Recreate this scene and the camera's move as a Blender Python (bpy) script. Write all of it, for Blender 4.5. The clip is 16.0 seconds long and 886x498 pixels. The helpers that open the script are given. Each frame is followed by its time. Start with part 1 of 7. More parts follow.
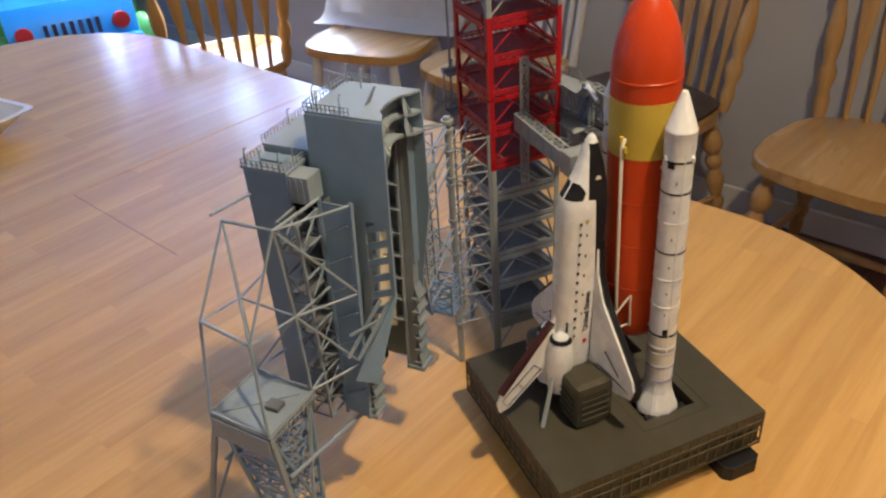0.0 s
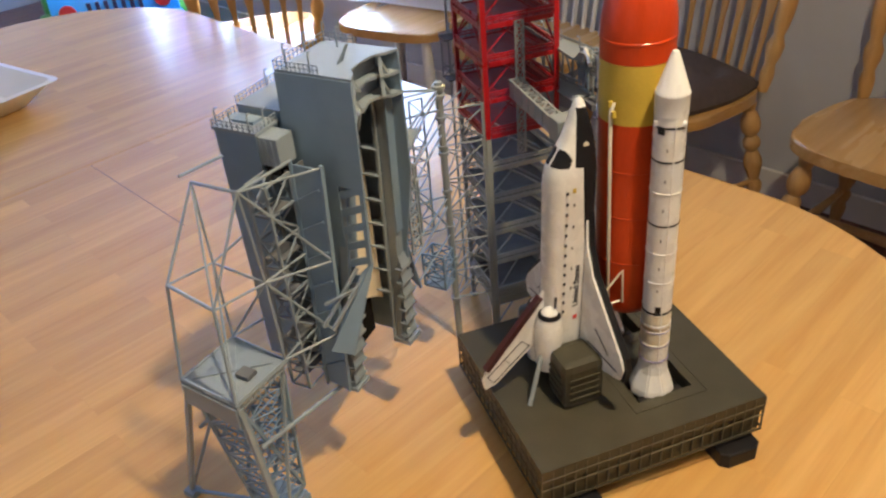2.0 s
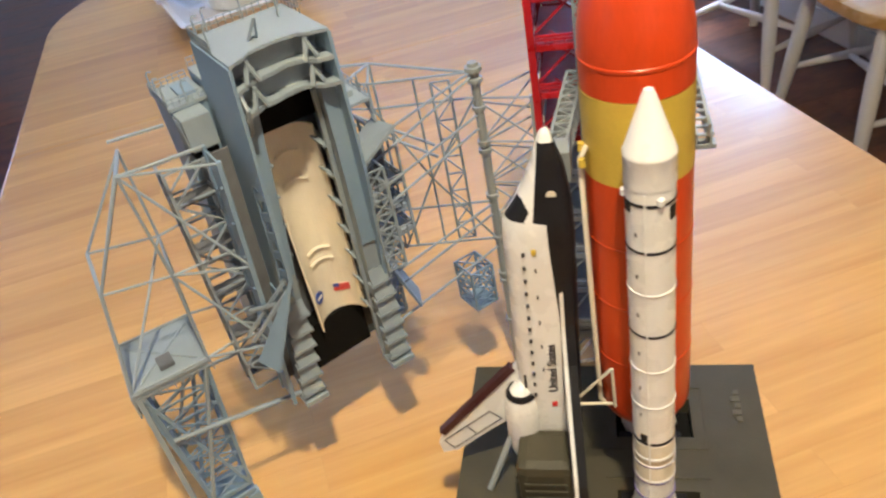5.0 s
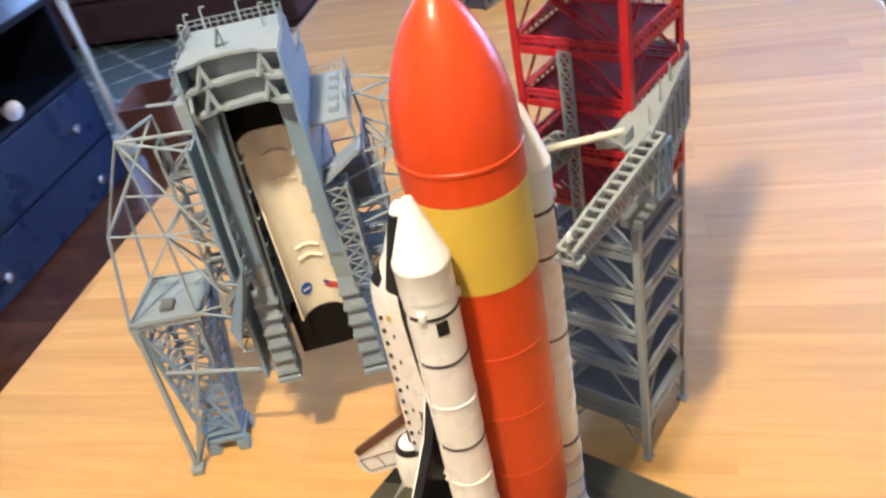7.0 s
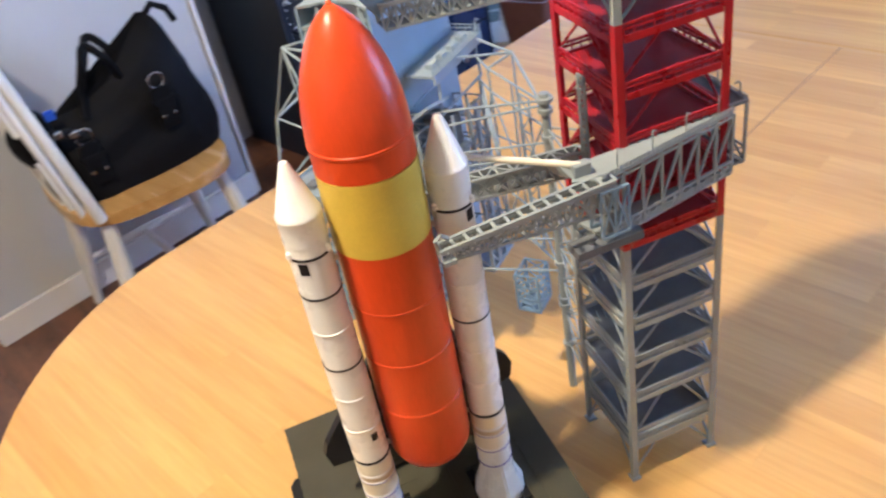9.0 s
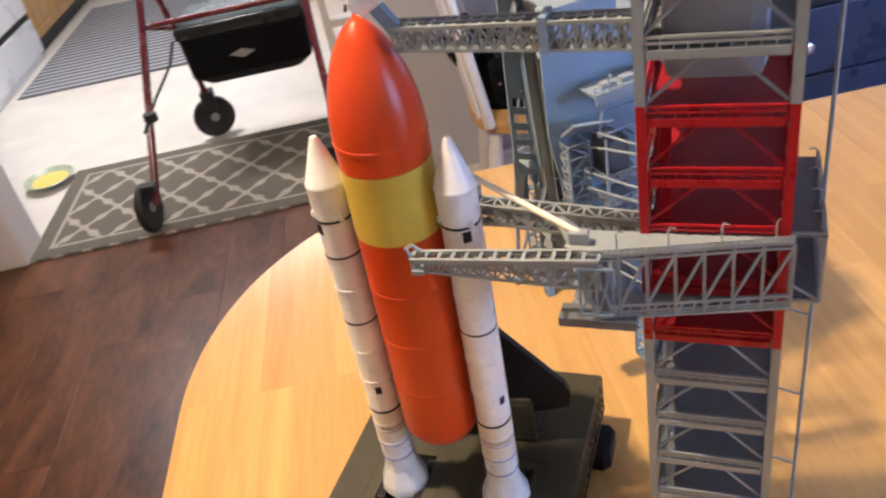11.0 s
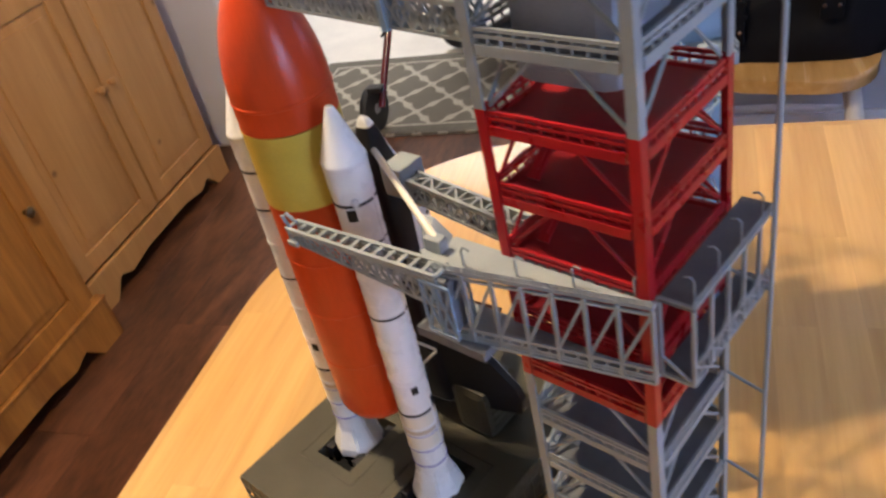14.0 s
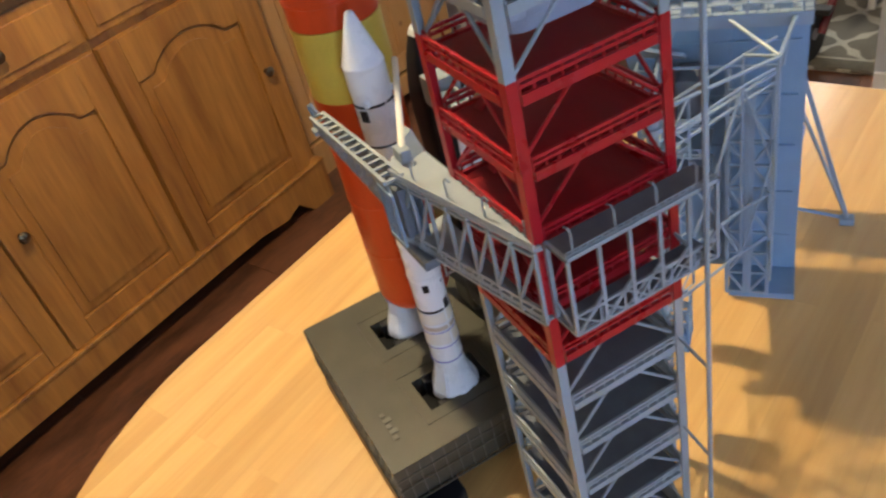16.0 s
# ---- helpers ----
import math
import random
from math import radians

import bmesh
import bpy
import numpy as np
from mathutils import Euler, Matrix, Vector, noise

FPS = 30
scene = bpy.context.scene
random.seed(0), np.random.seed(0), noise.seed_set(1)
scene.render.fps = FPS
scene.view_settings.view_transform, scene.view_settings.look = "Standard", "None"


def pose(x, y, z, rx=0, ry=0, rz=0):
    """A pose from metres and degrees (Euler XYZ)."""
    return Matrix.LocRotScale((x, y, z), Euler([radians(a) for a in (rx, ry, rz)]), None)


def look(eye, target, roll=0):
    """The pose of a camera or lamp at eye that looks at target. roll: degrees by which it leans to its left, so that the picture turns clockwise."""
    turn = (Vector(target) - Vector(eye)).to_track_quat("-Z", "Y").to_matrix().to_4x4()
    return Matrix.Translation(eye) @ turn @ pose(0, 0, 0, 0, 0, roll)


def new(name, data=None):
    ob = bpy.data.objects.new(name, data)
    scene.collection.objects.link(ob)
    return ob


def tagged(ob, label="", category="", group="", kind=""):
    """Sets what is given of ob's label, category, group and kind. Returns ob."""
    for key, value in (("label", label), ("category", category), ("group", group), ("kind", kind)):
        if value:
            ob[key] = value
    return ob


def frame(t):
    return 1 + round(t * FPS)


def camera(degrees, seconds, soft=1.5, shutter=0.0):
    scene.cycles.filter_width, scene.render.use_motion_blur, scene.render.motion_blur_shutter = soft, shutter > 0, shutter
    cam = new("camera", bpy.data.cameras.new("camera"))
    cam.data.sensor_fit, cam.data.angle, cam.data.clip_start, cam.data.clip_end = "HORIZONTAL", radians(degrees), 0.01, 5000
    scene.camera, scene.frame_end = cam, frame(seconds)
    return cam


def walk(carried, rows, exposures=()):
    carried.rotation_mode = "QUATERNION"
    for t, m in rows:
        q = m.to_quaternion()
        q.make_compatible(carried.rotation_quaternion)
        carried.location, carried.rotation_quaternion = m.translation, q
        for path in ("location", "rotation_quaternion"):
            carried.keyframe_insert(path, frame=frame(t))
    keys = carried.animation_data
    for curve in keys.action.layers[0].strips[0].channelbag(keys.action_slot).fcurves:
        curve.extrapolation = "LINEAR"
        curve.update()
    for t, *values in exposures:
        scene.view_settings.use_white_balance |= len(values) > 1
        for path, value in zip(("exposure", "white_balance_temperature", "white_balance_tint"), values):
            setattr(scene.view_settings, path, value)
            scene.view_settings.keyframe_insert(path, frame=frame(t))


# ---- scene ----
cam = camera(57.8, 16.0, soft=2.3, shutter=0.5)
PATH = [
    (0, (-0.5416, 0.4087, 0.6644), (1.0262, -0.1888, -0.4235), -4.28),
    (0.5, (-0.5527, 0.4078, 0.6635), (1.0115, -0.1815, -0.4358), -3.99),
    (1, (-0.5719, 0.4003, 0.6661), (1.0164, -0.1441, -0.4203), -5.03),
    (1.5, (-0.5612, 0.3771, 0.6443), (1.0396, -0.1078, -0.4514), -5.38),
    (2, (-0.5474, 0.3508, 0.6335), (1.0431, -0.1312, -0.4792), -5.4),
    (2.5, (-0.5394, 0.3049, 0.6366), (1.0757, -0.1212, -0.4642), -5.14),
    (3, (-0.5329, 0.2373, 0.6356), (1.0799, -0.0626, -0.5076), -7.21),
    (3.5, (-0.51, 0.2097, 0.624), (1.1254, 0.0337, -0.5125), -7),
    (4, (-0.4355, 0.13, 0.6016), (1.2115, 0.2316, -0.5288), -9.44),
    (4.5, (-0.4027, 0.0773, 0.589), (1.2036, 0.3391, -0.5745), -10.57),
    (4.7, (-0.4035, 0.0537, 0.5898), (1.1785, 0.3904, -0.5861), -11.21),
    (6.8, (-0.294, -0.1961, 0.5858), (0.9703, 0.8086, -0.5934), -12.57),
    (7, (-0.2579, -0.2127, 0.5866), (0.933, 0.9038, -0.5685), -12.79),
    (7.5, (-0.2363, -0.2399, 0.5928), (0.7765, 1.0503, -0.5509), -13.31),
    (8, (-0.1846, -0.2789, 0.6039), (0.6535, 1.122, -0.5521), -12.38),
    (8.5, (-0.1167, -0.3741, 0.6133), (0.4943, 1.1111, -0.5791), -11.69),
    (9, (-0.0689, -0.4064, 0.6128), (0.3266, 1.1675, -0.5562), -11.83),
    (9.2, (-0.0466, -0.4096, 0.6038), (0.2262, 1.2007, -0.5507), -12.37),
    (11.3, (0.2674, -0.4112, 0.6311), (-0.5259, 1.0576, -0.4704), -11.94),
    (11.5, (0.2959, -0.41, 0.645), (-0.5428, 1.05, -0.4345), -11.67),
    (12, (0.3116, -0.3921, 0.6709), (-0.535, 1.0698, -0.3991), -10.35),
    (12.5, (0.3428, -0.3804, 0.6753), (-0.4936, 1.0919, -0.3884), -11),
    (13, (0.3377, -0.3483, 0.6378), (-0.5893, 1.0189, -0.4891), -11.44),
    (13.5, (0.3401, -0.2902, 0.6105), (-0.8257, 0.8955, -0.5003), -12.47),
    (14, (0.3871, -0.2474, 0.5843), (-0.8332, 0.8455, -0.5622), -13.64),
    (14.5, (0.4363, -0.2135, 0.5931), (-0.8705, 0.6906, -0.6197), -13.11),
    (15, (0.4987, -0.1732, 0.5845), (-0.8741, 0.5919, -0.6527), -12.44),
    (15.5, (0.5162, -0.1363, 0.5803), (-0.946, 0.4802, -0.6363), -14.5),
    (16, (0.5048, -0.1398, 0.5736), (-1.0034, 0.3805, -0.6332), -15.32),
]
EXPOSURES = [(0, 1.19, 6340, 9), (2, 1.36, 6370, 8), (3.5, 1.51, 6120, 6), (4.5, 1.68, 6040, 5), (7, 2.14, 5870, 6), (8, 2.24, 5680, 6), (9, 2.17, 5700, 7),
             (11.5, 1.98, 6400, 18), (12.5, 2.02, 6420, 20), (14, 1.78, 6370, 13), (16, 1.74, 6330, 4.5)]
walk(cam, [(t, look(eye, target, roll)) for t, eye, target, roll in PATH], EXPOSURES)

# ---- world, sun, lamps ----
ROOM = Matrix.Rotation(radians(25.5), 4, "Z")          # room axes: s along the table, n across it
FLOOR, CEIL = -0.75, 1.65

world = bpy.data.worlds.new("sky")
scene.world = world
world.use_nodes = True
wn = world.node_tree.nodes
sky = wn.new("ShaderNodeTexSky")
sky.sky_type, sky.sun_disc = "NISHITA", False
SUN_ELEV = 42.0
sun_way = ROOM.to_3x3() @ Vector((-0.25, 0.97, 0))     # the way the sun's light goes, on plan
sky.sun_elevation, sky.sun_rotation = radians(SUN_ELEV), math.atan2(-sun_way.x, -sun_way.y)
world.node_tree.links.new(sky.outputs[0], wn["Background"].inputs[0])
wn["Background"].inputs[1].default_value = 0.05


def lamp(name, kind, matrix, energy, color, **size):
    data = bpy.data.lights.new(name, kind)
    data.energy, data.color = energy, color
    for key, value in size.items():
        if key == "angle":
            data.angle = value
        elif key == "size":
            data.shape, data.size, data.size_y = "RECTANGLE", value[0], value[1]
        elif key == "radius":
            data.shadow_soft_size = value
        elif key == "spread":
            data.spread = value
    ob = new(name, data)
    ob.matrix_world = matrix
    return ob


down = Vector((sun_way.x, sun_way.y, -math.tan(radians(SUN_ELEV)))).normalized()
lamp("sun", "SUN", look((0, 0, 5), Vector((0, 0, 5)) + down), 5.0, (1.0, 0.95, 0.88), angle=radians(0.5))
# daylight that comes in at the dining room window
lamp("window_daylight", "AREA", ROOM @ look((3.47, -1.735, 0.54), (3.47, 0.5, 0.54)), 66.0, (0.40, 0.61, 1.0), size=(2.66, 1.2))
# unseen fill lamp added to brighten the kitchen; the wall behind has no window
lamp("kitchen_fill", "AREA", ROOM @ look((-0.9, 6.3, 0.6), (-0.9, 2.0, -0.6)), 2.4, (0.90, 0.95, 1.0), size=(1.6, 1.0))
lamp("kitchen_ceiling_lamp", "AREA", ROOM @ look((-1.1, 3.4, 1.62), (-1.1, 3.401, 0)), 12.2, (1.0, 0.95, 0.90), size=(1.2, 0.5), spread=radians(142))
lamp("living_daylight", "AREA", ROOM @ look((4.35, 3.0, 0.5), (1.0, 1.6, -0.2)), 7.3, (0.36, 0.53, 1.0), size=(1.6, 1.1))
# the bulb of the ceiling fixture over the table's end
BULB = Vector((-0.43, -0.09, 1.46))
lamp("ceiling_bulb", "POINT", Matrix.Translation(BULB), 29.0, (1.0, 0.80, 0.55), radius=0.038)

# ---- materials ----


def shader(name, color, rough=0.5, metal=0.0, vary=0.15, scale=20.0, fine=300.0, bump=0.05, coat=0.0, stretch=(1, 1, 1), rand=0.0, spec=0.5):
    """A painted or plain surface with soft stains, fine grain, uneven gloss and a slight relief."""
    m = bpy.data.materials.new(name)
    m.use_nodes = True
    t, n = m.node_tree, m.node_tree.nodes
    b = n["Principled BSDF"]
    geo, mp = n.new("ShaderNodeNewGeometry"), n.new("ShaderNodeMapping")
    mp.inputs["Scale"].default_value = stretch
    t.links.new(geo.outputs["Position"], mp.inputs["Vector"])
    big, small = n.new("ShaderNodeTexNoise"), n.new("ShaderNodeTexNoise")
    for tex, s, d in ((big, scale, 4), (small, fine, 3)):
        tex.inputs["Scale"].default_value, tex.inputs["Detail"].default_value = s, d
        t.links.new(mp.outputs[0], tex.inputs["Vector"])
    add = n.new("ShaderNodeMath")
    add.operation = "MULTIPLY_ADD"
    add.inputs[1].default_value = 0.4
    t.links.new(small.outputs["Fac"], add.inputs[0])
    t.links.new(big.outputs["Fac"], add.inputs[2])
    ramp = n.new("ShaderNodeValToRGB")
    ramp.color_ramp.elements[0].position, ramp.color_ramp.elements[1].position = 0.35, 1.05
    lo, hi = [c * (1 - vary) for c in color], [min(1, c * (1 + vary)) for c in color]
    ramp.color_ramp.elements[0].color, ramp.color_ramp.elements[1].color = (*lo, 1), (*hi, 1)
    t.links.new(add.outputs[0], ramp.inputs[0])
    out = ramp.outputs[0]
    if rand:
        info, hsv, mr = n.new("ShaderNodeObjectInfo"), n.new("ShaderNodeHueSaturation"), n.new("ShaderNodeMapRange")
        mr.inputs[3].default_value, mr.inputs[4].default_value = 1 - rand, 1 + rand
        t.links.new(info.outputs["Random"], mr.inputs[0])
        t.links.new(mr.outputs[0], hsv.inputs["Value"])
        t.links.new(out, hsv.inputs["Color"])
        out = hsv.outputs[0]
    t.links.new(out, b.inputs["Base Color"])
    rr = n.new("ShaderNodeMapRange")
    rr.inputs[3].default_value, rr.inputs[4].default_value = max(0.03, rough - 0.12), min(1, rough + 0.12)
    t.links.new(big.outputs["Fac"], rr.inputs[0])
    t.links.new(rr.outputs[0], b.inputs["Roughness"])
    b.inputs["Metallic"].default_value, b.inputs["Coat Weight"].default_value = metal, coat
    b.inputs["Specular IOR Level"].default_value = spec
    b.inputs["Coat Roughness"].default_value = 0.12
    if bump:
        bp = n.new("ShaderNodeBump")
        bp.inputs["Strength"].default_value, bp.inputs["Distance"].default_value = bump, 0.002
        t.links.new(small.outputs["Fac"], bp.inputs["Height"])
        t.links.new(bp.outputs[0], b.inputs["Normal"])
    return m


def wood(name, light, dark, along="s", rough=0.35, coat=0.0, grain=14.0, stave=None, knots=0.0, tone=(0.88, 1.08), rand=0.0, turn=0.0, stretch=0.09, coat_rough=0.24):
    """Wood with long grain along one room axis ('s', 'n' or 'z'), optionally laid in narrow staves; turn swings the whole pattern, in degrees."""
    m = bpy.data.materials.new(name)
    m.use_nodes = True
    t, n = m.node_tree, m.node_tree.nodes
    b = n["Principled BSDF"]
    geo, rot, mp = n.new("ShaderNodeNewGeometry"), n.new("ShaderNodeVectorRotate"), n.new("ShaderNodeMapping")
    rot.rotation_type = "Z_AXIS"
    rot.inputs["Angle"].default_value = -radians(25.5 + turn)
    t.links.new(geo.outputs["Position"], rot.inputs["Vector"])
    k = {"s": (stretch, 1, 1), "n": (1, stretch, 1), "z": (1, 1, stretch)}[along]
    mp.inputs["Scale"].default_value = k
    vec = rot.outputs[0]
    tint = None
    if stave:
        br = n.new("ShaderNodeTexBrick")
        br.inputs["Scale"].default_value = 1.0
        br.inputs["Brick Width"].default_value, br.inputs["Row Height"].default_value = stave
        br.inputs["Mortar Size"].default_value, br.offset = 0.0004, 0.37
        br.inputs["Mortar Smooth"].default_value = 0.6
        br.inputs["Color1"].default_value, br.inputs["Color2"].default_value = (0, 0, 0, 1), (1, 1, 1, 1)
        br.inputs["Mortar"].default_value = (0.25, 0.25, 0.25, 1)
        t.links.new(vec, br.inputs["Vector"])
        tint = br.outputs["Color"]
        shift, addv = n.new("ShaderNodeVectorMath"), n.new("ShaderNodeVectorMath")
        shift.operation, addv.operation = "SCALE", "ADD"
        shift.inputs["Scale"].default_value = 3.7
        t.links.new(tint, shift.inputs[0])
        t.links.new(vec, addv.inputs[0])
        t.links.new(shift.outputs[0], addv.inputs[1])
        vec = addv.outputs[0]
    if rand:
        info, shift, addv = n.new("ShaderNodeObjectInfo"), n.new("ShaderNodeVectorMath"), n.new("ShaderNodeVectorMath")
        shift.operation, addv.operation = "SCALE", "ADD"
        shift.inputs[0].default_value = (1, 7, 3)
        t.links.new(info.outputs["Random"], shift.inputs["Scale"])
        t.links.new(vec, addv.inputs[0])
        t.links.new(shift.outputs[0], addv.inputs[1])
        vec, tint, tone = addv.outputs[0], info.outputs["Random"], (1 - rand, 1 + rand)
    t.links.new(vec, mp.inputs["Vector"])
    fine, wide = n.new("ShaderNodeTexNoise"), n.new("ShaderNodeTexNoise")
    for tex, s, d, w in ((fine, grain * 9, 5, 0.3), (wide, grain, 4, 1.2)):
        tex.inputs["Scale"].default_value, tex.inputs["Detail"].default_value, tex.inputs["Distortion"].default_value = s, d, w
        t.links.new(mp.outputs[0], tex.inputs["Vector"])
    mix = n.new("ShaderNodeMath")
    mix.operation = "MULTIPLY_ADD"
    mix.inputs[1].default_value = 0.45
    t.links.new(fine.outputs["Fac"], mix.inputs[0])
    t.links.new(wide.outputs["Fac"], mix.inputs[2])
    ramp = n.new("ShaderNodeValToRGB")
    ramp.color_ramp.elements[0].position, ramp.color_ramp.elements[1].position = 0.42, 0.98
    ramp.color_ramp.elements[0].color, ramp.color_ramp.elements[1].color = (*dark, 1), (*light, 1)
    t.links.new(mix.outputs[0], ramp.inputs[0])
    out = ramp.outputs[0]
    if tint:
        hsv, mr = n.new("ShaderNodeHueSaturation"), n.new("ShaderNodeMapRange")
        mr.inputs[3].default_value, mr.inputs[4].default_value = tone
        t.links.new(tint, mr.inputs[0])
        t.links.new(mr.outputs[0], hsv.inputs["Value"])
        t.links.new(out, hsv.inputs["Color"])
        out = hsv.outputs[0]
    if knots:
        vor, kr, mk = n.new("ShaderNodeTexVoronoi"), n.new("ShaderNodeMapRange"), n.new("ShaderNodeMixRGB")
        vor.inputs["Scale"].default_value = 7.0
        vor.inputs["Randomness"].default_value = 1.0
        t.links.new(rot.outputs[0], vor.inputs["Vector"])
        kr.inputs[1].default_value, kr.inputs[2].default_value = 0.03, 0.10
        kr.inputs[3].default_value, kr.inputs[4].default_value = knots, 0.0
        t.links.new(vor.outputs["Distance"], kr.inputs[0])
        t.links.new(kr.outputs[0], mk.inputs[0])
        t.links.new(out, mk.inputs[1])
        mk.inputs[2].default_value = (0.12, 0.045, 0.015, 1)
        out = mk.outputs[0]
    t.links.new(out, b.inputs["Base Color"])
    rr = n.new("ShaderNodeMapRange")
    rr.inputs[3].default_value, rr.inputs[4].default_value = max(0.05, rough - 0.08), rough + 0.1
    t.links.new(wide.outputs["Fac"], rr.inputs[0])
    t.links.new(rr.outputs[0], b.inputs["Roughness"])
    b.inputs["Coat Weight"].default_value, b.inputs["Coat Roughness"].default_value = coat, coat_rough
    bp = n.new("ShaderNodeBump")
    bp.inputs["Strength"].default_value, bp.inputs["Distance"].default_value = 0.12, 0.001
    t.links.new(fine.outputs["Fac"], bp.inputs["Height"])
    t.links.new(bp.outputs[0], b.inputs["Normal"])
    return m


M = {}
M["tabletop"] = wood("honey_maple", (0.70, 0.425, 0.140), (0.51, 0.268, 0.068), "s", 0.38, 0.60, 16, stave=(0.40, 0.043), tone=(0.91, 1.055), turn=90, stretch=0.07, coat_rough=0.17)
M["oak"] = wood("golden_oak", (0.58, 0.35, 0.13), (0.40, 0.21, 0.06), "z", 0.35, 0.3, 12)
M["seat_oak"] = wood("golden_oak_seat", (0.60, 0.36, 0.13), (0.40, 0.21, 0.06), "n", 0.25, 0.8, 12)
M["hutch"] = wood("stained_oak", (0.50, 0.215, 0.039), (0.20, 0.068, 0.012), "z", 0.38, 0.2, 12)
M["pine"] = wood("knotty_pine", (0.56, 0.30, 0.105), (0.40, 0.19, 0.055), "z", 0.42, 0.15, 9, knots=0.75)
M["floorboard"] = wood("dark_floorboard", (0.185, 0.070, 0.031), (0.014, 0.006, 0.004), "n", 0.33, 0.12, 7.5, rand=0.10, stretch=0.33)
M["rug_edge"] = shader("plain_rug_border", (0.125, 0.115, 0.092), 0.95, vary=0.25, scale=60, fine=700, bump=0.5)
M["rug_line"] = shader("pale_rug_line", (0.36, 0.34, 0.28), 0.95, vary=0.25, scale=60, fine=700, bump=0.5)
M["grey"] = shader("grey_model_plastic", (0.265, 0.295, 0.30), 0.42, vary=0.10, scale=60, fine=900, bump=0.04)
M["bluegrey"] = shader("blue_grey_model_plastic", (0.190, 0.280, 0.375), 0.45, vary=0.08, scale=45, fine=900, bump=0.05)
M["ashgrey"] = shader("ash_blue_model_plastic", (0.245, 0.298, 0.338), 0.42, vary=0.10, scale=60, fine=900, bump=0.04)
# darker grey; on the tower decks it is the grey plastic with shade painted in
M["deckgrey"] = shader("dark_and_shaded_plastic", (0.130, 0.137, 0.148), 0.66, vary=0.20, scale=60, fine=800, spec=0.18)
M["machine"] = shader("blue_grey_machine_paint", (0.285, 0.300, 0.335), 0.5, vary=0.16, scale=40, fine=700)
M["red"] = shader("red_model_paint", (0.37, 0.010, 0.015), 0.30, vary=0.14, scale=70, fine=900, bump=0.06, spec=0.3)
# the tower's red, toned down to paint in the shade on its decks
M["deckred"] = shader("shaded_red_deck_paint", (0.265, 0.011, 0.015), 0.42, vary=0.15, scale=70, fine=900, spec=0.15)
M["white"] = shader("gloss_white_model_paint", (0.78, 0.78, 0.755), 0.28, vary=0.04, scale=50, fine=700, bump=0.04)
M["cream"] = shader("cream_model_paint", (0.74, 0.69, 0.56), 0.33, vary=0.06, scale=60, fine=700, bump=0.04)
M["tan"] = shader("tan_band_paint", (0.52, 0.43, 0.31), 0.4, vary=0.12, scale=90, fine=700)
M["black"] = shader("black_model_paint", (0.011, 0.011, 0.013), 0.45, vary=0.3, scale=60, fine=700, spec=0.25)
M["maroon"] = shader("maroon_edge_paint", (0.050, 0.011, 0.014), 0.4, vary=0.2, scale=60)
M["orange"] = shader("brushed_orange_paint", (0.55, 0.053, 0.008), 0.34, vary=0.17, scale=35, fine=500, bump=0.09, stretch=(1, 1, 0.25), coat=0.08, spec=0.3)
M["ochre"] = shader("brushed_ochre_paint", (0.56, 0.40, 0.055), 0.36, vary=0.13, scale=35, fine=500, bump=0.08)
M["olive"] = shader("olive_drab_paint", (0.056, 0.052, 0.034), 0.42, vary=0.16, scale=40, fine=600, bump=0.10, spec=0.35)
M["oliveline"] = shader("worn_olive_ridge", (0.090, 0.084, 0.058), 0.42, vary=0.25, scale=80)
# flat black; on the service structure's recess blocks it stands in for deep shade
M["darkhole"] = shader("flat_black_and_shade", (0.007, 0.007, 0.007), 0.7, vary=0.2, spec=0.1)
M["blue_ink"] = shader("blue_decal", (0.02, 0.07, 0.36), 0.35, vary=0.05)
M["red_ink"] = shader("red_decal", (0.55, 0.03, 0.03), 0.35, vary=0.05)
M["ink"] = shader("dark_decal_ink", (0.03, 0.03, 0.035), 0.4, vary=0.1)
M["violet_ink"] = shader("violet_line", (0.16, 0.14, 0.40), 0.4, vary=0.1)
M["wall"] = shader("warm_grey_wall_paint", (0.48, 0.485, 0.49), 0.75, vary=0.05, scale=3, fine=260, bump=0.12)
M["wall_cream"] = shader("cream_wall_paint", (0.69, 0.645, 0.595), 0.75, vary=0.05, scale=3, fine=260, bump=0.14)
M["ceiling"] = shader("white_ceiling_paint", (0.76, 0.75, 0.72), 0.85, vary=0.04, scale=4, fine=200, bump=0.2)
M["trim"] = shader("white_trim_paint", (0.74, 0.72, 0.68), 0.4, vary=0.05, scale=8)
M["whitepaint"] = shader("worn_white_furniture_paint", (0.72, 0.71, 0.67), 0.38, vary=0.07, scale=14, fine=200)
M["dresser"] = shader("black_dresser_lacquer", (0.006, 0.009, 0.017), 0.34, vary=0.25, scale=9, fine=250, spec=0.3)
M["drawer_navy"] = shader("navy_drawer_lacquer", (0.010, 0.021, 0.062), 0.30, vary=0.22, scale=9, fine=250, spec=0.45)
M["chrome"] = shader("polished_chrome", (0.75, 0.75, 0.76), 0.14, 1.0, vary=0.05)
M["brass"] = shader("dark_brass", (0.22, 0.16, 0.09), 0.3, 1.0, vary=0.2)
M["leather"] = shader("black_leather", (0.0035, 0.0035, 0.005), 0.60, vary=0.3, scale=30, fine=500, bump=0.4, spec=0.12)
M["vinyl"] = shader("dark_green_black_vinyl", (0.022, 0.032, 0.031), 0.28, vary=0.2, scale=15, fine=300, bump=0.1)
M["redmetal"] = shader("burgundy_tube_enamel", (0.13, 0.012, 0.018), 0.25, vary=0.15, scale=20, coat=0.4)
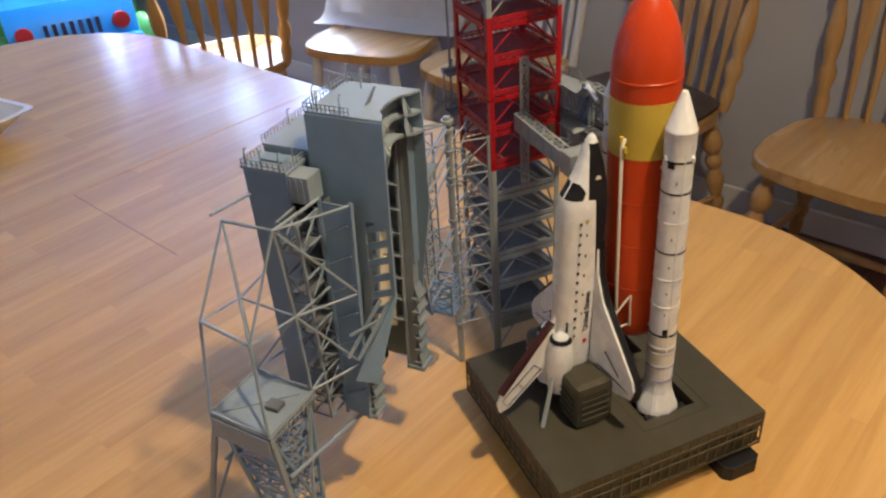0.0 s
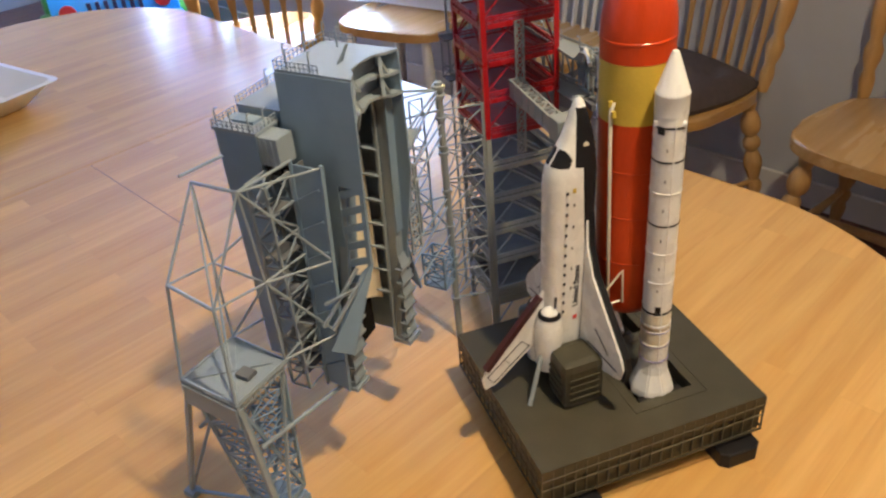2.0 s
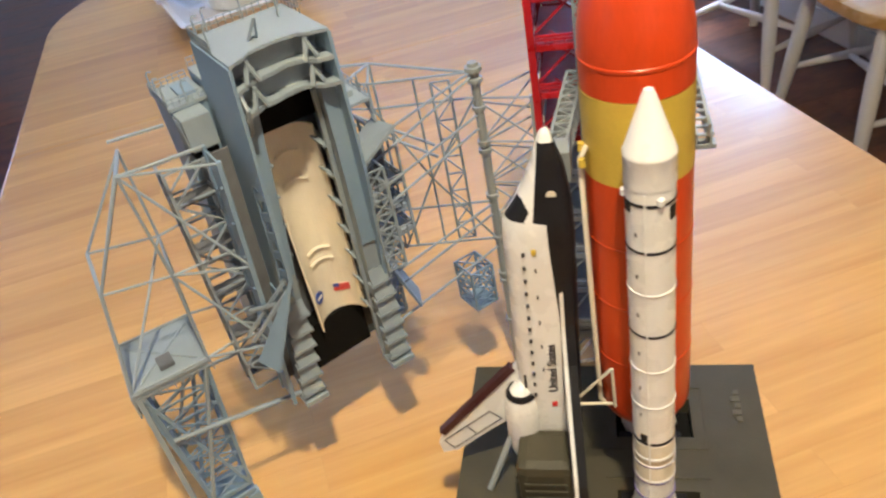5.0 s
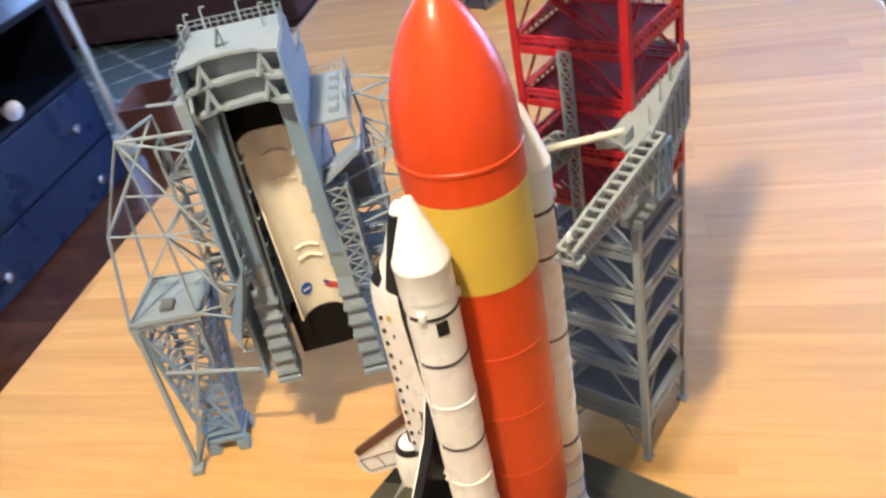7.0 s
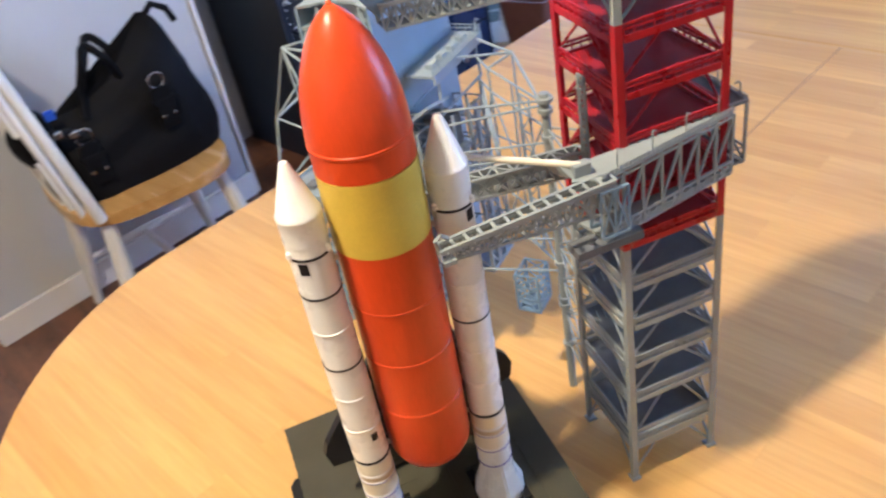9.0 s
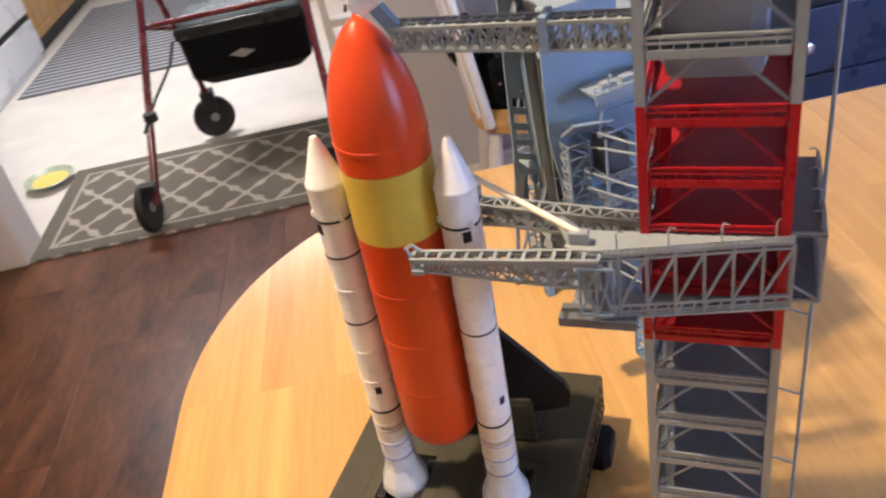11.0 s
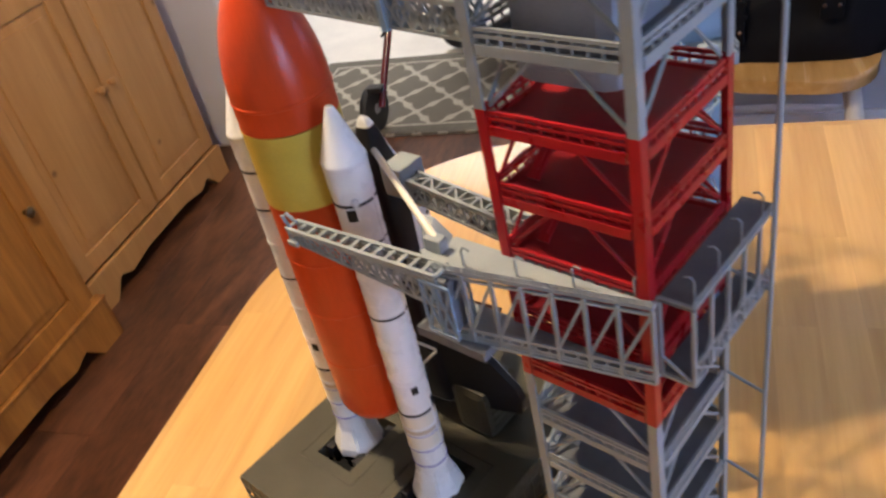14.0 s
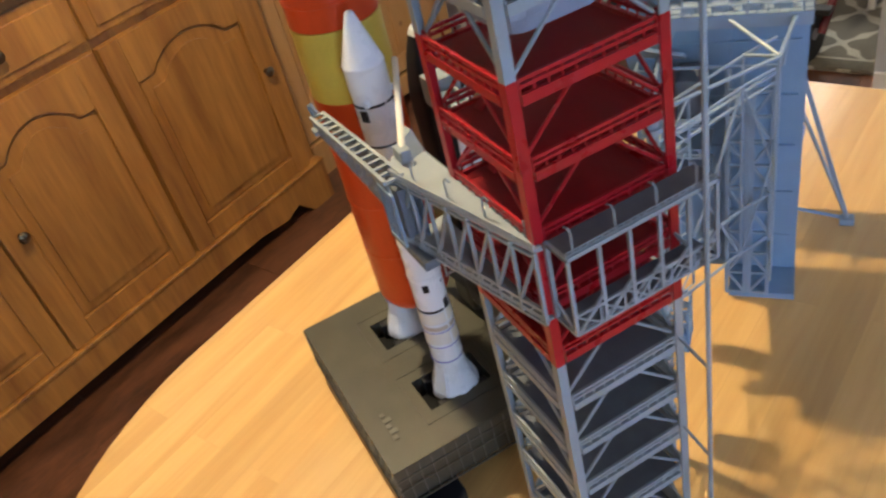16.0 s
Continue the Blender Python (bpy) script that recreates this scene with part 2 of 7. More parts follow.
M["rubber"] = shader("black_rubber", (0.015, 0.015, 0.015), 0.6, vary=0.2)
M["greymetal"] = shader("grey_plastic_hub", (0.30, 0.30, 0.31), 0.4)
M["cushion"] = shader("dark_brown_tufted_cloth", (0.062, 0.043, 0.036), 0.9, vary=0.3, scale=60, fine=900, bump=0.5)
M["cloth"] = shader("white_cotton_cloth", (0.78, 0.78, 0.80), 0.9, vary=0.04, scale=12, fine=700, bump=0.2)
M["plastic"] = shader("white_plastic_tray", (0.80, 0.80, 0.82), 0.32, vary=0.04, scale=10)
M["jug"] = shader("milky_plastic_jug", (0.74, 0.74, 0.69), 0.26, vary=0.05, scale=12)
M["toyblue"] = shader("sky_blue_toy_plastic", (0.02, 0.33, 0.72), 0.33, vary=0.06, scale=10)
M["toygreen"] = shader("lime_toy_plastic", (0.13, 0.50, 0.08), 0.35, vary=0.08, scale=10)
M["appliance"] = shader("white_appliance_enamel", (0.74, 0.76, 0.77), 0.30, vary=0.03, scale=5)
M["vinylfloor"] = shader("pale_stone_vinyl_floor", (0.66, 0.63, 0.57), 0.42, vary=0.13, scale=7, fine=60, bump=0.06)
M["sofa"] = shader("dark_red_brown_upholstery", (0.045, 0.016, 0.016), 0.7, vary=0.3, scale=20, fine=400, bump=0.3)
M["paper"] = shader("book_paper", (0.62, 0.55, 0.42), 0.8, vary=0.1, fine=900)
M["navybook"] = shader("navy_book_cover", (0.02, 0.03, 0.08), 0.4, vary=0.15)
M["brownbook"] = shader("brown_book_cover", (0.12, 0.05, 0.04), 0.5, vary=0.2)
M["bowl"] = shader("sage_glazed_bowl", (0.36, 0.43, 0.32), 0.3, vary=0.15, scale=40)
M["yellowfood"] = shader("yellow_bowl_inside", (0.72, 0.60, 0.12), 0.35, vary=0.12, scale=40)
M["cable"] = shader("white_cable", (0.62, 0.62, 0.62), 0.4, vary=0.05)


def rug_material(name, ground, line, cell, width=0.13):
    """Woven rug with a pale ogee trellis, in room axes."""
    m = bpy.data.materials.new(name)
    m.use_nodes = True
    t, n = m.node_tree, m.node_tree.nodes
    b = n["Principled BSDF"]

    def math_node(op, a, c=None, d=None):
        x = n.new("ShaderNodeMath")
        x.operation = op
        for i, v in enumerate((a, c, d)):
            if v is None:
                continue
            if isinstance(v, (int, float)):
                x.inputs[i].default_value = v
            else:
                t.links.new(v, x.inputs[i])
        return x.outputs[0]

    geo, rot, sep = n.new("ShaderNodeNewGeometry"), n.new("ShaderNodeVectorRotate"), n.new("ShaderNodeSeparateXYZ")
    rot.rotation_type = "Z_AXIS"
    rot.inputs["Angle"].default_value = -radians(25.5)
    wob = n.new("ShaderNodeTexNoise")
    wob.inputs["Scale"].default_value = 30
    t.links.new(geo.outputs["Position"], rot.inputs["Vector"])
    t.links.new(rot.outputs[0], sep.inputs[0])
    t.links.new(rot.outputs[0], wob.inputs["Vector"])
    w = math_node("MULTIPLY", wob.outputs["Fac"], 0.25)
    u = math_node("ADD", math_node("MULTIPLY", sep.outputs[0], 2 * math.pi / cell[0]), w)
    v = math_node("ADD", math_node("MULTIPLY", sep.outputs[1], 2 * math.pi / cell[1]), w)
    f = math_node("ADD", math_node("COSINE", u), math_node("COSINE", v))
    f2 = math_node("MULTIPLY", math_node("ADD", math_node("COSINE", math_node("MULTIPLY", u, 3.0)), math_node("COSINE", math_node("MULTIPLY", v, 3.0))), 0.22)
    f = math_node("ABSOLUTE", math_node("ADD", f, f2))
    edge = n.new("ShaderNodeMapRange")
    edge.inputs[1].default_value, edge.inputs[2].default_value = width, width * 1.7
    t.links.new(f, edge.inputs[0])
    pile = n.new("ShaderNodeTexNoise")
    pile.inputs["Scale"].default_value, pile.inputs["Detail"].default_value = 320, 3
    t.links.new(rot.outputs[0], pile.inputs["Vector"])
    mix, mul = n.new("ShaderNodeMixRGB"), n.new("ShaderNodeMixRGB")
    mul.blend_type = "MULTIPLY"
    mul.inputs[0].default_value = 0.8
    mix.inputs[1].default_value, mix.inputs[2].default_value = (*line, 1), (*ground, 1)
    t.links.new(edge.outputs[0], mix.inputs[0])
    t.links.new(mix.outputs[0], mul.inputs[1])
    t.links.new(pile.outputs["Fac"], mul.inputs[2])
    gain = n.new("ShaderNodeHueSaturation")
    gain.inputs["Value"].default_value = 1.45
    t.links.new(mul.outputs[0], gain.inputs["Color"])
    t.links.new(gain.outputs[0], b.inputs["Base Color"])
    b.inputs["Roughness"].default_value = 0.95
    bp = n.new("ShaderNodeBump")
    bp.inputs["Strength"].default_value, bp.inputs["Distance"].default_value = 0.6, 0.004
    t.links.new(pile.outputs["Fac"], bp.inputs["Height"])
    t.links.new(bp.outputs[0], b.inputs["Normal"])
    return m


M["rug"] = rug_material("trellis_rug_pile", (0.165, 0.150, 0.120), (0.46, 0.43, 0.35), (0.205, 0.235), 0.25)
M["rug_blue"] = rug_material("grey_trellis_rug_pile", (0.12, 0.16, 0.16), (0.40, 0.44, 0.42), (0.32, 0.38))


def striped(name, a, c, pitch):
    """Ribbed mat with stripes across the room's n axis."""
    m = shader(name, a, 0.9, vary=0.2, scale=40, fine=500, bump=0.4)
    t, n = m.node_tree, m.node_tree.nodes
    b = n["Principled BSDF"]
    old = b.inputs["Base Color"].links[0].from_socket
    geo, rot, wave, mix = n.new("ShaderNodeNewGeometry"), n.new("ShaderNodeVectorRotate"), n.new("ShaderNodeTexWave"), n.new("ShaderNodeMixRGB")
    rot.rotation_type = "Z_AXIS"
    rot.inputs["Angle"].default_value = -radians(25.5)
    t.links.new(geo.outputs["Position"], rot.inputs["Vector"])
    t.links.new(rot.outputs[0], wave.inputs["Vector"])
    wave.bands_direction = "Y"
    wave.inputs["Scale"].default_value, wave.inputs["Distortion"].default_value, wave.inputs["Detail"].default_value = 0.314 / pitch, 1.2, 3
    t.links.new(wave.outputs["Fac"], mix.inputs[0])
    t.links.new(old, mix.inputs[1])
    mix.inputs[2].default_value = (*c, 1)
    t.links.new(mix.outputs[0], b.inputs["Base Color"])
    return m


M["mat"] = striped("ribbed_grey_mat", (0.045, 0.048, 0.06), (0.40, 0.41, 0.44), 0.062)
glass = bpy.data.materials.new("window_glass")
glass.use_nodes = True
gb = glass.node_tree.nodes["Principled BSDF"]
gb.inputs["Roughness"].default_value, gb.inputs["Transmission Weight"].default_value, gb.inputs["IOR"].default_value = 0.02, 1.0, 1.45
M["glass"] = glass
sheer = shader("sheer_pink_voile", (0.46, 0.40, 0.56), 0.9, vary=0.06, scale=30, fine=800, bump=0.2, spec=0.1)
pass_light, veil_mix, surface = sheer.node_tree.nodes.new("ShaderNodeBsdfTranslucent"), sheer.node_tree.nodes.new("ShaderNodeMixShader"), sheer.node_tree.nodes["Material Output"]
pass_light.inputs["Color"].default_value, veil_mix.inputs[0].default_value = (0.62, 0.50, 0.80, 1), 0.42
sheer.node_tree.links.new(sheer.node_tree.nodes["Principled BSDF"].outputs[0], veil_mix.inputs[1])
sheer.node_tree.links.new(pass_light.outputs[0], veil_mix.inputs[2])
sheer.node_tree.links.new(veil_mix.outputs[0], surface.inputs["Surface"])
M["sheer"] = sheer

# ---- builders ----


def solid(name, bm, material, smooth=False):
    me = bpy.data.meshes.new(name)
    bmesh.ops.recalc_face_normals(bm, faces=bm.faces)
    bm.to_mesh(me)
    bm.free()
    me.materials.append(M[material])
    if smooth:
        for p in me.polygons:
            p.use_smooth = True
        me.set_sharp_from_angle(angle=radians(38))
    return me


def part(name, bm, material, parent, label="", smooth=False):
    me = bm if isinstance(bm, bpy.types.Mesh) else solid(name, bm, material, smooth)
    ob = new(name, me)
    if parent:
        ob.parent = parent
    if label:
        ob["label"] = label
    return ob


def thing(name, label, category, group="", kind="", at=None):
    ob = new(name)
    ob.empty_display_size = 0.05
    if at is not None:
        ob.matrix_world = at
    return tagged(ob, label, category, group, kind)


def box(x0, x1, y0, y1, z0, z1, bevel=0.0, bm=None):
    bm = bm or bmesh.new()
    r = bmesh.ops.create_cube(bm, size=1)
    for v in r["verts"]:
        v.co = Vector(((x0 + x1) / 2 + v.co.x * (x1 - x0), (y0 + y1) / 2 + v.co.y * (y1 - y0), (z0 + z1) / 2 + v.co.z * (z1 - z0)))
    if bevel:
        es = {e for v in r["verts"] for e in v.link_edges}
        bmesh.ops.bevel(bm, geom=list(es), offset=bevel, segments=2, affect="EDGES", profile=0.6)
    return bm


def lathe(profile, seg=32, bm=None, matrix=None, a0=0.0, a1=2 * math.pi):
    """A turned form: (radius, height) pairs round z."""
    bm = bm or bmesh.new()
    full = abs(a1 - a0 - 2 * math.pi) < 1e-6
    cols = seg if full else seg + 1
    rings = []
    for r, z in profile:
        if r < 1e-6:
            rings.append([bm.verts.new((0, 0, z))] * cols)
        else:
            rings.append([bm.verts.new((r * math.cos(a0 + (a1 - a0) * i / seg), r * math.sin(a0 + (a1 - a0) * i / seg), z)) for i in range(cols)])
    made = {v for ring in rings for v in ring}
    for lo, hi in zip(rings, rings[1:]):
        for i in range(seg):
            j = (i + 1) % cols
            quad = []
            for v in (lo[i], lo[j], hi[j], hi[i]):
                if v not in quad:
                    quad.append(v)
            if len(quad) > 2:
                bm.faces.new(quad)
    if full:
        for ring in (rings[0], rings[-1]):
            if len(set(ring)) > 2:
                bm.faces.new(ring)
    if matrix is not None:
        bmesh.ops.transform(bm, matrix=matrix, verts=list(made))
    return bm


def prism(points, z0, z1, bm=None, matrix=None, bevel=0.0):
    """A plate with the given outline (x, y), from z0 to z1."""
    bm = bm or bmesh.new()
    lo = [bm.verts.new((x, y, z0)) for x, y in points]
    hi = [bm.verts.new((x, y, z1)) for x, y in points]
    n = len(points)
    top = bm.faces.new(hi)
    bm.faces.new(lo[::-1])
    for i in range(n):
        bm.faces.new((lo[i], lo[(i + 1) % n], hi[(i + 1) % n], hi[i]))
    if bevel:
        es = [e for e in bm.edges if all(v in hi for v in e.verts)]
        bmesh.ops.bevel(bm, geom=es, offset=bevel, segments=3, affect="EDGES", profile=0.5)
    if matrix is not None:
        bmesh.ops.transform(bm, matrix=matrix, verts=bm.verts[:])
    return bm


def strut(p, q, w, h=None, seg=4, bm=None):
    """A bar between two points, square (seg 4) or round."""
    bm = bm or bmesh.new()
    p, q = Vector(p), Vector(q)
    d = q - p
    if d.length < 1e-7:
        return bm
    m = Matrix.Translation((p + q) / 2) @ d.to_track_quat("Z", "Y").to_matrix().to_4x4()
    if seg == 4:
        r = bmesh.ops.create_cube(bm, size=1)
        for v in r["verts"]:
            v.co = m @ Vector((v.co.x * w, v.co.y * (h or w), v.co.z * d.length))
    else:
        r = bmesh.ops.create_cone(bm, cap_ends=True, segments=seg, radius1=w / 2, radius2=(h or w) / 2, depth=d.length)
        for v in r["verts"]:
            v.co = m @ v.co
    return bm


UNIT = {}


def bar(parent, name, p, q, w, material, h=None, seg=4):
    """A straight member as an object of its own; alike members share one mesh."""
    key = (material, seg)
    if key not in UNIT:
        bm = bmesh.new()
        if seg == 4:
            bmesh.ops.create_cube(bm, size=1)
        else:
            bmesh.ops.create_cone(bm, cap_ends=True, segments=seg, radius1=0.5, radius2=0.5, depth=1)
        UNIT[key] = solid("bar_" + material, bm, material, seg > 4)
    p, q = Vector(p), Vector(q)
    d = q - p
    ob = new(name, UNIT[key])
    ob.parent = parent
    up = "Y" if abs(d.z) < 0.999 * d.length else "X"
    ob.matrix_basis = Matrix.Translation((p + q) / 2) @ d.to_track_quat("Z", up).to_matrix().to_4x4() @ Matrix.Diagonal((w, h or w, d.length, 1))
    return ob


def tube(points, r, seg=8, bm=None, closed=False):
    """A bent tube through points."""
    bm = bm or bmesh.new()
    pts = [Vector(p) for p in points]
    n = len(pts)
    rings, side = [], None
    for i, p in enumerate(pts):
        a, c = pts[i - 1] if (i or closed) else pts[0], pts[(i + 1) % n] if (i < n - 1 or closed) else pts[-1]
        d = (c - a).normalized()
        if side is None:
            side = d.orthogonal().normalized()
        side = (side - d * side.dot(d)).normalized()
        up = d.cross(side)
        rr = r[i] if isinstance(r, (list, tuple)) else r
        rings.append([bm.verts.new(p + rr * (math.cos(2 * math.pi * k / seg) * side + math.sin(2 * math.pi * k / seg) * up)) for k in range(seg)])
    pairs = list(zip(rings, rings[1:])) + ([(rings[-1], rings[0])] if closed else [])
    for lo, hi in pairs:
        for k in range(seg):
            bm.faces.new((lo[k], lo[(k + 1) % seg], hi[(k + 1) % seg], hi[k]))
    if not closed:
        bm.faces.new(rings[0][::-1])
        bm.faces.new(rings[-1])
    return bm


def loft(sections, bm=None, cap=True):
    """A skin over closed sections, each a list of points of the same number."""
    bm = bm or bmesh.new()
    rings = [[bm.verts.new(p) for p in s] for s in sections]
    n = len(rings[0])
    for lo, hi in zip(rings, rings[1:]):
        for i in range(n):
            bm.faces.new((lo[i], lo[(i + 1) % n], hi[(i + 1) % n], hi[i]))
    if cap:
        bm.faces.new(rings[0][::-1])
        bm.faces.new(rings[-1])
    return bm


def lattice(p, q, up, depth, bays, w, bm=None, side=None, both=False):
    """A flat lattice girder from p to q: two chords, posts and diagonals."""
    bm = bm or bmesh.new()
    p, q, up = Vector(p), Vector(q), Vector(up)
    d0, d1 = depth if isinstance(depth, tuple) else (depth, depth)
    low = [p.lerp(q, i / bays) for i in range(bays + 1)]
    top = [low[i] + up * (d0 + (d1 - d0) * i / bays) for i in range(bays + 1)]
    strut(low[0], low[-1], w, bm=bm)
    strut(top[0], top[-1], w, bm=bm)
    for i in range(bays + 1):
        strut(low[i], top[i], w * 0.7, bm=bm)
    for i in range(bays):
        if both or i % 2 == 0:
            strut(low[i], top[i + 1], w * 0.65, bm=bm)
        if both or i % 2 == 1:
            strut(top[i], low[i + 1], w * 0.65, bm=bm)
    return bm


def girder(parent, p, q, up, depth, bays, w, material, both=False):
    """A lattice girder whose chords, posts and braces are members of their own."""
    p, q, up = Vector(p), Vector(q), Vector(up)
    d0, d1 = depth if isinstance(depth, tuple) else (depth, depth)
    low = [p.lerp(q, i / bays) for i in range(bays + 1)]
    top = [low[i] + up * (d0 + (d1 - d0) * i / bays) for i in range(bays + 1)]
    bar(parent, "chord", low[0], low[-1], w, material)
    bar(parent, "chord", top[0], top[-1], w, material)
    for i in range(bays + 1):
        bar(parent, "post", low[i], top[i], w * 0.7, material)
    for i in range(bays):
        if both or i % 2 == 0:
            bar(parent, "brace", low[i], top[i + 1], w * 0.65, material)
        if both or i % 2 == 1:
            bar(parent, "brace", top[i], low[i + 1], w * 0.65, material)


def railing(p, q, height, posts, w, bm=None):
    """A small guard rail: two lines and posts."""
    bm = bm or bmesh.new()
    p, q = Vector(p), Vector(q)
    for k in (0.5, 1.0):
        strut(p + Vector((0, 0, height * k)), q + Vector((0, 0, height * k)), w, bm=bm)
    for i in range(posts + 1):
        a = p.lerp(q, i / posts)
        strut(a, a + Vector((0, 0, height)), w, bm=bm)
    return bm


def lettering(text, size, material, parent, matrix, name="lettering", label=""):
    cu = bpy.data.curves.new(name, "FONT")
    cu.body, cu.size, cu.align_x, cu.align_y, cu.extrude = text, size, "CENTER", "CENTER", 0.00005
    cu.offset = size * 0.025
    tmp = bpy.data.objects.new(name, cu)
    scene.collection.objects.link(tmp)
    me = bpy.data.meshes.new_from_object(tmp.evaluated_get(bpy.context.evaluated_depsgraph_get()))
    bpy.data.objects.remove(tmp)
    me.materials.clear()
    me.materials.append(M[material])
    ob = part(name, me, material, parent, label)
    ob.matrix_basis = matrix
    return ob

# ---- room shell ----


def room_box(name, s0, s1, n0, n1, z0, z1, material, kind="structure", bevel=0.0, parent=None):
    ob = part(name, box(s0, s1, n0, n1, z0, z1, bevel), material, parent)
    if parent is None:
        ob.matrix_world = ROOM
        if kind:
            tagged(ob, kind=kind)
    return ob


S0, S1, N0, N1 = -1.95, 5.35, -1.73, 6.45
floor = room_box("floor", S0 - 2.2, S1 + 0.1, N0 - 0.1, 2.06, FLOOR - 0.05, FLOOR - 0.008, "darkhole")
room_box("floor_kitchen", S0 - 2.2, 0.02, 2.06, N1 + 0.1, FLOOR - 0.05, FLOOR, "vinylfloor")
room_box("floor_living", 0.02, S1 + 0.1, 2.06, N1 + 0.1, FLOOR - 0.05, FLOOR, "floorboard")
room_box("ceiling", S0 - 2.2, S1 + 0.1, N0 - 0.1, N1 + 0.1, CEIL, CEIL + 0.06, "ceiling")
# window wall behind the chairs, with its opening
W0, W1, WZ0, WZ1 = 2.08, 4.86, -0.12, 1.20
wall_s = thing("wall_south", "", "", kind="structure", at=ROOM)
for name, a, c, z0, z1 in (("wall_panel", S0 - 2.2, W0, FLOOR, CEIL), ("wall_panel", W1, S1 + 0.1, FLOOR, CEIL), ("wall_panel", W0, W1, FLOOR, WZ0), ("wall_panel", W0, W1, WZ1, CEIL)):
    part(name, box(a, c, N0 - 0.12, N0, z0, z1), "wall", wall_s)
room_box("wall_east", S1, S1 + 0.1, N0, N1, FLOOR, CEIL, "wall")
room_box("wall_west", S0 - 2.2, S0 - 2.1, N0, N1, FLOOR, CEIL, "wall_cream")
room_box("wall_far", S0 - 2.2, S1 + 0.1, N1, N1 + 0.1, FLOOR, CEIL, "wall")
room_box("wall_behind_hutch", S0 - 0.08, S0 + 0.02, N0, 2.042, FLOOR, CEIL, "wall_cream")
room_box("wall_kitchen_stub", S0 - 0.08, -1.385, 2.042, 2.21, FLOOR, CEIL, "wall_cream", bevel=0.012)
room_box("wall_north", -0.05, 0.866, 1.93, 2.08, FLOOR, CEIL, "wall", bevel=0.012)
room_box("wall_kitchen_side", -0.05, 0.10, 2.08, 2.35, FLOOR, CEIL, "wall_cream", bevel=0.012)
room_box("baseboard", -0.045, 0.866, 1.914, 1.928, FLOOR, FLOOR + 0.085, "trim", bevel=0.003)
room_box("baseboard_south", S0, S1, N0 + 0.002, N0 + 0.016, FLOOR, FLOOR + 0.09, "trim", bevel=0.003)
room_box("trim", 0.868, 0.884, 1.922, 2.085, FLOOR, CEIL, "wall_cream", bevel=0.004)
window = thing("window_1", "", "", kind="structure", at=ROOM)
for a, c, z0, z1 in ((W0, W0 + 0.05, WZ0, WZ1), (W1 - 0.05, W1, WZ0, WZ1), (W0 + 0.05, W1 - 0.05, WZ0, WZ0 + 0.05), (W0 + 0.05, W1 - 0.05, WZ1 - 0.05, WZ1), (3.49, 3.53, WZ0 + 0.05, WZ1 - 0.05)):
    part("window_frame", box(a, c, N0 - 0.09, N0 - 0.04, z0, z1, 0.004), "trim", window)
part("window_sill", box(W0 - 0.04, W1 + 0.04, N0 - 0.03, N0 + 0.05, WZ0 - 0.03, WZ0 - 0.002, 0.006), "trim", window)
for a, c in ((W0 + 0.05, 3.49), (3.53, W1 - 0.05)):
    pane = part("pane", box(a, c, N0 - 0.068, N0 - 0.063, WZ0 + 0.05, WZ1 - 0.05), "glass", window)
    pane.visible_shadow = False
rod = thing("curtain_rod", "white curtain rod over the window", "curtain rod", at=ROOM)
part("pole", tube([(W0 - 0.06, N0 + 0.052, 1.235), (W1 + 0.06, N0 + 0.052, 1.235)], 0.009, 10), "trim", rod, smooth=True)
for x in (W0 - 0.05, W1 + 0.05):
    part("bracket", box(x - 0.008, x + 0.008, N0 - 0.001, N0 + 0.045, 1.225, 1.245, 0.002), "trim", rod)
for a, c in ((2.74, 3.11), (3.41, 3.68), (3.87, 4.50), (4.67, 4.88)):
    veil = bmesh.new()
    cols = int((c - a) / 0.008)
    lines = [[veil.verts.new((a + (c - a) * i / cols, N0 + 0.052 + 0.012 * math.sin(2 * math.pi * (a + (c - a) * i / cols) / 0.062), z)) for z in (-0.20, 1.228)] for i in range(cols + 1)]
    for p, q in zip(lines, lines[1:]):
        veil.faces.new((p[0], q[0], q[1], p[1]))
    bmesh.ops.solidify(veil, geom=veil.faces[:], thickness=0.0008)
    curtain = part("sheer_curtain", veil, "sheer", None, smooth=True)
    tagged(curtain, "sheer pink curtain hanging at the dining room window", "curtain", "window curtains")
    curtain.matrix_world = ROOM
ground = room_box("ground", -40, 40, -60, N0 - 0.3, FLOOR - 0.5, FLOOR - 0.4, "vinylfloor")

# ceiling fixture that holds the bulb
fixture = thing("ceiling_light", "brass ceiling light with an open cone shade", "ceiling light", at=Matrix.Translation((BULB.x, BULB.y, 0)))
part("canopy", lathe([(0.0, CEIL), (0.07, CEIL - 0.001), (0.065, CEIL - 0.025), (0.012, CEIL - 0.03), (0.012, CEIL - 0.06), (0.0, CEIL - 0.06)], 24), "brass", fixture, smooth=True)
part("shade", lathe([(0.0, CEIL - 0.06), (0.06, CEIL - 0.062), (0.165, 1.455), (0.162, 1.455), (0.058, CEIL - 0.066), (0.0, CEIL - 0.066)], 32), "brass", fixture, "dark brass cone shade", smooth=True)

# ---- dining table ----


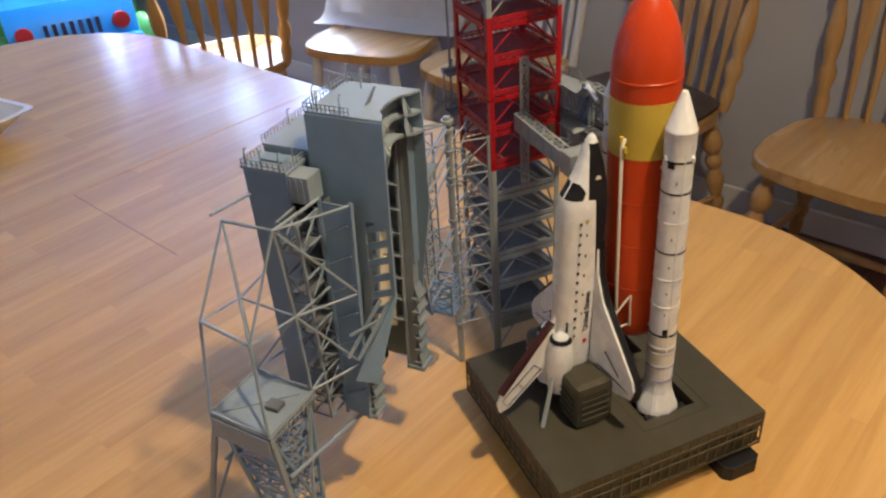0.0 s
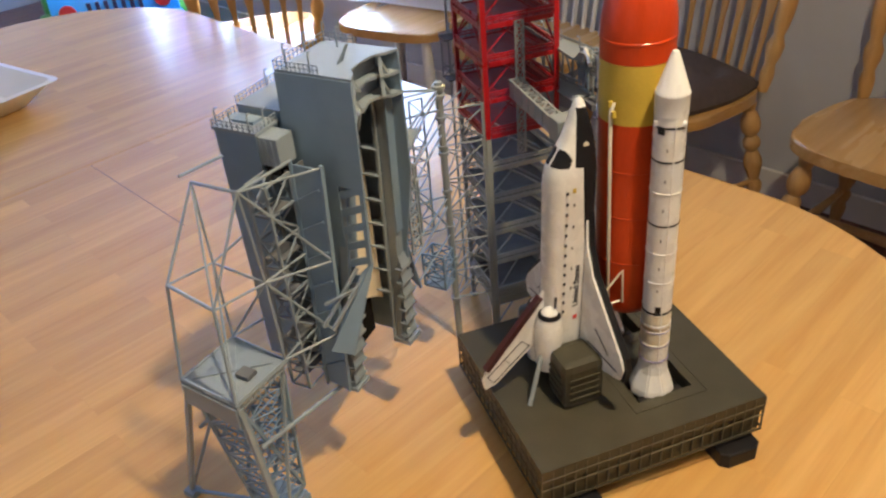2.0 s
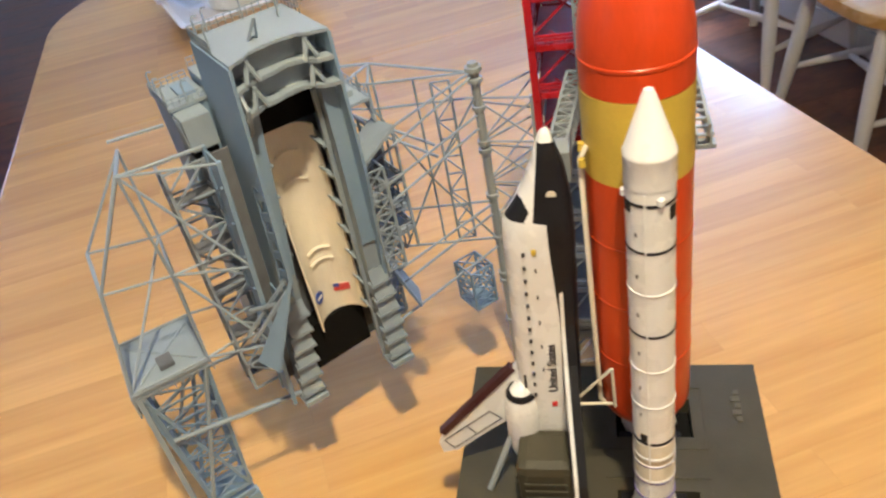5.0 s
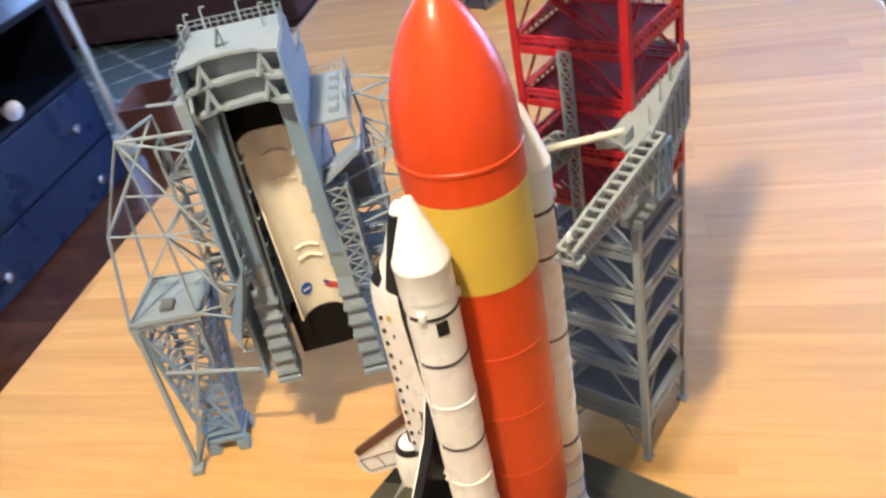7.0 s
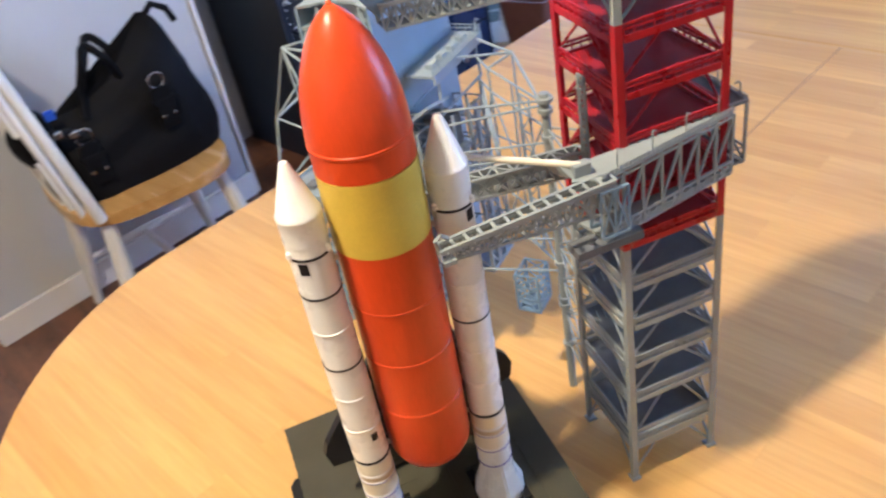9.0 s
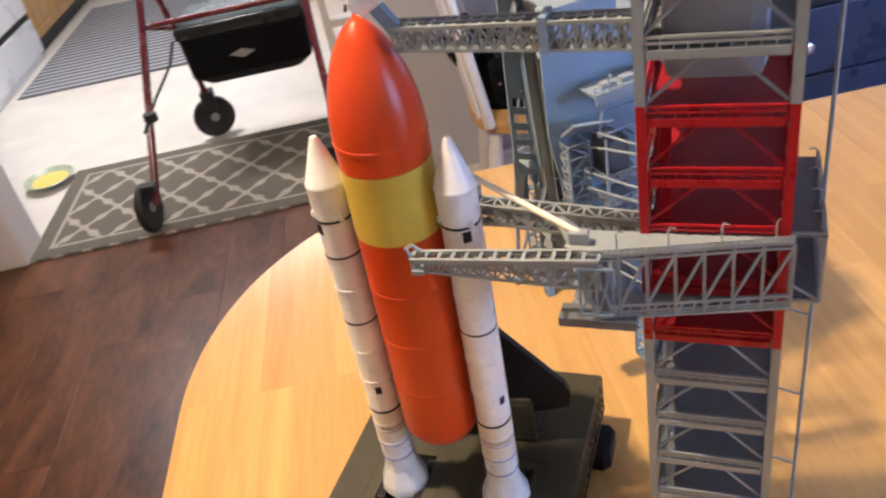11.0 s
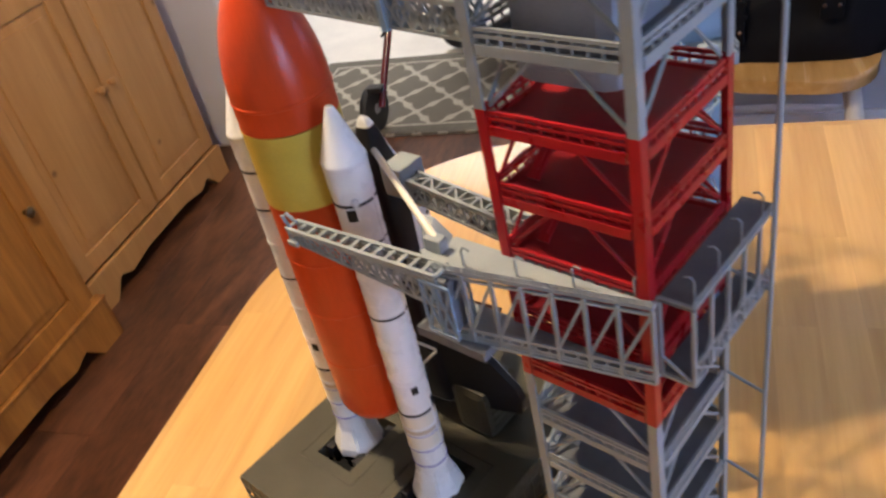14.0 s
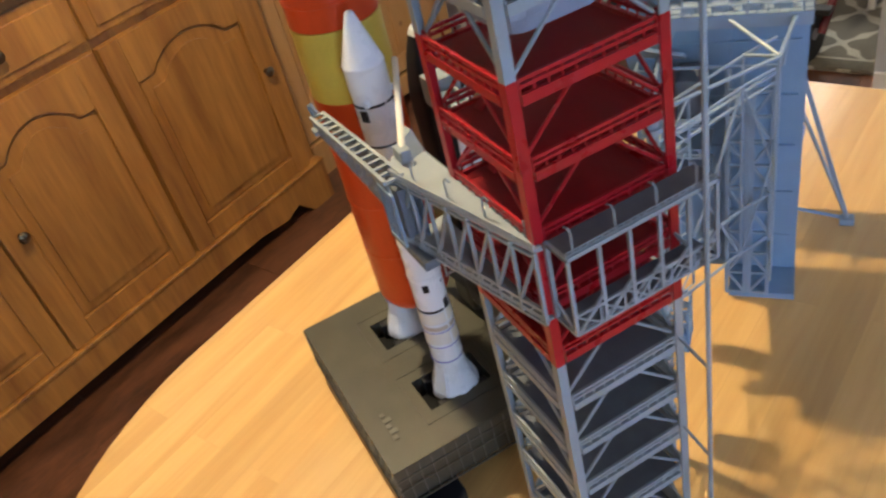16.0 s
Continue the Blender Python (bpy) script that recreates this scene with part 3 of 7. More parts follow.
def rounded_table(s0, s1, inset=0.0):
    """Outline of the table's top between two stations, with its big soft corners at the true ends."""
    c, half, rs, rn = 0.09, 0.575 - inset, 0.40, 0.42
    left, right = -0.31 + inset, 2.10 - inset
    pts = []

    def corner(cx, cy, a0, a1):
        for i in range(25):
            a = radians(a0 + (a1 - a0) * i / 24)
            pts.append((cx + rs * math.cos(a), cy + rn * math.sin(a)))

    if s1 >= right:
        corner(right - rs, c - half + rn, -90, 0)
        corner(right - rs, c + half - rn, 0, 90)
    else:
        pts.extend([(s1, c - half), (s1, c + half)])
    if s0 <= left:
        corner(left + rs, c + half - rn, 90, 180)
        corner(left + rs, c - half + rn, 180, 270)
    else:
        pts.extend([(s0, c + half), (s0, c - half)])
    return pts


table = thing("dining_table", "long honey maple dining table with rounded corners", "table", at=ROOM)
JOINT = 1.055
for a, c in ((-9, JOINT - 0.0004), (JOINT + 0.0004, 9)):
    part("tabletop_leaf", prism(rounded_table(a, c), -0.030, 0.0, bevel=0.007), "tabletop", table)
apron = bmesh.new()
for y0, y1 in ((-0.36, -0.335), (0.515, 0.54)):
    box(0.1, 1.7, y0, y1, -0.12, -0.030, bm=apron)
for x0, x1 in ((0.1, 0.125), (1.675, 1.7)):
    box(x0, x1, -0.335, 0.515, -0.12, -0.030, bm=apron)
part("apron", apron, "tabletop", table)
leg_profile = [(0.0, -0.75), (0.035, -0.75), (0.04, -0.70), (0.028, -0.66), (0.045, -0.55), (0.05, -0.42), (0.032, -0.33), (0.045, -0.30), (0.045, -0.03), (0.0, -0.03)]
leg_mesh = solid("table_leg", lathe(leg_profile, 20), "tabletop", True)
for x in (0.16, 1.64):
    for y in (-0.30, 0.48):
        ob = part("leg", leg_mesh, "tabletop", table)
        ob.location = (x, y, 0)
part("joint_fillet", box(JOINT - 0.0085, JOINT + 0.0085, -0.478, 0.658, -0.012, -0.0009), "tabletop", table)
# a fine open seam across the grain, running to the joint
part("seam", box(0.723, JOINT - 0.002, 0.1180, 0.1190, -0.001, 0.0003), "ink", table, "dark open seam in the top")

# ---- launch platform model ----
platform = thing("launch_platform_model", "olive drab plastic launch platform model with booster wells", "scale model")
PX, PY, PZ = (-0.1135, 0.0960), (-0.0880, 0.1480), 0.068
xs, ys = (PX[0], -0.0725, -0.0315, 0.0185, 0.0580, PX[1]), (PY[0], -0.0330, 0.0260, PY[1])
top = bmesh.new()
for i in range(5):
    for j in range(3):
        if not (i in (1, 3) and j == 1):
            box(xs[i], xs[i + 1], ys[j], ys[j + 1], 0.050, PZ, bm=top)
bmesh.ops.remove_doubles(top, verts=top.verts[:], dist=1e-5)
part("top_plate", top, "olive", platform)
part("hull", box(PX[0] + 0.002, PX[1] - 0.002, PY[0] + 0.002, PY[1] - 0.002, 0.024, 0.0496), "olive", platform)
for i in (1, 3):
    part("well_floor", box(xs[i], xs[i + 1], ys[1], ys[2], 0.0497, 0.0512), "darkhole", platform, "flat black well floor")
    for dx in (-0.0165, 0.0165):
        for dy in (-0.0175, 0.0175):
            cx = (xs[i] + xs[i + 1]) / 2
            part("hold_down_post", box(cx + dx - 0.0038, cx + dx + 0.0038, dy - 0.0060, dy + 0.0060, 0.0512, 0.0665, 0.0006), "black", platform, "black hold-down post")
    cx = (xs[i] + xs[i + 1]) / 2
    rim = bmesh.new()
    for a, c, y0, y1 in ((xs[i] - 0.012, xs[i + 1] + 0.012, ys[1] - 0.010, ys[1] - 0.009), (xs[i] - 0.012, xs[i + 1] + 0.012, ys[2] + 0.009, ys[2] + 0.010), (xs[i] - 0.012, xs[i] - 0.011, ys[1] - 0.009, ys[2] + 0.009), (xs[i + 1] + 0.011, xs[i + 1] + 0.012, ys[1] - 0.009, ys[2] + 0.009)):
        box(a, c, y0, y1, PZ - 0.0002, PZ + 0.0005, bm=rim)
    part("well_rim", rim, "olive", platform)
# ribbed side girders: two long ridges and upright ribs on each face
for axis, fixed, lo, hi, out in (("x", PY[0], PX[0], PX[1], -1), ("x", PY[1], PX[0], PX[1], 1), ("y", PX[0], PY[0], PY[1], -1), ("y", PX[1], PY[0], PY[1], 1)):
    def side_box(a, c, z0, z1, depth, name, material):
        f0, f1 = sorted((fixed, fixed + out * depth))
        bm = box(a, c, f0, f1, z0, z1) if axis == "x" else box(f0, f1, a, c, z0, z1)
        part(name, bm, material, platform)
    side_box(lo, hi, 0.0555, 0.0567, 0.0009, "ridge", "oliveline")
    side_box(lo, hi, 0.0435, 0.0447, 0.0012, "ridge", "oliveline")
    side_box(lo, hi, 0.0240, 0.0262, 0.0015, "ridge", "olive")
    count = round((hi - lo) / 0.0115)
    f = fixed - out * 0.0001
    for k in range(count + 1):
        a = lo + (hi - lo) * k / count
        p, q = ((a, f, 0.026), (a, f, 0.066)) if axis == "x" else ((f, a, 0.026), (f, a, 0.066))
        bar(platform, "rib", p, q, 0.0010, "oliveline", 0.0018) if axis == "x" else bar(platform, "rib", p, q, 0.0018, "oliveline", 0.0010)
for x, y in ((PX[0], -0.060), (PX[0], 0.112), (PX[1], -0.060), (PX[1], 0.112)):
    sx = -1 if x < 0 else 1
    pts = [(x - sx * 0.03, y - 0.022), (x + sx * 0.008, y - 0.022), (x + sx * 0.014, y - 0.015), (x + sx * 0.014, y + 0.015), (x + sx * 0.008, y + 0.022), (x - sx * 0.03, y + 0.022)]
    part("pedestal_foot", prism(pts if sx > 0 else pts[::-1], 0.0, 0.017, bevel=0.002), "black", platform, "dark slab foot")
    part("pedestal", box(x - sx * 0.028 - 0.008, x - sx * 0.028 + 0.018 * (1 if sx < 0 else 0.4), y - 0.012, y + 0.012, 0.017, 0.024), "olive", platform)
for sx in (-1, 1):
    x0, x1 = sorted((sx * 0.017, sx * 0.055))
    mast = box(x0, x1, 0.054, 0.096, PZ, 0.122, 0.008)
    part("tail_service_mast", mast, "olive", platform, "dark olive service mast with a rounded top")
    ridges = bmesh.new()
    for k in range(4):
        box(x0 + 0.006, x1 - 0.006, 0.0955, 0.0970, 0.080 + 0.008 * k, 0.0820 + 0.008 * k, bm=ridges)
        a, c = sorted((sx * 0.0545, sx * 0.0562))
        box(a, c, 0.060, 0.090, 0.080 + 0.008 * k, 0.0820 + 0.008 * k, bm=ridges)
    part("mast_ridges", ridges, "olive", platform)
raised = bmesh.new()
for k in range(5):
    box(0.034 + 0.007 * k, 0.039 + 0.007 * k, -0.072, -0.068 + 0.003 * (k % 2), PZ - 0.0002, PZ + 0.0008, bm=raised)
part("raised_marks", raised, "oliveline", platform)
part("support_post", strut((-0.016, 0.100, 0.116), (-0.033, 0.122, 0.068), 0.005, seg=8), "grey", platform, "grey plastic support post")

# ---- external tank model ----
# the stack leans a little, its foot towards the table's near end
LEAN = Matrix.Translation((0, 0, 0.405)) @ Matrix.Rotation(0.019, 4, "Y") @ Matrix.Translation((0, 0, -0.405))
tank = thing("fuel_tank_model", "brushed orange model fuel tank with an ochre band", "scale model", at=Matrix.Translation((0, 0.0042, 0)) @ LEAN)
RT = 0.0306
ogive = []
for i in range(25):
    k = i / 24
    ogive.append((max(0.0, RT * (1 - min(1, k ** 1.85)) ** 0.64), 0.409 + 0.072 * k))
ogive[-1] = (0.0, 0.4825)
part("nose", lathe([(0.0, 0.3885), (RT, 0.389), (RT, 0.4045), (RT + 0.0005, 0.405), (RT + 0.0005, 0.4065), (RT, 0.407)] + ogive, 56), "orange", tank, smooth=True)
part("band", lathe([(0.0, 0.3375), (RT + 0.0002, 0.3375), (RT + 0.0002, 0.3885), (0.0, 0.3885)], 56), "ochre", tank, "brushed ochre yellow band", smooth=True)
body = [(0.0, 0.135), (0.010, 0.1355), (0.0195, 0.138), (0.0265, 0.1425), (RT - 0.001, 0.149), (RT, 0.154)]
for z in (0.2005, 0.2485, 0.2935):
    body += [(RT, z - 0.0008), (RT + 0.0004, z - 0.0003), (RT + 0.0004, z + 0.0003), (RT, z + 0.0008)]
body += [(RT, 0.3373), (0.0, 0.3374)]
part("barrel", lathe(body, 56), "orange", tank, smooth=True)
part("spike", lathe([(0.0024, 0.4785), (0.0014, 0.4825), (0.0, 0.4840)], 12), "orange", tank, smooth=True)
part("feed_line", tube([(-0.015, 0.024, 0.150), (-0.0165, 0.0300, 0.158), (-0.0150, 0.0320, 0.350), (-0.0130, 0.0280, 0.357)], 0.0017, 10), "cream", tank, "cream feed line", smooth=True)
for z in (0.347, 0.340):
    part("line_bracket", lathe([(0.0, -0.0025), (0.0023, -0.0025), (0.0019, 0.0025), (0.0, 0.0025)], 10, matrix=Matrix.Translation((-0.0120 if z > 0.343 else -0.0180, 0.0310, z + 0.009))), "ochre", tank, "yellow line bracket")
for sx in (-1, 1):
    for p, q in (((sx * 0.0230, 0.0200, 0.160), (sx * 0.0200, 0.0500, 0.156)), ((sx * 0.0200, 0.0500, 0.156), (sx * 0.0250, 0.0220, 0.194)), ((sx * 0.0260, 0.0200, 0.160), (sx * 0.0260, 0.0210, 0.196))):
        part("attach_strut", strut(p, q, 0.0022, seg=6), "cream", tank, "cream attachment strut")
for x in (-1, 1):
    part("booster_joint", strut((x * 0.027, 0, 0.330), (x * 0.034, 0, 0.330), 0.004, seg=8), "cream", tank)
    part("booster_joint", strut((x * 0.027, 0, 0.158), (x * 0.034, 0, 0.158), 0.004, seg=8), "cream", tank)

# ---- booster models ----
RB = 0.0132


def booster(x, side):
    b = thing("booster_model", "gloss white solid booster model with black rings", "scale model", "booster pair", at=LEAN @ Matrix.Translation((x, 0, 0)))
    part("nose_cone", lathe([(0.0, 0.3535), (RB + 0.0004, 0.3535), (RB + 0.0004, 0.3695), (RB + 0.0007, 0.3703), (RB + 0.0007, 0.3718), (RB + 0.0002, 0.3726), (0.0036, 0.4018), (0.0024, 0.4045), (0.0, 0.4055)], 40), "white", b, smooth=True)
    prof = [(0.0, 0.096), (RB, 0.096)]
    for z in (0.123, 0.1385, 0.1457):
        prof += [(RB, z - 0.0012), (RB + 0.0006, z - 0.0008), (RB + 0.0006, z + 0.0008), (RB, z + 0.0012)]
    for z in (0.1945, 0.2255, 0.2855):
        prof += [(RB, z - 0.0010), (RB + 0.0005, z - 0.0005), (RB + 0.0005, z + 0.0005), (RB, z + 0.0010)]
    prof += [(RB, 0.3533), (0.0, 0.3534)]
    part("casing", lathe(prof, 40), "white", b, smooth=True)
    for z, h in ((0.3450, 0.0018), (0.3150, 0.0015), (0.2545, 0.0015), (0.1610, 0.0022)):
        part("black_ring", lathe([(RB, z - h / 2), (RB + 0.00035, z - h / 2), (RB + 0.00035, z + h / 2), (RB, z + h / 2)], 40), "black", b, "black painted ring", smooth=True)
    for z0, z1, mt in ((0.1475, 0.1585, "cream"), (0.1400, 0.1443, "tan"), (0.1245, 0.1372, "cream")):
        part("aft_band", lathe([(RB, z0), (RB + 0.0003, z0), (RB + 0.0003, z1), (RB, z1)], 40), mt, b, "pale tan weathered band", smooth=True)
    for z in (0.1385, 0.1215, 0.104):
        part("violet_line", lathe([(RB, z - 0.0004), (RB + 0.0007, z - 0.0004), (RB + 0.0007, z + 0.0004), (RB, z + 0.0004)], 40), "violet_ink", b, "thin violet line", smooth=True)
    skirt = lathe([(0.0, 0.060), (0.0205, 0.060), (0.0222, 0.0635), (0.0212, 0.070), (0.0150, 0.087), (RB + 0.0004, 0.098), (0.0, 0.098)], 8)
    bmesh.ops.bevel(skirt, geom=[e for e in skirt.edges if abs(e.verts[0].co.z - e.verts[1].co.z) > 0.004], offset=0.0012, segments=2, affect="EDGES")
    part("aft_skirt", skirt, "white", b, smooth=False)
    part("nozzle", lathe([(0.0, 0.0530), (0.010, 0.0530), (0.009, 0.060), (0.0, 0.060)], 20), "black", b, "black nozzle", smooth=True)
    # black squares and dashes on the casing
    for ang, z, w, h in ((-123, 0.3385, 0.0058, 0.0082), (115, 0.3415, 0.0062, 0.0048), (-70, 0.1860, 0.0048, 0.0070), (150, 0.1660, 0.0046, 0.0066)):
        a = radians(ang if side < 0 else 180 - ang if abs(ang) > 100 else -ang - 10)
        if side > 0 and abs(ang) == 70:
            a = radians(-28)
        bm = bmesh.new()
        span = w / RB
        n = 4
        cols = [[(RB + 0.0004) * math.cos(a + span * (k / n - 0.5)), (RB + 0.0004) * math.sin(a + span * (k / n - 0.5))] for k in range(n + 1)]
        lo, hi = [bm.verts.new((*c, z - h / 2)) for c in cols], [bm.verts.new((*c, z + h / 2)) for c in cols]
        lo2, hi2 = [bm.verts.new((c[0] * 0.93, c[1] * 0.93, z - h / 2)) for c in cols], [bm.verts.new((c[0] * 0.93, c[1] * 0.93, z + h / 2)) for c in cols]
        for k in range(n):
            bm.faces.new((lo[k], lo[k + 1], hi[k + 1], hi[k]))
            bm.faces.new((hi[k], hi[k + 1], hi2[k + 1], hi2[k]))
            bm.faces.new((lo[k], lo2[k], lo2[k + 1], lo[k + 1]))
        bm.faces.new((lo[0], hi[0], hi2[0], lo2[0]))
        bm.faces.new((lo[n], lo2[n], hi2[n], hi[n]))
        part("black_square", bm, "black", b, "black painted square")
    for k, z in enumerate((0.326, 0.298, 0.270, 0.240, 0.211, 0.187)):
        a = radians(142 if side < 0 else 35)
        m = Matrix.Translation((math.cos(a) * RB, math.sin(a) * RB, z)) @ Matrix.Rotation(a, 4, "Z")
        bm = box(-0.0004, 0.0003, -0.0005, 0.0005, -0.0014, 0.0014)
        bmesh.ops.transform(bm, matrix=m, verts=bm.verts[:])
        part("dash", bm, "ink", b)
    tunnel = bmesh.new()
    a = radians(165 if side < 0 else 15)
    strut((math.cos(a) * RB, math.sin(a) * RB, 0.10), (math.cos(a) * RB, math.sin(a) * RB, 0.352), 0.0012, bm=tunnel)
    part("cable_tunnel", tunnel, "white", b)
    for ang in (90, 200, -40):
        a = radians(ang)
        part("thruster_pod", lathe([(0.0, -0.0022), (0.0022, -0.0020), (0.0022, 0.0016), (0.0, 0.0030)], 10, matrix=Matrix.Translation((math.cos(a) * RB, math.sin(a) * RB, 0.3475))), "white", b)
    return b


booster(-0.0465, -1)
booster(0.0460, 1)

# ---- orbiter model ----
orb = thing("orbiter_model", "white and black shuttle orbiter model standing on its tail", "scale model",
            at=Matrix.Translation((0.0015, 0.0565, 0.3595)) @ Matrix.Rotation(radians(6.5), 4, "Z") @ Matrix.Rotation(radians(1.9), 4, "X") @ Matrix.Translation((0, -0.0455, -0.3635)))


def interp(z, table_):
    for (a, va), (c, vc) in zip(table_, table_[1:]):
        if z <= c:
            k = (z - a) / (c - a)
            k = max(0.0, min(1.0, k))
            return va + (vc - va) * k
    return table_[-1][1]


HALF = [(0.10, 0.0158), (0.13, 0.0168), (0.29, 0.0168), (0.304, 0.0160), (0.320, 0.0132), (0.336, 0.0104), (0.350, 0.0080), (0.3585, 0.0058), (0.363, 0.0038), (0.366, 0.0010)]
UPPER = [(0.10, 0.0725), (0.13, 0.0750), (0.292, 0.0755), (0.302, 0.0750), (0.310, 0.0725), (0.318, 0.0670), (0.330, 0.0600), (0.345, 0.0545), (0.356, 0.0512), (0.363, 0.0485), (0.366, 0.0450)]
LOWER = [(0.10, 0.0330), (0.12, 0.0305), (0.300, 0.0305), (0.320, 0.0315), (0.340, 0.0350), (0.356, 0.0400), (0.363, 0.0420), (0.366, 0.0440)]
TILES = [(0.0, 0.0435), (0.2300, 0.0435), (0.2900, 0.0475), (0.3080, 0.0480), (0.3092, 0.0560), (0.3300, 0.0535), (0.3590, 0.0500), (0.37, 0.0480)]      # height of the black tiles' edge
levels = [0.10 + 0.008 * i for i in range(25)] + [0.296, 0.300, 0.304] + [0.3068 + 0.0010 * i for i in range(19)] + [0.3270 + 0.0020 * i for i in range(16)] + [0.3585, 0.3600, 0.3615, 0.3630, 0.3640, 0.3650, 0.3656, 0.366]
N_UP, N_LOW = 72, 32
N_SEC = N_UP + N_LOW
hulls = {"white": bmesh.new(), "black": bmesh.new(), "port": bmesh.new(), "starboard": bmesh.new()}
rings = []
for z in levels:
    w, hi, lo = interp(z, HALF), interp(z, UPPER), interp(z, LOWER)
    cy, hh = (hi + lo) / 2, (hi - lo) / 2
    ring = []
    yb = max(lo + 0.0002, min(hi - 0.0002, interp(z, TILES)))
    k = (yb - cy) / hh
    edge_a = math.asin(math.copysign(abs(k) ** (1 / (0.80 if k > 0 else 0.42)), k))
    up = math.pi - 2 * edge_a
    for i in range(N_SEC):
        a = edge_a + up * i / N_UP if i < N_UP else edge_a + up + (2 * math.pi - up) * (i - N_UP) / N_LOW
        c, s = math.cos(a), math.sin(a)
        e = 0.80 if s > 0 else 0.42
        ring.append(Vector((w * math.copysign(abs(c) ** e, c), cy + hh * math.copysign(abs(s) ** e, s), z)))
    rings.append(ring)
for ra, rb in zip(rings, rings[1:]):
    for i in range(N_SEC):
        quad = (ra[i], ra[(i + 1) % N_SEC], rb[(i + 1) % N_SEC], rb[i])
        mid = sum(quad, Vector()) / 4
        kind = "black" if mid.z < 0.3585 and i >= N_UP else "white"
        if 0.3100 < mid.z < 0.3235 and mid.y > 0.0575 + 0.55 * abs(mid.z - 0.3165) and abs(mid.x) > 0.0012:
            kind = "port" if mid.x < 0 else "starboard"
        bm = hulls[kind]
        bm.faces.new([bm.verts.new(v) for v in quad])
for kind, nm, mt, lb in (("white", "fuselage", "white", ""), ("black", "belly_tiles", "black", "matt black belly tiles"), ("port", "windscreen", "black", "dark cockpit window"), ("starboard", "windscreen", "black", "dark cockpit window")):
    bmesh.ops.remove_doubles(hulls[kind], verts=hulls[kind].verts[:], dist=1e-6)
    part(nm, hulls[kind], mt, orb, lb, smooth=True)
part("aft_bulkhead", prism([(p.x, p.y) for p in rings[0]], 0.0995, 0.1002), "white", orb)
wing = [(0.0165, 0.256), (0.0198, 0.228), (0.030, 0.202), (0.0800, 0.140), (0.0835, 0.130), (0.0800, 0.117), (0.050, 0.109), (0.0165, 0.109)]
edge_ = [(0.0165, 0.262), (0.0212, 0.230), (0.0320, 0.204), (0.0825, 0.142), (0.0865, 0.131), (0.0835, 0.1155), (0.050, 0.107), (0.0165, 0.107)]
flat = Matrix(((1, 0, 0, 0), (0, 0, 1, 0), (0, 1, 0, 0), (0, 0, 0, 1)))
for sx in (-1, 1):
    mir = Matrix.Diagonal((sx, 1, 1, 1))
    part("wing", prism(wing, 0.0405, 0.0430, matrix=mir @ flat), "white", orb, "white wing upper face")
    part("wing_underside", prism(edge_, 0.0345, 0.0405, matrix=mir @ flat), "black", orb, "black wing underside and edge")
    for (x0, z0), (x1, z1) in (((0.030, 0.128), (0.076, 0.124)), ((0.040, 0.150), (0.062, 0.133))):
        part("wing_marking", strut((sx * x0, 0.0432, z0), (sx * x1, 0.0432, z1), 0.0012, 0.0008), "ink", orb)
    pod = lathe([(0.0, 0.092), (0.0100, 0.094), (0.0128, 0.104), (0.0132, 0.140), (0.0110, 0.156), (0.006, 0.164), (0.0, 0.167)], 24, matrix=Matrix.Translation((sx * 0.0095, 0.0740, 0)))
    part("engine_pod", pod, "white", orb, smooth=True)
    part("pod_tip", lathe([(0.0109, 0.1570), (0.0114, 0.1570), (0.0098, 0.1605), (0.0092, 0.1605)], 20, matrix=Matrix.Translation((sx * 0.0095, 0.0740, 0))), "black", orb, "black pod collar")
    for k in range(13):
        part("hinge_mark", box(sx * 0.0164 - 0.0007, sx * 0.0164 + 0.0007, 0.0625, 0.0645, 0.160 + 0.0105 * k, 0.1625 + 0.0105 * k), "ink", orb)
    for k in range(5):
        part("vent_mark", box(sx * 0.0166 - 0.0007, sx * 0.0166 + 0.0007, 0.0560, 0.0572, 0.185 + 0.022 * k, 0.188 + 0.022 * k), "ink", orb)
    roundel = lathe([(0.0, 0.0), (0.0030, 0.0), (0.0030, 0.0006), (0.0, 0.0006)], 16, matrix=Matrix.Translation((sx * 0.0116, 0.0440, 0.3265)) @ Matrix.Rotation(radians(90 * sx), 4, "Y"))
    part("thruster_port", roundel, "cream", orb, "pale round port")
    part("yellow_mark", box(sx * 0.0167 - 0.0006, sx * 0.0167 + 0.0006, 0.0555, 0.0585, 0.287, 0.291), "ochre", orb)
    face = Matrix.Rotation(radians(-90 if sx < 0 else 90), 4, "Z") @ Matrix.Rotation(radians(90), 4, "X")
    up_ = Matrix.Translation((sx * 0.01715, 0.0505, 0.187)) @ face @ Matrix.Rotation(radians(90), 4, "Z")
    lettering("United States", 0.0085, "ink", orb, up_, label="dark lettering along the hull side")
    part("flag_marking", box(sx * 0.0167 - 0.0006, sx * 0.0167 + 0.0006, 0.0485, 0.0525, 0.149, 0.1535), "red_ink", orb, "small red flag marking")
    part("name_bar", box(sx * 0.0128 - 0.0008, sx * 0.0128 + 0.0008, 0.0690, 0.0708, 0.166, 0.178), "ink", orb)
fin = [(0.074, 0.182), (0.080, 0.172), (0.137, 0.1085), (0.142, 0.0965), (0.1395, 0.0855), (0.128, 0.0875), (0.098, 0.111), (0.074, 0.128)]
side_m = Matrix(((0, 0, 1, 0), (1, 0, 0, 0), (0, 1, 0, 0), (0, 0, 0, 1)))
part("tail_fin", prism(fin, -0.0016, 0.0016, matrix=side_m), "white", orb)
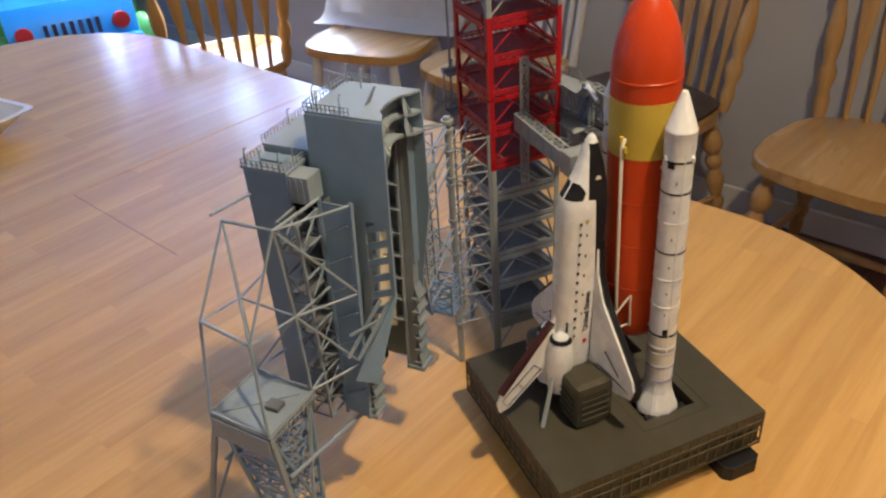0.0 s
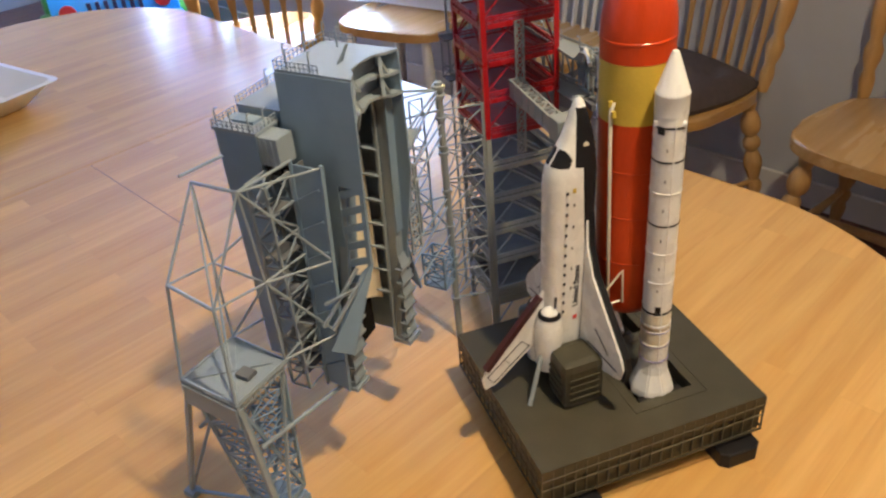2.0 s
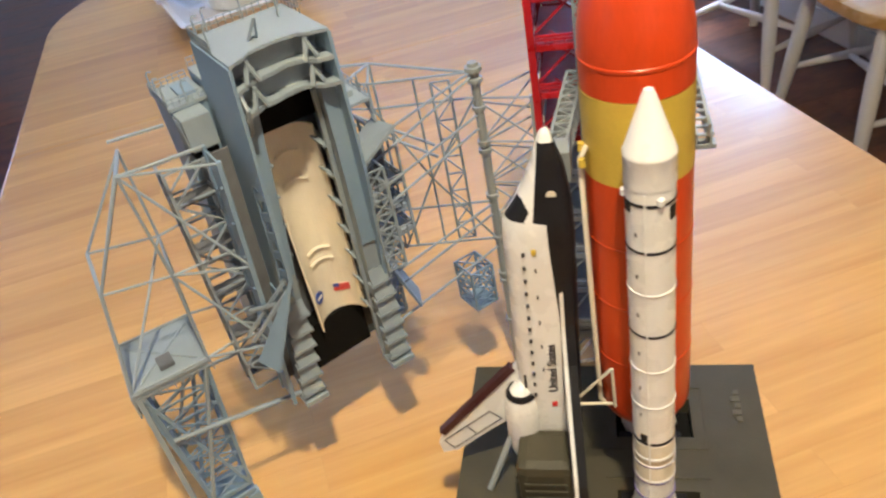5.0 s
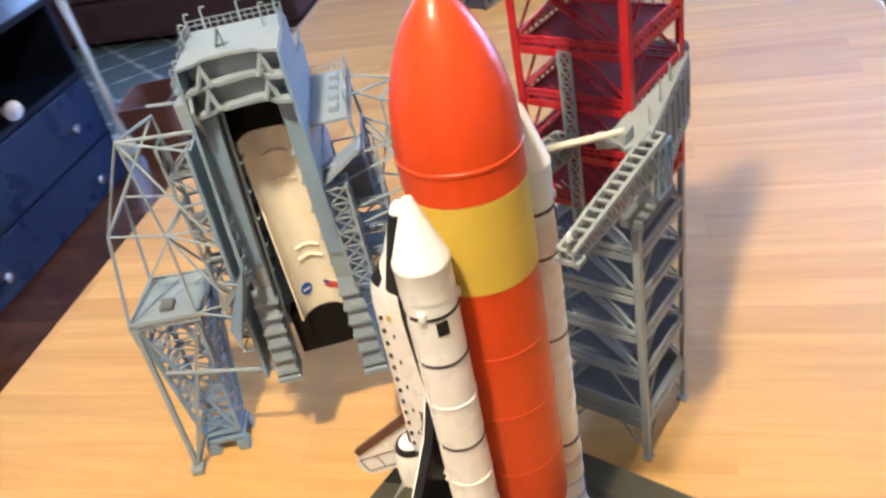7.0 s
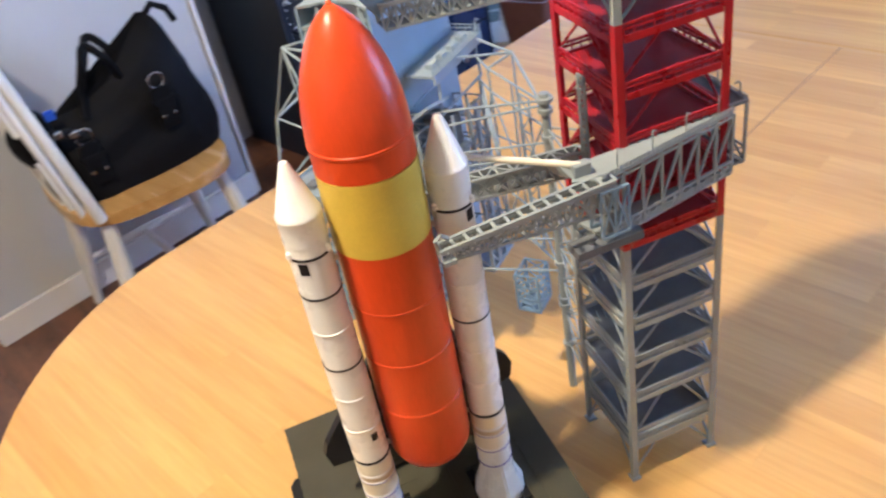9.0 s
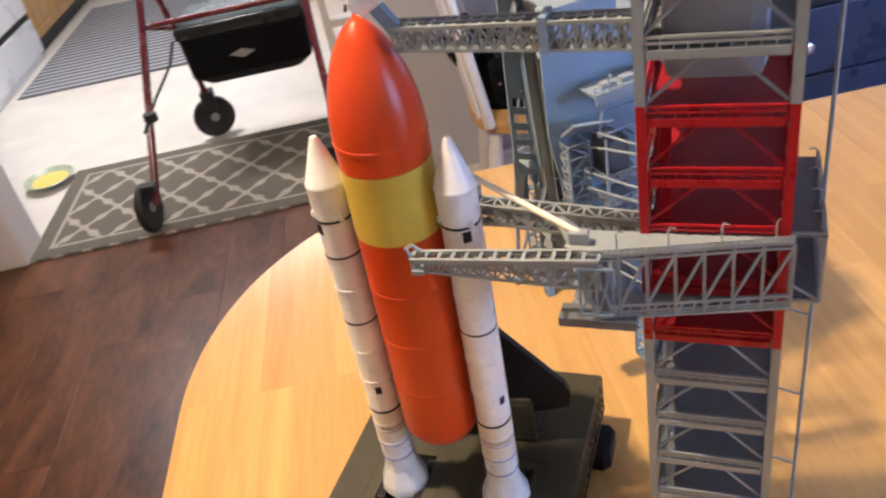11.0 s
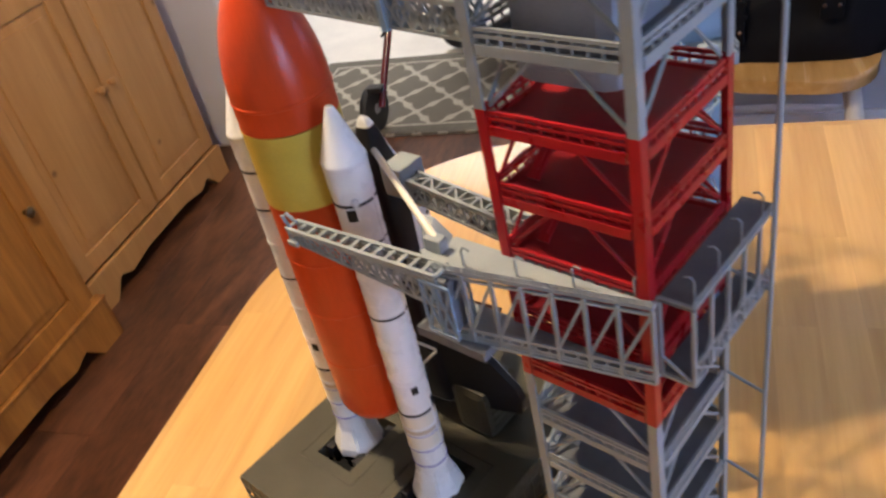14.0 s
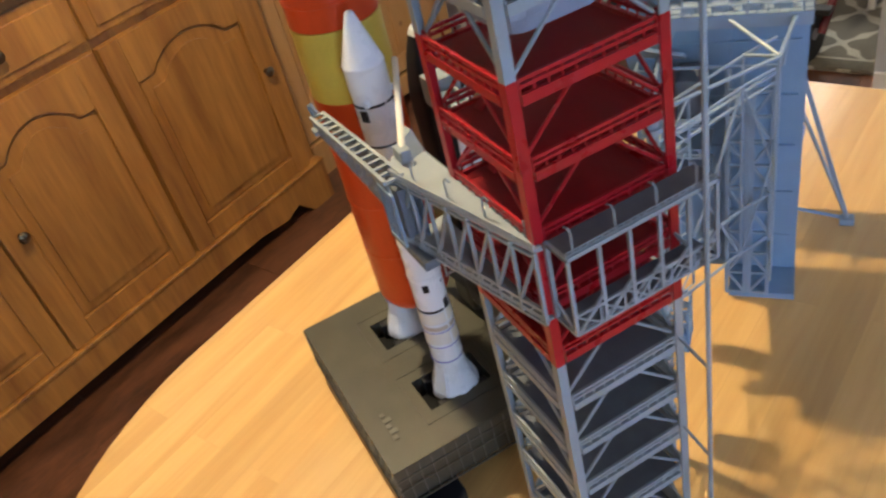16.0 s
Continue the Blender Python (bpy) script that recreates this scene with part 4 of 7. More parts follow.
part("fin_edge", strut((0, 0.079, 0.1745), (0, 0.1380, 0.1085), 0.0060, 0.0055), "maroon", orb, "dark maroon leading edge")
for a, c in (((0.0910, 0.1215), (0.1305, 0.0905)), ((0.0995, 0.1300), (0.1375, 0.1000)), ((0.1305, 0.0905), (0.1375, 0.1000)), ((0.0910, 0.1215), (0.0995, 0.1300)), ((0.1115, 0.1055), (0.1187, 0.1150))):
    for x in (-0.0018, 0.0018):
        part("rudder_line", strut((x, a[0], a[1]), (x, c[0], c[1]), 0.0009, 0.0004), "ink", orb)
part("aft_collar", lathe([(0.0185, 0.1525), (0.0190, 0.1525), (0.0190, 0.1555), (0.0185, 0.1555)], 24, matrix=Matrix.Translation((0, 0.0585, 0)), a0=radians(40), a1=radians(140)), "black", orb, "black collar")
for x, y in ((0, 0.066), (-0.008, 0.052), (0.008, 0.052)):
    part("engine_bell", lathe([(0.0, 0.0995), (0.0035, 0.0995), (0.0045, 0.094), (0.0062, 0.086), (0.0056, 0.086), (0.0, 0.096)], 20, matrix=Matrix.Translation((x, y, 0))), "black", orb, smooth=True)

# ---- service tower model ----
tower = thing("service_tower_model", "grey and red lattice service tower model with a crane", "scale model")
X1, X2, Y1, Y2 = 0.163, 0.2410, -0.0035, 0.0755
BOTTOMS = (0.044, 0.097, 0.1375, 0.178, 0.218, 0.2575, 0.297, 0.336, 0.374, 0.412, 0.451)
RED0, RED1, ROOF = 0.2575, 0.4245, 0.4905
CORNERS = ((X1, Y1), (X2, Y1), (X2, Y2), (X1, Y2))


def paint(z):
    return "red" if RED0 - 0.001 <= z < RED1 else "grey"


for x, y in CORNERS:
    sx, sy = (1 if x == X1 else -1), (1 if y == Y1 else -1)
    for z0, z1, mt in ((0.0, RED0, "grey"), (RED0, RED1, "red"), (RED1, ROOF, "grey")):
        col = bmesh.new()
        x0, x1 = sorted((x - sx * 0.0026, x + sx * 0.0030))
        y0, y1 = sorted((y - sy * 0.0026, y - sy * 0.0012))
        box(x0, x1, y0, y1, z0, z1, bm=col)
        y2, y3 = sorted((y - sy * 0.0012, y + sy * 0.0030))
        x2, x3 = sorted((x - sx * 0.0026, x - sx * 0.0012))
        box(x2, x3, y2, y3, z0, z1, bm=col)
        part("column", col, mt, tower)
    part("column_foot", box(x - 0.0045, x + 0.0045, y - 0.0045, y + 0.0045, 0.0, 0.003, 0.0008), "grey", tower)
GIRDER = {}
for mt in ("grey", "red"):
    for length, key in ((X2 - X1 - 0.0085, "x"), (Y2 - Y1 - 0.0085, "y")):
        bm = bmesh.new()
        h = length / 2
        box(-h, h, -0.0012, 0.0012, 0.0, 0.0050, bm=bm)
        for z in (0.0088, 0.0118):
            box(-h, h, -0.0009, 0.0009, z - 0.0008, z + 0.0008, bm=bm)
        for k in range(11):
            a = -h + 2 * h * k / 10
            box(a - 0.0004, a + 0.0004, -0.0006, 0.0006, 0.0050, 0.0120, bm=bm)
        GIRDER[mt, key] = solid("girder_" + mt, bm, mt)
mx, my = (X1 + X2) / 2, (Y1 + Y2) / 2
tops = list(BOTTOMS[1:]) + [ROOF]
for level, (z, above) in enumerate(zip(BOTTOMS, tops)):
    mt = paint(z)
    # decks are the tower's own plastic; the shade between levels is in their colour
    part("deck", box(X1 + 0.002, X2 - 0.002, Y1 + 0.002, Y2 - 0.002, z + 0.0030, z + 0.0042), "deckred" if mt == "red" else "deckgrey", tower, "red deck plate, toned darker for shade" if mt == "red" else "grey deck plate, toned darker for shade")
    if level == 0:
        for x0, x1, y0, y1 in ((X1 + 0.005, X2 - 0.005, Y1 - 0.0005, Y1 + 0.001), (X1 + 0.005, X2 - 0.005, Y2 - 0.001, Y2 + 0.0005), (X1 - 0.0005, X1 + 0.001, Y1 + 0.005, Y2 - 0.005), (X2 - 0.001, X2 + 0.0005, Y1 + 0.005, Y2 - 0.005)):
            part("base_panel", box(x0, x1, y0, y1, 0.036, 0.062), "grey", tower)
    for y, out in ((Y1, -1), (Y2, 1)):
        g = part("girder", GIRDER[mt, "x"], mt, tower)
        g.location = (mx, y + out * 0.0014, z)
    for x, out in ((X1, -1), (X2, 1)):
        g = part("girder", GIRDER[mt, "y"], mt, tower)
        g.matrix_basis = Matrix.Translation((x + out * 0.0014, my, z)) @ Matrix.Rotation(radians(90), 4, "Z")
    bm_ = "grey" if z >= 0.411 else mt
    low, hi = z + 0.0135, above + 0.0005
    for (ax, ay), (cx, cy) in zip(CORNERS, CORNERS[1:] + CORNERS[:1]):
        a, c = Vector((ax, ay, 0)), Vector((cx, cy, 0))
        mid = Vector((mx, my, 0))
        push = ((a + c) / 2 - mid).normalized() * -0.0010
        for k0, k1 in ((0.05, 0.40), (0.95, 0.60)):
            p, q = a.lerp(c, k0) + push, a.lerp(c, k1) + push
            p.z, q.z = low, hi
            bar(tower, "brace", p, q, 0.0021, bm_, seg=6)
for (ax, ay), (cx, cy) in zip(CORNERS, CORNERS[1:] + CORNERS[:1]):
    a, c = Vector((ax, ay, 0)), Vector((cx, cy, 0))
    for k0, k1 in ((0.02, 0.28), (0.98, 0.72)):
        p, q = a.lerp(c, k0), a.lerp(c, k1)
        p.z, q.z = 0.010, 0.037
        bar(tower, "brace", p, q, 0.0022, "grey", seg=6)
# stairs climbing inside the face towards the tank
for z, above in zip(BOTTOMS[1:9], tops[1:9]):
    flight = bmesh.new()
    strut((X1 + 0.010, Y1 + 0.016, z + 0.005), (X1 + 0.010, Y2 - 0.014, above + 0.003), 0.0065, 0.0014, bm=flight)
    for s_ in (-0.0033, 0.0033):
        strut((X1 + 0.010 + s_, Y1 + 0.016, z + 0.0115), (X1 + 0.010 + s_, Y2 - 0.014, above + 0.0095), 0.0009, bm=flight)
    part("stair_flight", flight, paint(z), tower)
# machinery block in the upper bays
part("machine_house", box(0.173, 0.2270, 0.009, 0.060, 0.4310, 0.4850, 0.009), "machine", tower, "plain blue-grey machine house")
part("roof_plate", box(X1 - 0.0032, X2 + 0.0032, Y1 - 0.0032, Y2 + 0.0032, ROOF + 0.0015, ROOF + 0.0045, 0.0006), "grey", tower)
part("roof_lip", box(X1 - 0.0027, X2 + 0.0027, Y1 - 0.0027, Y2 + 0.0027, ROOF - 0.003, ROOF + 0.0012), "grey", tower)
for q in ((X1, Y2), (X2, Y2)):
    part("roof_railing", railing((q[0], Y1 + 0.012, ROOF + 0.0045), (q[0], Y2, ROOF + 0.0045), 0.007, 8, 0.0007), "grey", tower)

# crane on the roof
RZ = ROOF + 0.0045
part("crane_base", box(0.178, 0.232, -0.004, 0.040, RZ, RZ + 0.004, 0.0006), "grey", tower)
part("crane_rail", railing((0.178, -0.0035, RZ + 0.004), (0.232, -0.0035, RZ + 0.004), 0.005, 12, 0.0008), "grey", tower)
boom = bmesh.new()
for y in (0.000, 0.022):
    lattice((0.225, y, RZ + 0.003), (0.040, y, RZ + 0.001), (0, 0, 1), (0.017, 0.013), 15, 0.0016, bm=boom, both=True)
    strut((0.040, y, RZ + 0.001), (0.004, y * 0.6 + 0.004, RZ + 0.001), 0.0016, bm=boom)
    strut((0.040, y, RZ + 0.014), (0.004, y * 0.6 + 0.004, RZ + 0.003), 0.0016, bm=boom)
    strut((0.022, y * 0.8 + 0.002, RZ + 0.001), (0.022, y * 0.8 + 0.002, RZ + 0.008), 0.0013, bm=boom)
for k in range(16):
    x = 0.225 - 0.185 * k / 15
    for z in (RZ + 0.003 - 0.002 * k / 15, RZ + 0.020 - 0.006 * k / 15):
        strut((x, 0.0, z), (x, 0.022, z), 0.0012, bm=boom)
part("crane_boom", boom, "grey", tower)
part("boom_walkway", prism([(0.004, 0.003), (0.040, 0.0), (0.225, 0.0), (0.225, 0.022), (0.040, 0.022), (0.004, 0.018)], RZ + 0.0035, RZ + 0.0045), "grey", tower)
part("boom_railing", railing((0.012, -0.0015, RZ + 0.0015), (0.225, -0.0015, RZ + 0.0015), 0.0045, 40, 0.0008), "grey", tower)
upper = bmesh.new()
for y in (0.005, 0.017):
    lattice((0.218, y, RZ + 0.0200), (0.046, y, RZ + 0.0150), (0, 0, 1), (0.0165, 0.003), 12, 0.0016, bm=upper)
part("boom_top_truss", upper, "grey", tower)
turn_x = Matrix.Translation((0.248, 0.012, RZ + 0.0200)) @ Matrix.Rotation(radians(90), 4, "Y")
part("counterweight_drum", lathe([(0.0, -0.026), (0.0143, -0.024), (0.0143, -0.023), (0.0143, 0.0215), (0.0140, 0.0222), (0.0125, 0.0215), (0.0, 0.0210)], 40, matrix=turn_x), "grey", tower, "smooth grey drum", smooth=True)
part("drum_pipe", tube([(0.222, -0.004, RZ + 0.004), (0.224, -0.0055, RZ + 0.024), (0.226, 0.001, RZ + 0.033), (0.240, 0.004, RZ + 0.0355)], 0.0016, 8), "grey", tower, smooth=True)
part("cab", loft([[Vector((x, y, RZ + 0.0355)) for x, y in ((0.195, 0.002), (0.226, 0.002), (0.226, 0.032), (0.195, 0.032))], [Vector((x, y, RZ + 0.0465)) for x, y in ((0.203, 0.008), (0.220, 0.008), (0.220, 0.026), (0.203, 0.026))]]), "grey", tower)
for x, y in ((0.197, 0.004), (0.224, 0.004), (0.197, 0.030), (0.224, 0.030)):
    bar(tower, "cab_leg", (x, y, RZ + 0.004), (x, y, RZ + 0.035), 0.0016, "grey")
part("mast", lathe([(0.0, RZ + 0.0465), (0.0058, RZ + 0.0465), (0.0050, RZ + 0.075), (0.0040, RZ + 0.100), (0.0, RZ + 0.101)], 20, matrix=Matrix.Translation((0.211, 0.017, 0))), "grey", tower, smooth=True)
part("tank_sphere", lathe([(0.0, -0.008), (0.004, -0.0072), (0.0072, -0.004), (0.008, 0.0), (0.0072, 0.004), (0.004, 0.0072), (0.0, 0.008)], 20, matrix=Matrix.Translation((0.226, 0.026, RZ + 0.0425))), "grey", tower, smooth=True)
part("cab_railing", railing((0.232, 0.008, RZ + 0.034), (0.252, 0.008, RZ + 0.034), 0.008, 3, 0.001), "grey", tower)

# vent arm with its white hood over the tank's tip
arm = bmesh.new()
for y in (-0.004, 0.010):
    lattice((0.161, y, 0.4565), (0.026, y, 0.4620), (0, 0, 1), (0.0155, 0.0125), 18, 0.0016, bm=arm, both=True)
part("vent_arm", arm, "grey", tower)
for k in range(19):
    x, z = 0.161 - 0.135 * k / 18, 0.4722 + 0.0025 * k / 18
    bar(tower, "vent_arm_rung", (x, -0.004, z), (x, 0.010, z), 0.0018, "grey")
for y in (-0.004, 0.003, 0.010):
    bar(tower, "vent_arm_rail", (0.161, y, 0.4726), (0.026, y, 0.4751), 0.0020, "grey")
part("vent_arm_floor", loft([[Vector((x, y, z + dz)) for y, dz in ((-0.004, 0), (0.010, 0), (0.010, 0.0008), (-0.004, 0.0008))] for x, z in ((0.161, 0.4560), (0.026, 0.4615))]), "grey", tower)
part("arm_collar", box(0.112, 0.116, -0.0062, 0.0122, 0.4565, 0.4770), "bluegrey", tower)
hood = Matrix.Translation((0.011, 0.001, 0.4945)) @ Matrix.Rotation(radians(96), 4, "Y") @ Matrix.Rotation(radians(20), 4, "X")
part("vent_hood", lathe([(0.0108, -0.001), (0.0118, -0.001), (0.0120, 0.001), (0.0105, 0.0022), (0.0085, 0.006), (0.0035, 0.0125), (0.0018, 0.016), (0.0, 0.0165)], 32, matrix=hood), "white", tower, "white conical vent hood", smooth=True)
part("hood_bracket", strut((0.016, 0.002, 0.488), (0.028, 0.003, 0.470), 0.006, 0.008), "bluegrey", tower)

# fixed access arm along the outer face, at the red bays
AZ0, AZ1 = 0.2935, 0.3415
part("arm_deck", prism([(0.246, -0.0035), (0.246, -0.008), (0.134, -0.031), (0.117, -0.022), (0.128, -0.004)][::-1], AZ1 - 0.0025, AZ1), "grey", tower, "pale grey arm deck")
truss = bmesh.new()
ARM_A, ARM_B = Vector((0.246, -0.0082, 0)), Vector((0.134, -0.0307, 0))
for z, w in ((AZ0, 0.0019), (AZ0 + 0.0045, 0.0014), (AZ0 + 0.009, 0.0019), (AZ1 - 0.0045, 0.0014)):
    strut(ARM_A + Vector((0, 0, z)), ARM_B + Vector((0, 0, z)), w, bm=truss)
for k in range(8):
    p, q = ARM_A.lerp(ARM_B, k / 7), ARM_A.lerp(ARM_B, min(1, (k + 1) / 7))
    strut(p + Vector((0, 0, AZ0)), p + Vector((0, 0, AZ1 - 0.002)), 0.0019, bm=truss)
    if k < 7:
        strut(p + Vector((0, 0, AZ1 - 0.004)), q + Vector((0, 0, AZ0 + 0.009)), 0.0016, bm=truss)
for k in range(15):
    p, q = ARM_A.lerp(ARM_B, k / 15), ARM_A.lerp(ARM_B, (k + 0.5) / 15)
    strut(p + Vector((0, 0, AZ0 + 0.009)), q + Vector((0, 0, AZ0)), 0.0012, bm=truss)
part("arm_truss", truss, "grey", tower)
part("arm_floor", prism([(0.246, -0.0035), (0.246, -0.008), (0.134, -0.031), (0.128, -0.004)][::-1], AZ0 + 0.001, AZ0 + 0.0025), "grey", tower)
part("arm_railing", railing((0.246, -0.0082, AZ1), (0.134, -0.0308, AZ1), 0.003, 30, 0.0007), "grey", tower)
for k in range(4):
    x = 0.236 - 0.029 * k
    part("lamp_hook", tube([(x, -0.0055 - 0.0058 * k, AZ1), (x, -0.0055 - 0.0058 * k, AZ1 + 0.010), (x + 0.001, -0.0045 - 0.0058 * k, AZ1 + 0.012), (x + 0.004, -0.0040 - 0.0058 * k, AZ1 + 0.0105)], 0.0006, 6), "grey", tower)
for y0, y1 in ((-0.036, -0.038), (-0.026, -0.030)):
    girder(tower, (0.140, y0, 0.320), (0.022, y1, AZ1 - 0.0120), (0, 0, 1), (0.0180, 0.007), 13, 0.0018, "grey", both=True)
ladder = bmesh.new()
for y0, y1 in ((-0.0365, -0.0385), (-0.0255, -0.0295)):
    strut((0.140, y0, AZ1), (0.022, y1, AZ1 - 0.004), 0.0022, bm=ladder)
for k in range(14):
    a = k / 13
    strut((0.140 - 0.118 * a, -0.0365 - 0.002 * a, AZ1 - 0.004 * a), (0.140 - 0.118 * a, -0.0255 - 0.004 * a, AZ1 - 0.004 * a), 0.0022, 0.0014, bm=ladder)
part("jib_top_ladder", ladder, "grey", tower)
part("jib_tip", prism([(0.022, -0.041), (0.030, -0.041), (0.030, -0.026), (0.022, -0.026)], AZ1 - 0.014, AZ1 - 0.011), "grey", tower)
part("tip_hook", tube([(0.022, -0.036, AZ1 - 0.004), (0.020, -0.037, AZ1 + 0.004), (0.024, -0.036, AZ1 + 0.006), (0.029, -0.035, AZ1 + 0.001)], 0.0013, 6), "grey", tower)
part("hinge_block", box(0.134, 0.144, -0.033, -0.024, AZ0 + 0.008, AZ1 - 0.006, 0.001), "deckgrey", tower, "dark grey hinge block")
for y in (-0.037, -0.022):
    girder(tower, (0.128, y, 0.302), (0.148, y, 0.302), (0, 0, 1), 0.034, 2, 0.0018, "bluegrey", both=True)
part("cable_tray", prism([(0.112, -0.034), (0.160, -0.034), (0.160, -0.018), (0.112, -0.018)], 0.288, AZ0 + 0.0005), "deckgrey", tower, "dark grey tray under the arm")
part("brace_rod", strut((0.128, -0.018, AZ1 + 0.006), (0.050, 0.0195, AZ1 + 0.024), 0.0044, 0.0040, seg=12), "cream", tower, "pale cream brace rod", True)
part("rod_clevis", box(0.120, 0.132, -0.0210, -0.0140, AZ1, AZ1 + 0.0085, 0.0010), "grey", tower)
part("rod_anchor", loft([[Vector((0.131, -0.018, AZ1)), Vector((0.119, -0.020, AZ1)), Vector((0.112, -0.006, AZ1)), Vector((0.126, -0.004, AZ1))], [Vector((0.120, -0.013, AZ1 + 0.009)), Vector((0.113, -0.013, AZ1 + 0.009)), Vector((0.108, -0.006, AZ1 + 0.010)), Vector((0.115, -0.005, AZ1 + 0.010))]]), "grey", tower)

# crew access arm to the orbiter, and the tall lattice strip on the face beside it
strip = bmesh.new()
lattice((X1 - 0.004, 0.034, 0.235), (X1 - 0.004, 0.034, 0.378), (0, 1, 0), 0.0085, 14, 0.0017, bm=strip, both=True)
part("lattice_strip", strip, "grey", tower)
CREW_A, CREW_B = Vector((X1 - 0.004, 0.0385, 0)), Vector((0.030, 0.0485, 0))
wide = Vector((0, 0.0115, 0))
for side in (Vector(), wide):
    a, b = CREW_A + side, CREW_B + side
    if side.y == 0:
        part("crew_arm_lattice", lattice(a + Vector((0, 0, 0.3025)), b + Vector((0, 0, 0.3105)), (0, 0, 1), (0.0165, 0.0140), 11, 0.0015, both=True), "grey", tower)
    else:
        part("crew_arm_side", loft([[p + Vector((0, dy, z)) for dy, z in ((-0.0006, z0), (0.0006, z0), (0.0006, z1), (-0.0006, z1))] for p, z0, z1 in ((a, 0.3025, 0.3185), (b, 0.3105, 0.3240))]), "grey", tower)
    bar(tower, "crew_arm_rail", a + Vector((0, 0, 0.3190)), b + Vector((0, 0, 0.3245)), 0.0022, "grey")
    bar(tower, "crew_arm_rail", a + Vector((0, 0, 0.3025)), b + Vector((0, 0, 0.3105)), 0.0020, "grey")
for k in range(13):
    p = CREW_A.lerp(CREW_B, k / 12) + Vector((0, 0, 0.3190 + 0.0055 * k / 12))
    q = CREW_A.lerp(CREW_B, (k + 1) / 12) + Vector((0, 0, 0.3190 + 0.0055 * (k + 1) / 12))
    bar(tower, "crew_arm_rung", p, p + wide, 0.0016, "grey")
    if k < 12:
        bar(tower, "crew_arm_brace", p if k % 2 else p + wide, q + wide if k % 2 else q, 0.0014, "grey")
for k in range(1, 7):
    p = CREW_A.lerp(CREW_B, k / 7) + wide + Vector((0, 0.0010, 0.3040 + 0.0070 * k / 7))
    bar(tower, "crew_arm_rib", p, p + Vector((0, 0, 0.0140)), 0.0013, "grey")
part("crew_arm_floor", prism([(X1 - 0.004, 0.0390), (X1 - 0.004, 0.0495), (0.030, 0.0595), (0.030, 0.0490)], 0.3065, 0.3075), "deckgrey", tower)
part("white_room", box(0.0195, 0.038, 0.044, 0.066, 0.311, 0.333, 0.001), "grey", tower, "grey end room against the orbiter")

# outer walkway and the tall service pole on the far face
walkw = bmesh.new()
WX = 0.2620
for k in range(6):
    strut((WX, -0.001 + 0.0174 * k, AZ0), (WX, -0.001 + 0.0174 * k, AZ1), 0.0018, bm=walkw)
    if k < 5:
        strut((WX, 0.0005 + 0.0174 * k, AZ0 + 0.001), (WX, 0.0160 + 0.0174 * k, AZ0 + 0.017), 0.0014, bm=walkw)
strut((WX, -0.001, AZ1), (WX, 0.086, AZ1), 0.0022, bm=walkw)
strut((X2 + 0.004, -0.001, AZ0), (X2 + 0.004, -0.001, AZ1), 0.0022, bm=walkw)
lattice((WX, -0.001, AZ0), (WX, 0.086, AZ0), (0, 0, 1), 0.012, 6, 0.0014, bm=walkw, both=True)
strut((X2 + 0.004, -0.001, AZ0), (WX, -0.001, AZ0), 0.0018, bm=walkw)
strut((X2 + 0.004, -0.001, AZ1), (WX, -0.001, AZ1), 0.0018, bm=walkw)
strut((X2 + 0.004, -0.001, AZ0 + 0.012), (WX, -0.001, AZ0), 0.0014, bm=walkw)
part("walkway_truss", walkw, "grey", tower)
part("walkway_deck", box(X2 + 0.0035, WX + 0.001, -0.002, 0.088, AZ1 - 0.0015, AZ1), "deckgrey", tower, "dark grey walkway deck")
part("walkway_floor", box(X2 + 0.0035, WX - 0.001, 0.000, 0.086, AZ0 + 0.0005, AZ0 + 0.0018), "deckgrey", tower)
part("walkway_railing", railing((WX, -0.001, AZ1), (WX, 0.088, AZ1), 0.0035, 22, 0.0006), "grey", tower)
for k in range(4):
    y = 0.004 + 0.024 * k
    part("lamp_hook", tube([(WX - 0.002, y, AZ1), (WX - 0.002, y, AZ1 + 0.011), (WX - 0.004, y, AZ1 + 0.013), (WX - 0.007, y, AZ1 + 0.012)], 0.0006, 6), "grey", tower)
pole = tube([(0.2660, 0.0760, 0.0), (0.2660, 0.0760, 0.449), (0.2655, 0.0760, 0.4515), (0.2630, 0.0760, 0.4525), (X2 + 0.002, 0.0750, 0.4525)], 0.0014, 8)
part("service_pole", pole, "grey", tower, smooth=True)
for z in (0.060, 0.139, 0.219, 0.296):
    bar(tower, "pole_tie", (X2 + 0.002, 0.0750, z + 0.008), (0.2660, 0.0760, z), 0.0020, "grey", seg=6)

# hinge column with its bracing to the tower
HX, HY = 0.1695, 0.1228
hinge = [(0.0, 0.0), (0.0038, 0.0), (0.0038, 0.312), (0.0062, 0.3125), (0.0062, 0.316), (0.0042, 0.3165), (0.0042, 0.3215), (0.0068, 0.322), (0.0068, 0.3255), (0.0045, 0.326), (0.0040, 0.3290), (0.0, 0.3292)]
part("hinge_column", lathe(hinge, 20, matrix=Matrix.Translation((HX, HY, 0))), "grey", tower, smooth=True)
for z in (0.060, 0.110, 0.118, 0.160, 0.205, 0.250, 0.258, 0.290):
    part("hinge_collar", lathe([(0.0, -0.0018), (0.0056, -0.0018), (0.0056, 0.0018), (0.0, 0.0018)], 16, matrix=Matrix.Translation((HX, HY, z))), "grey", tower, smooth=True)
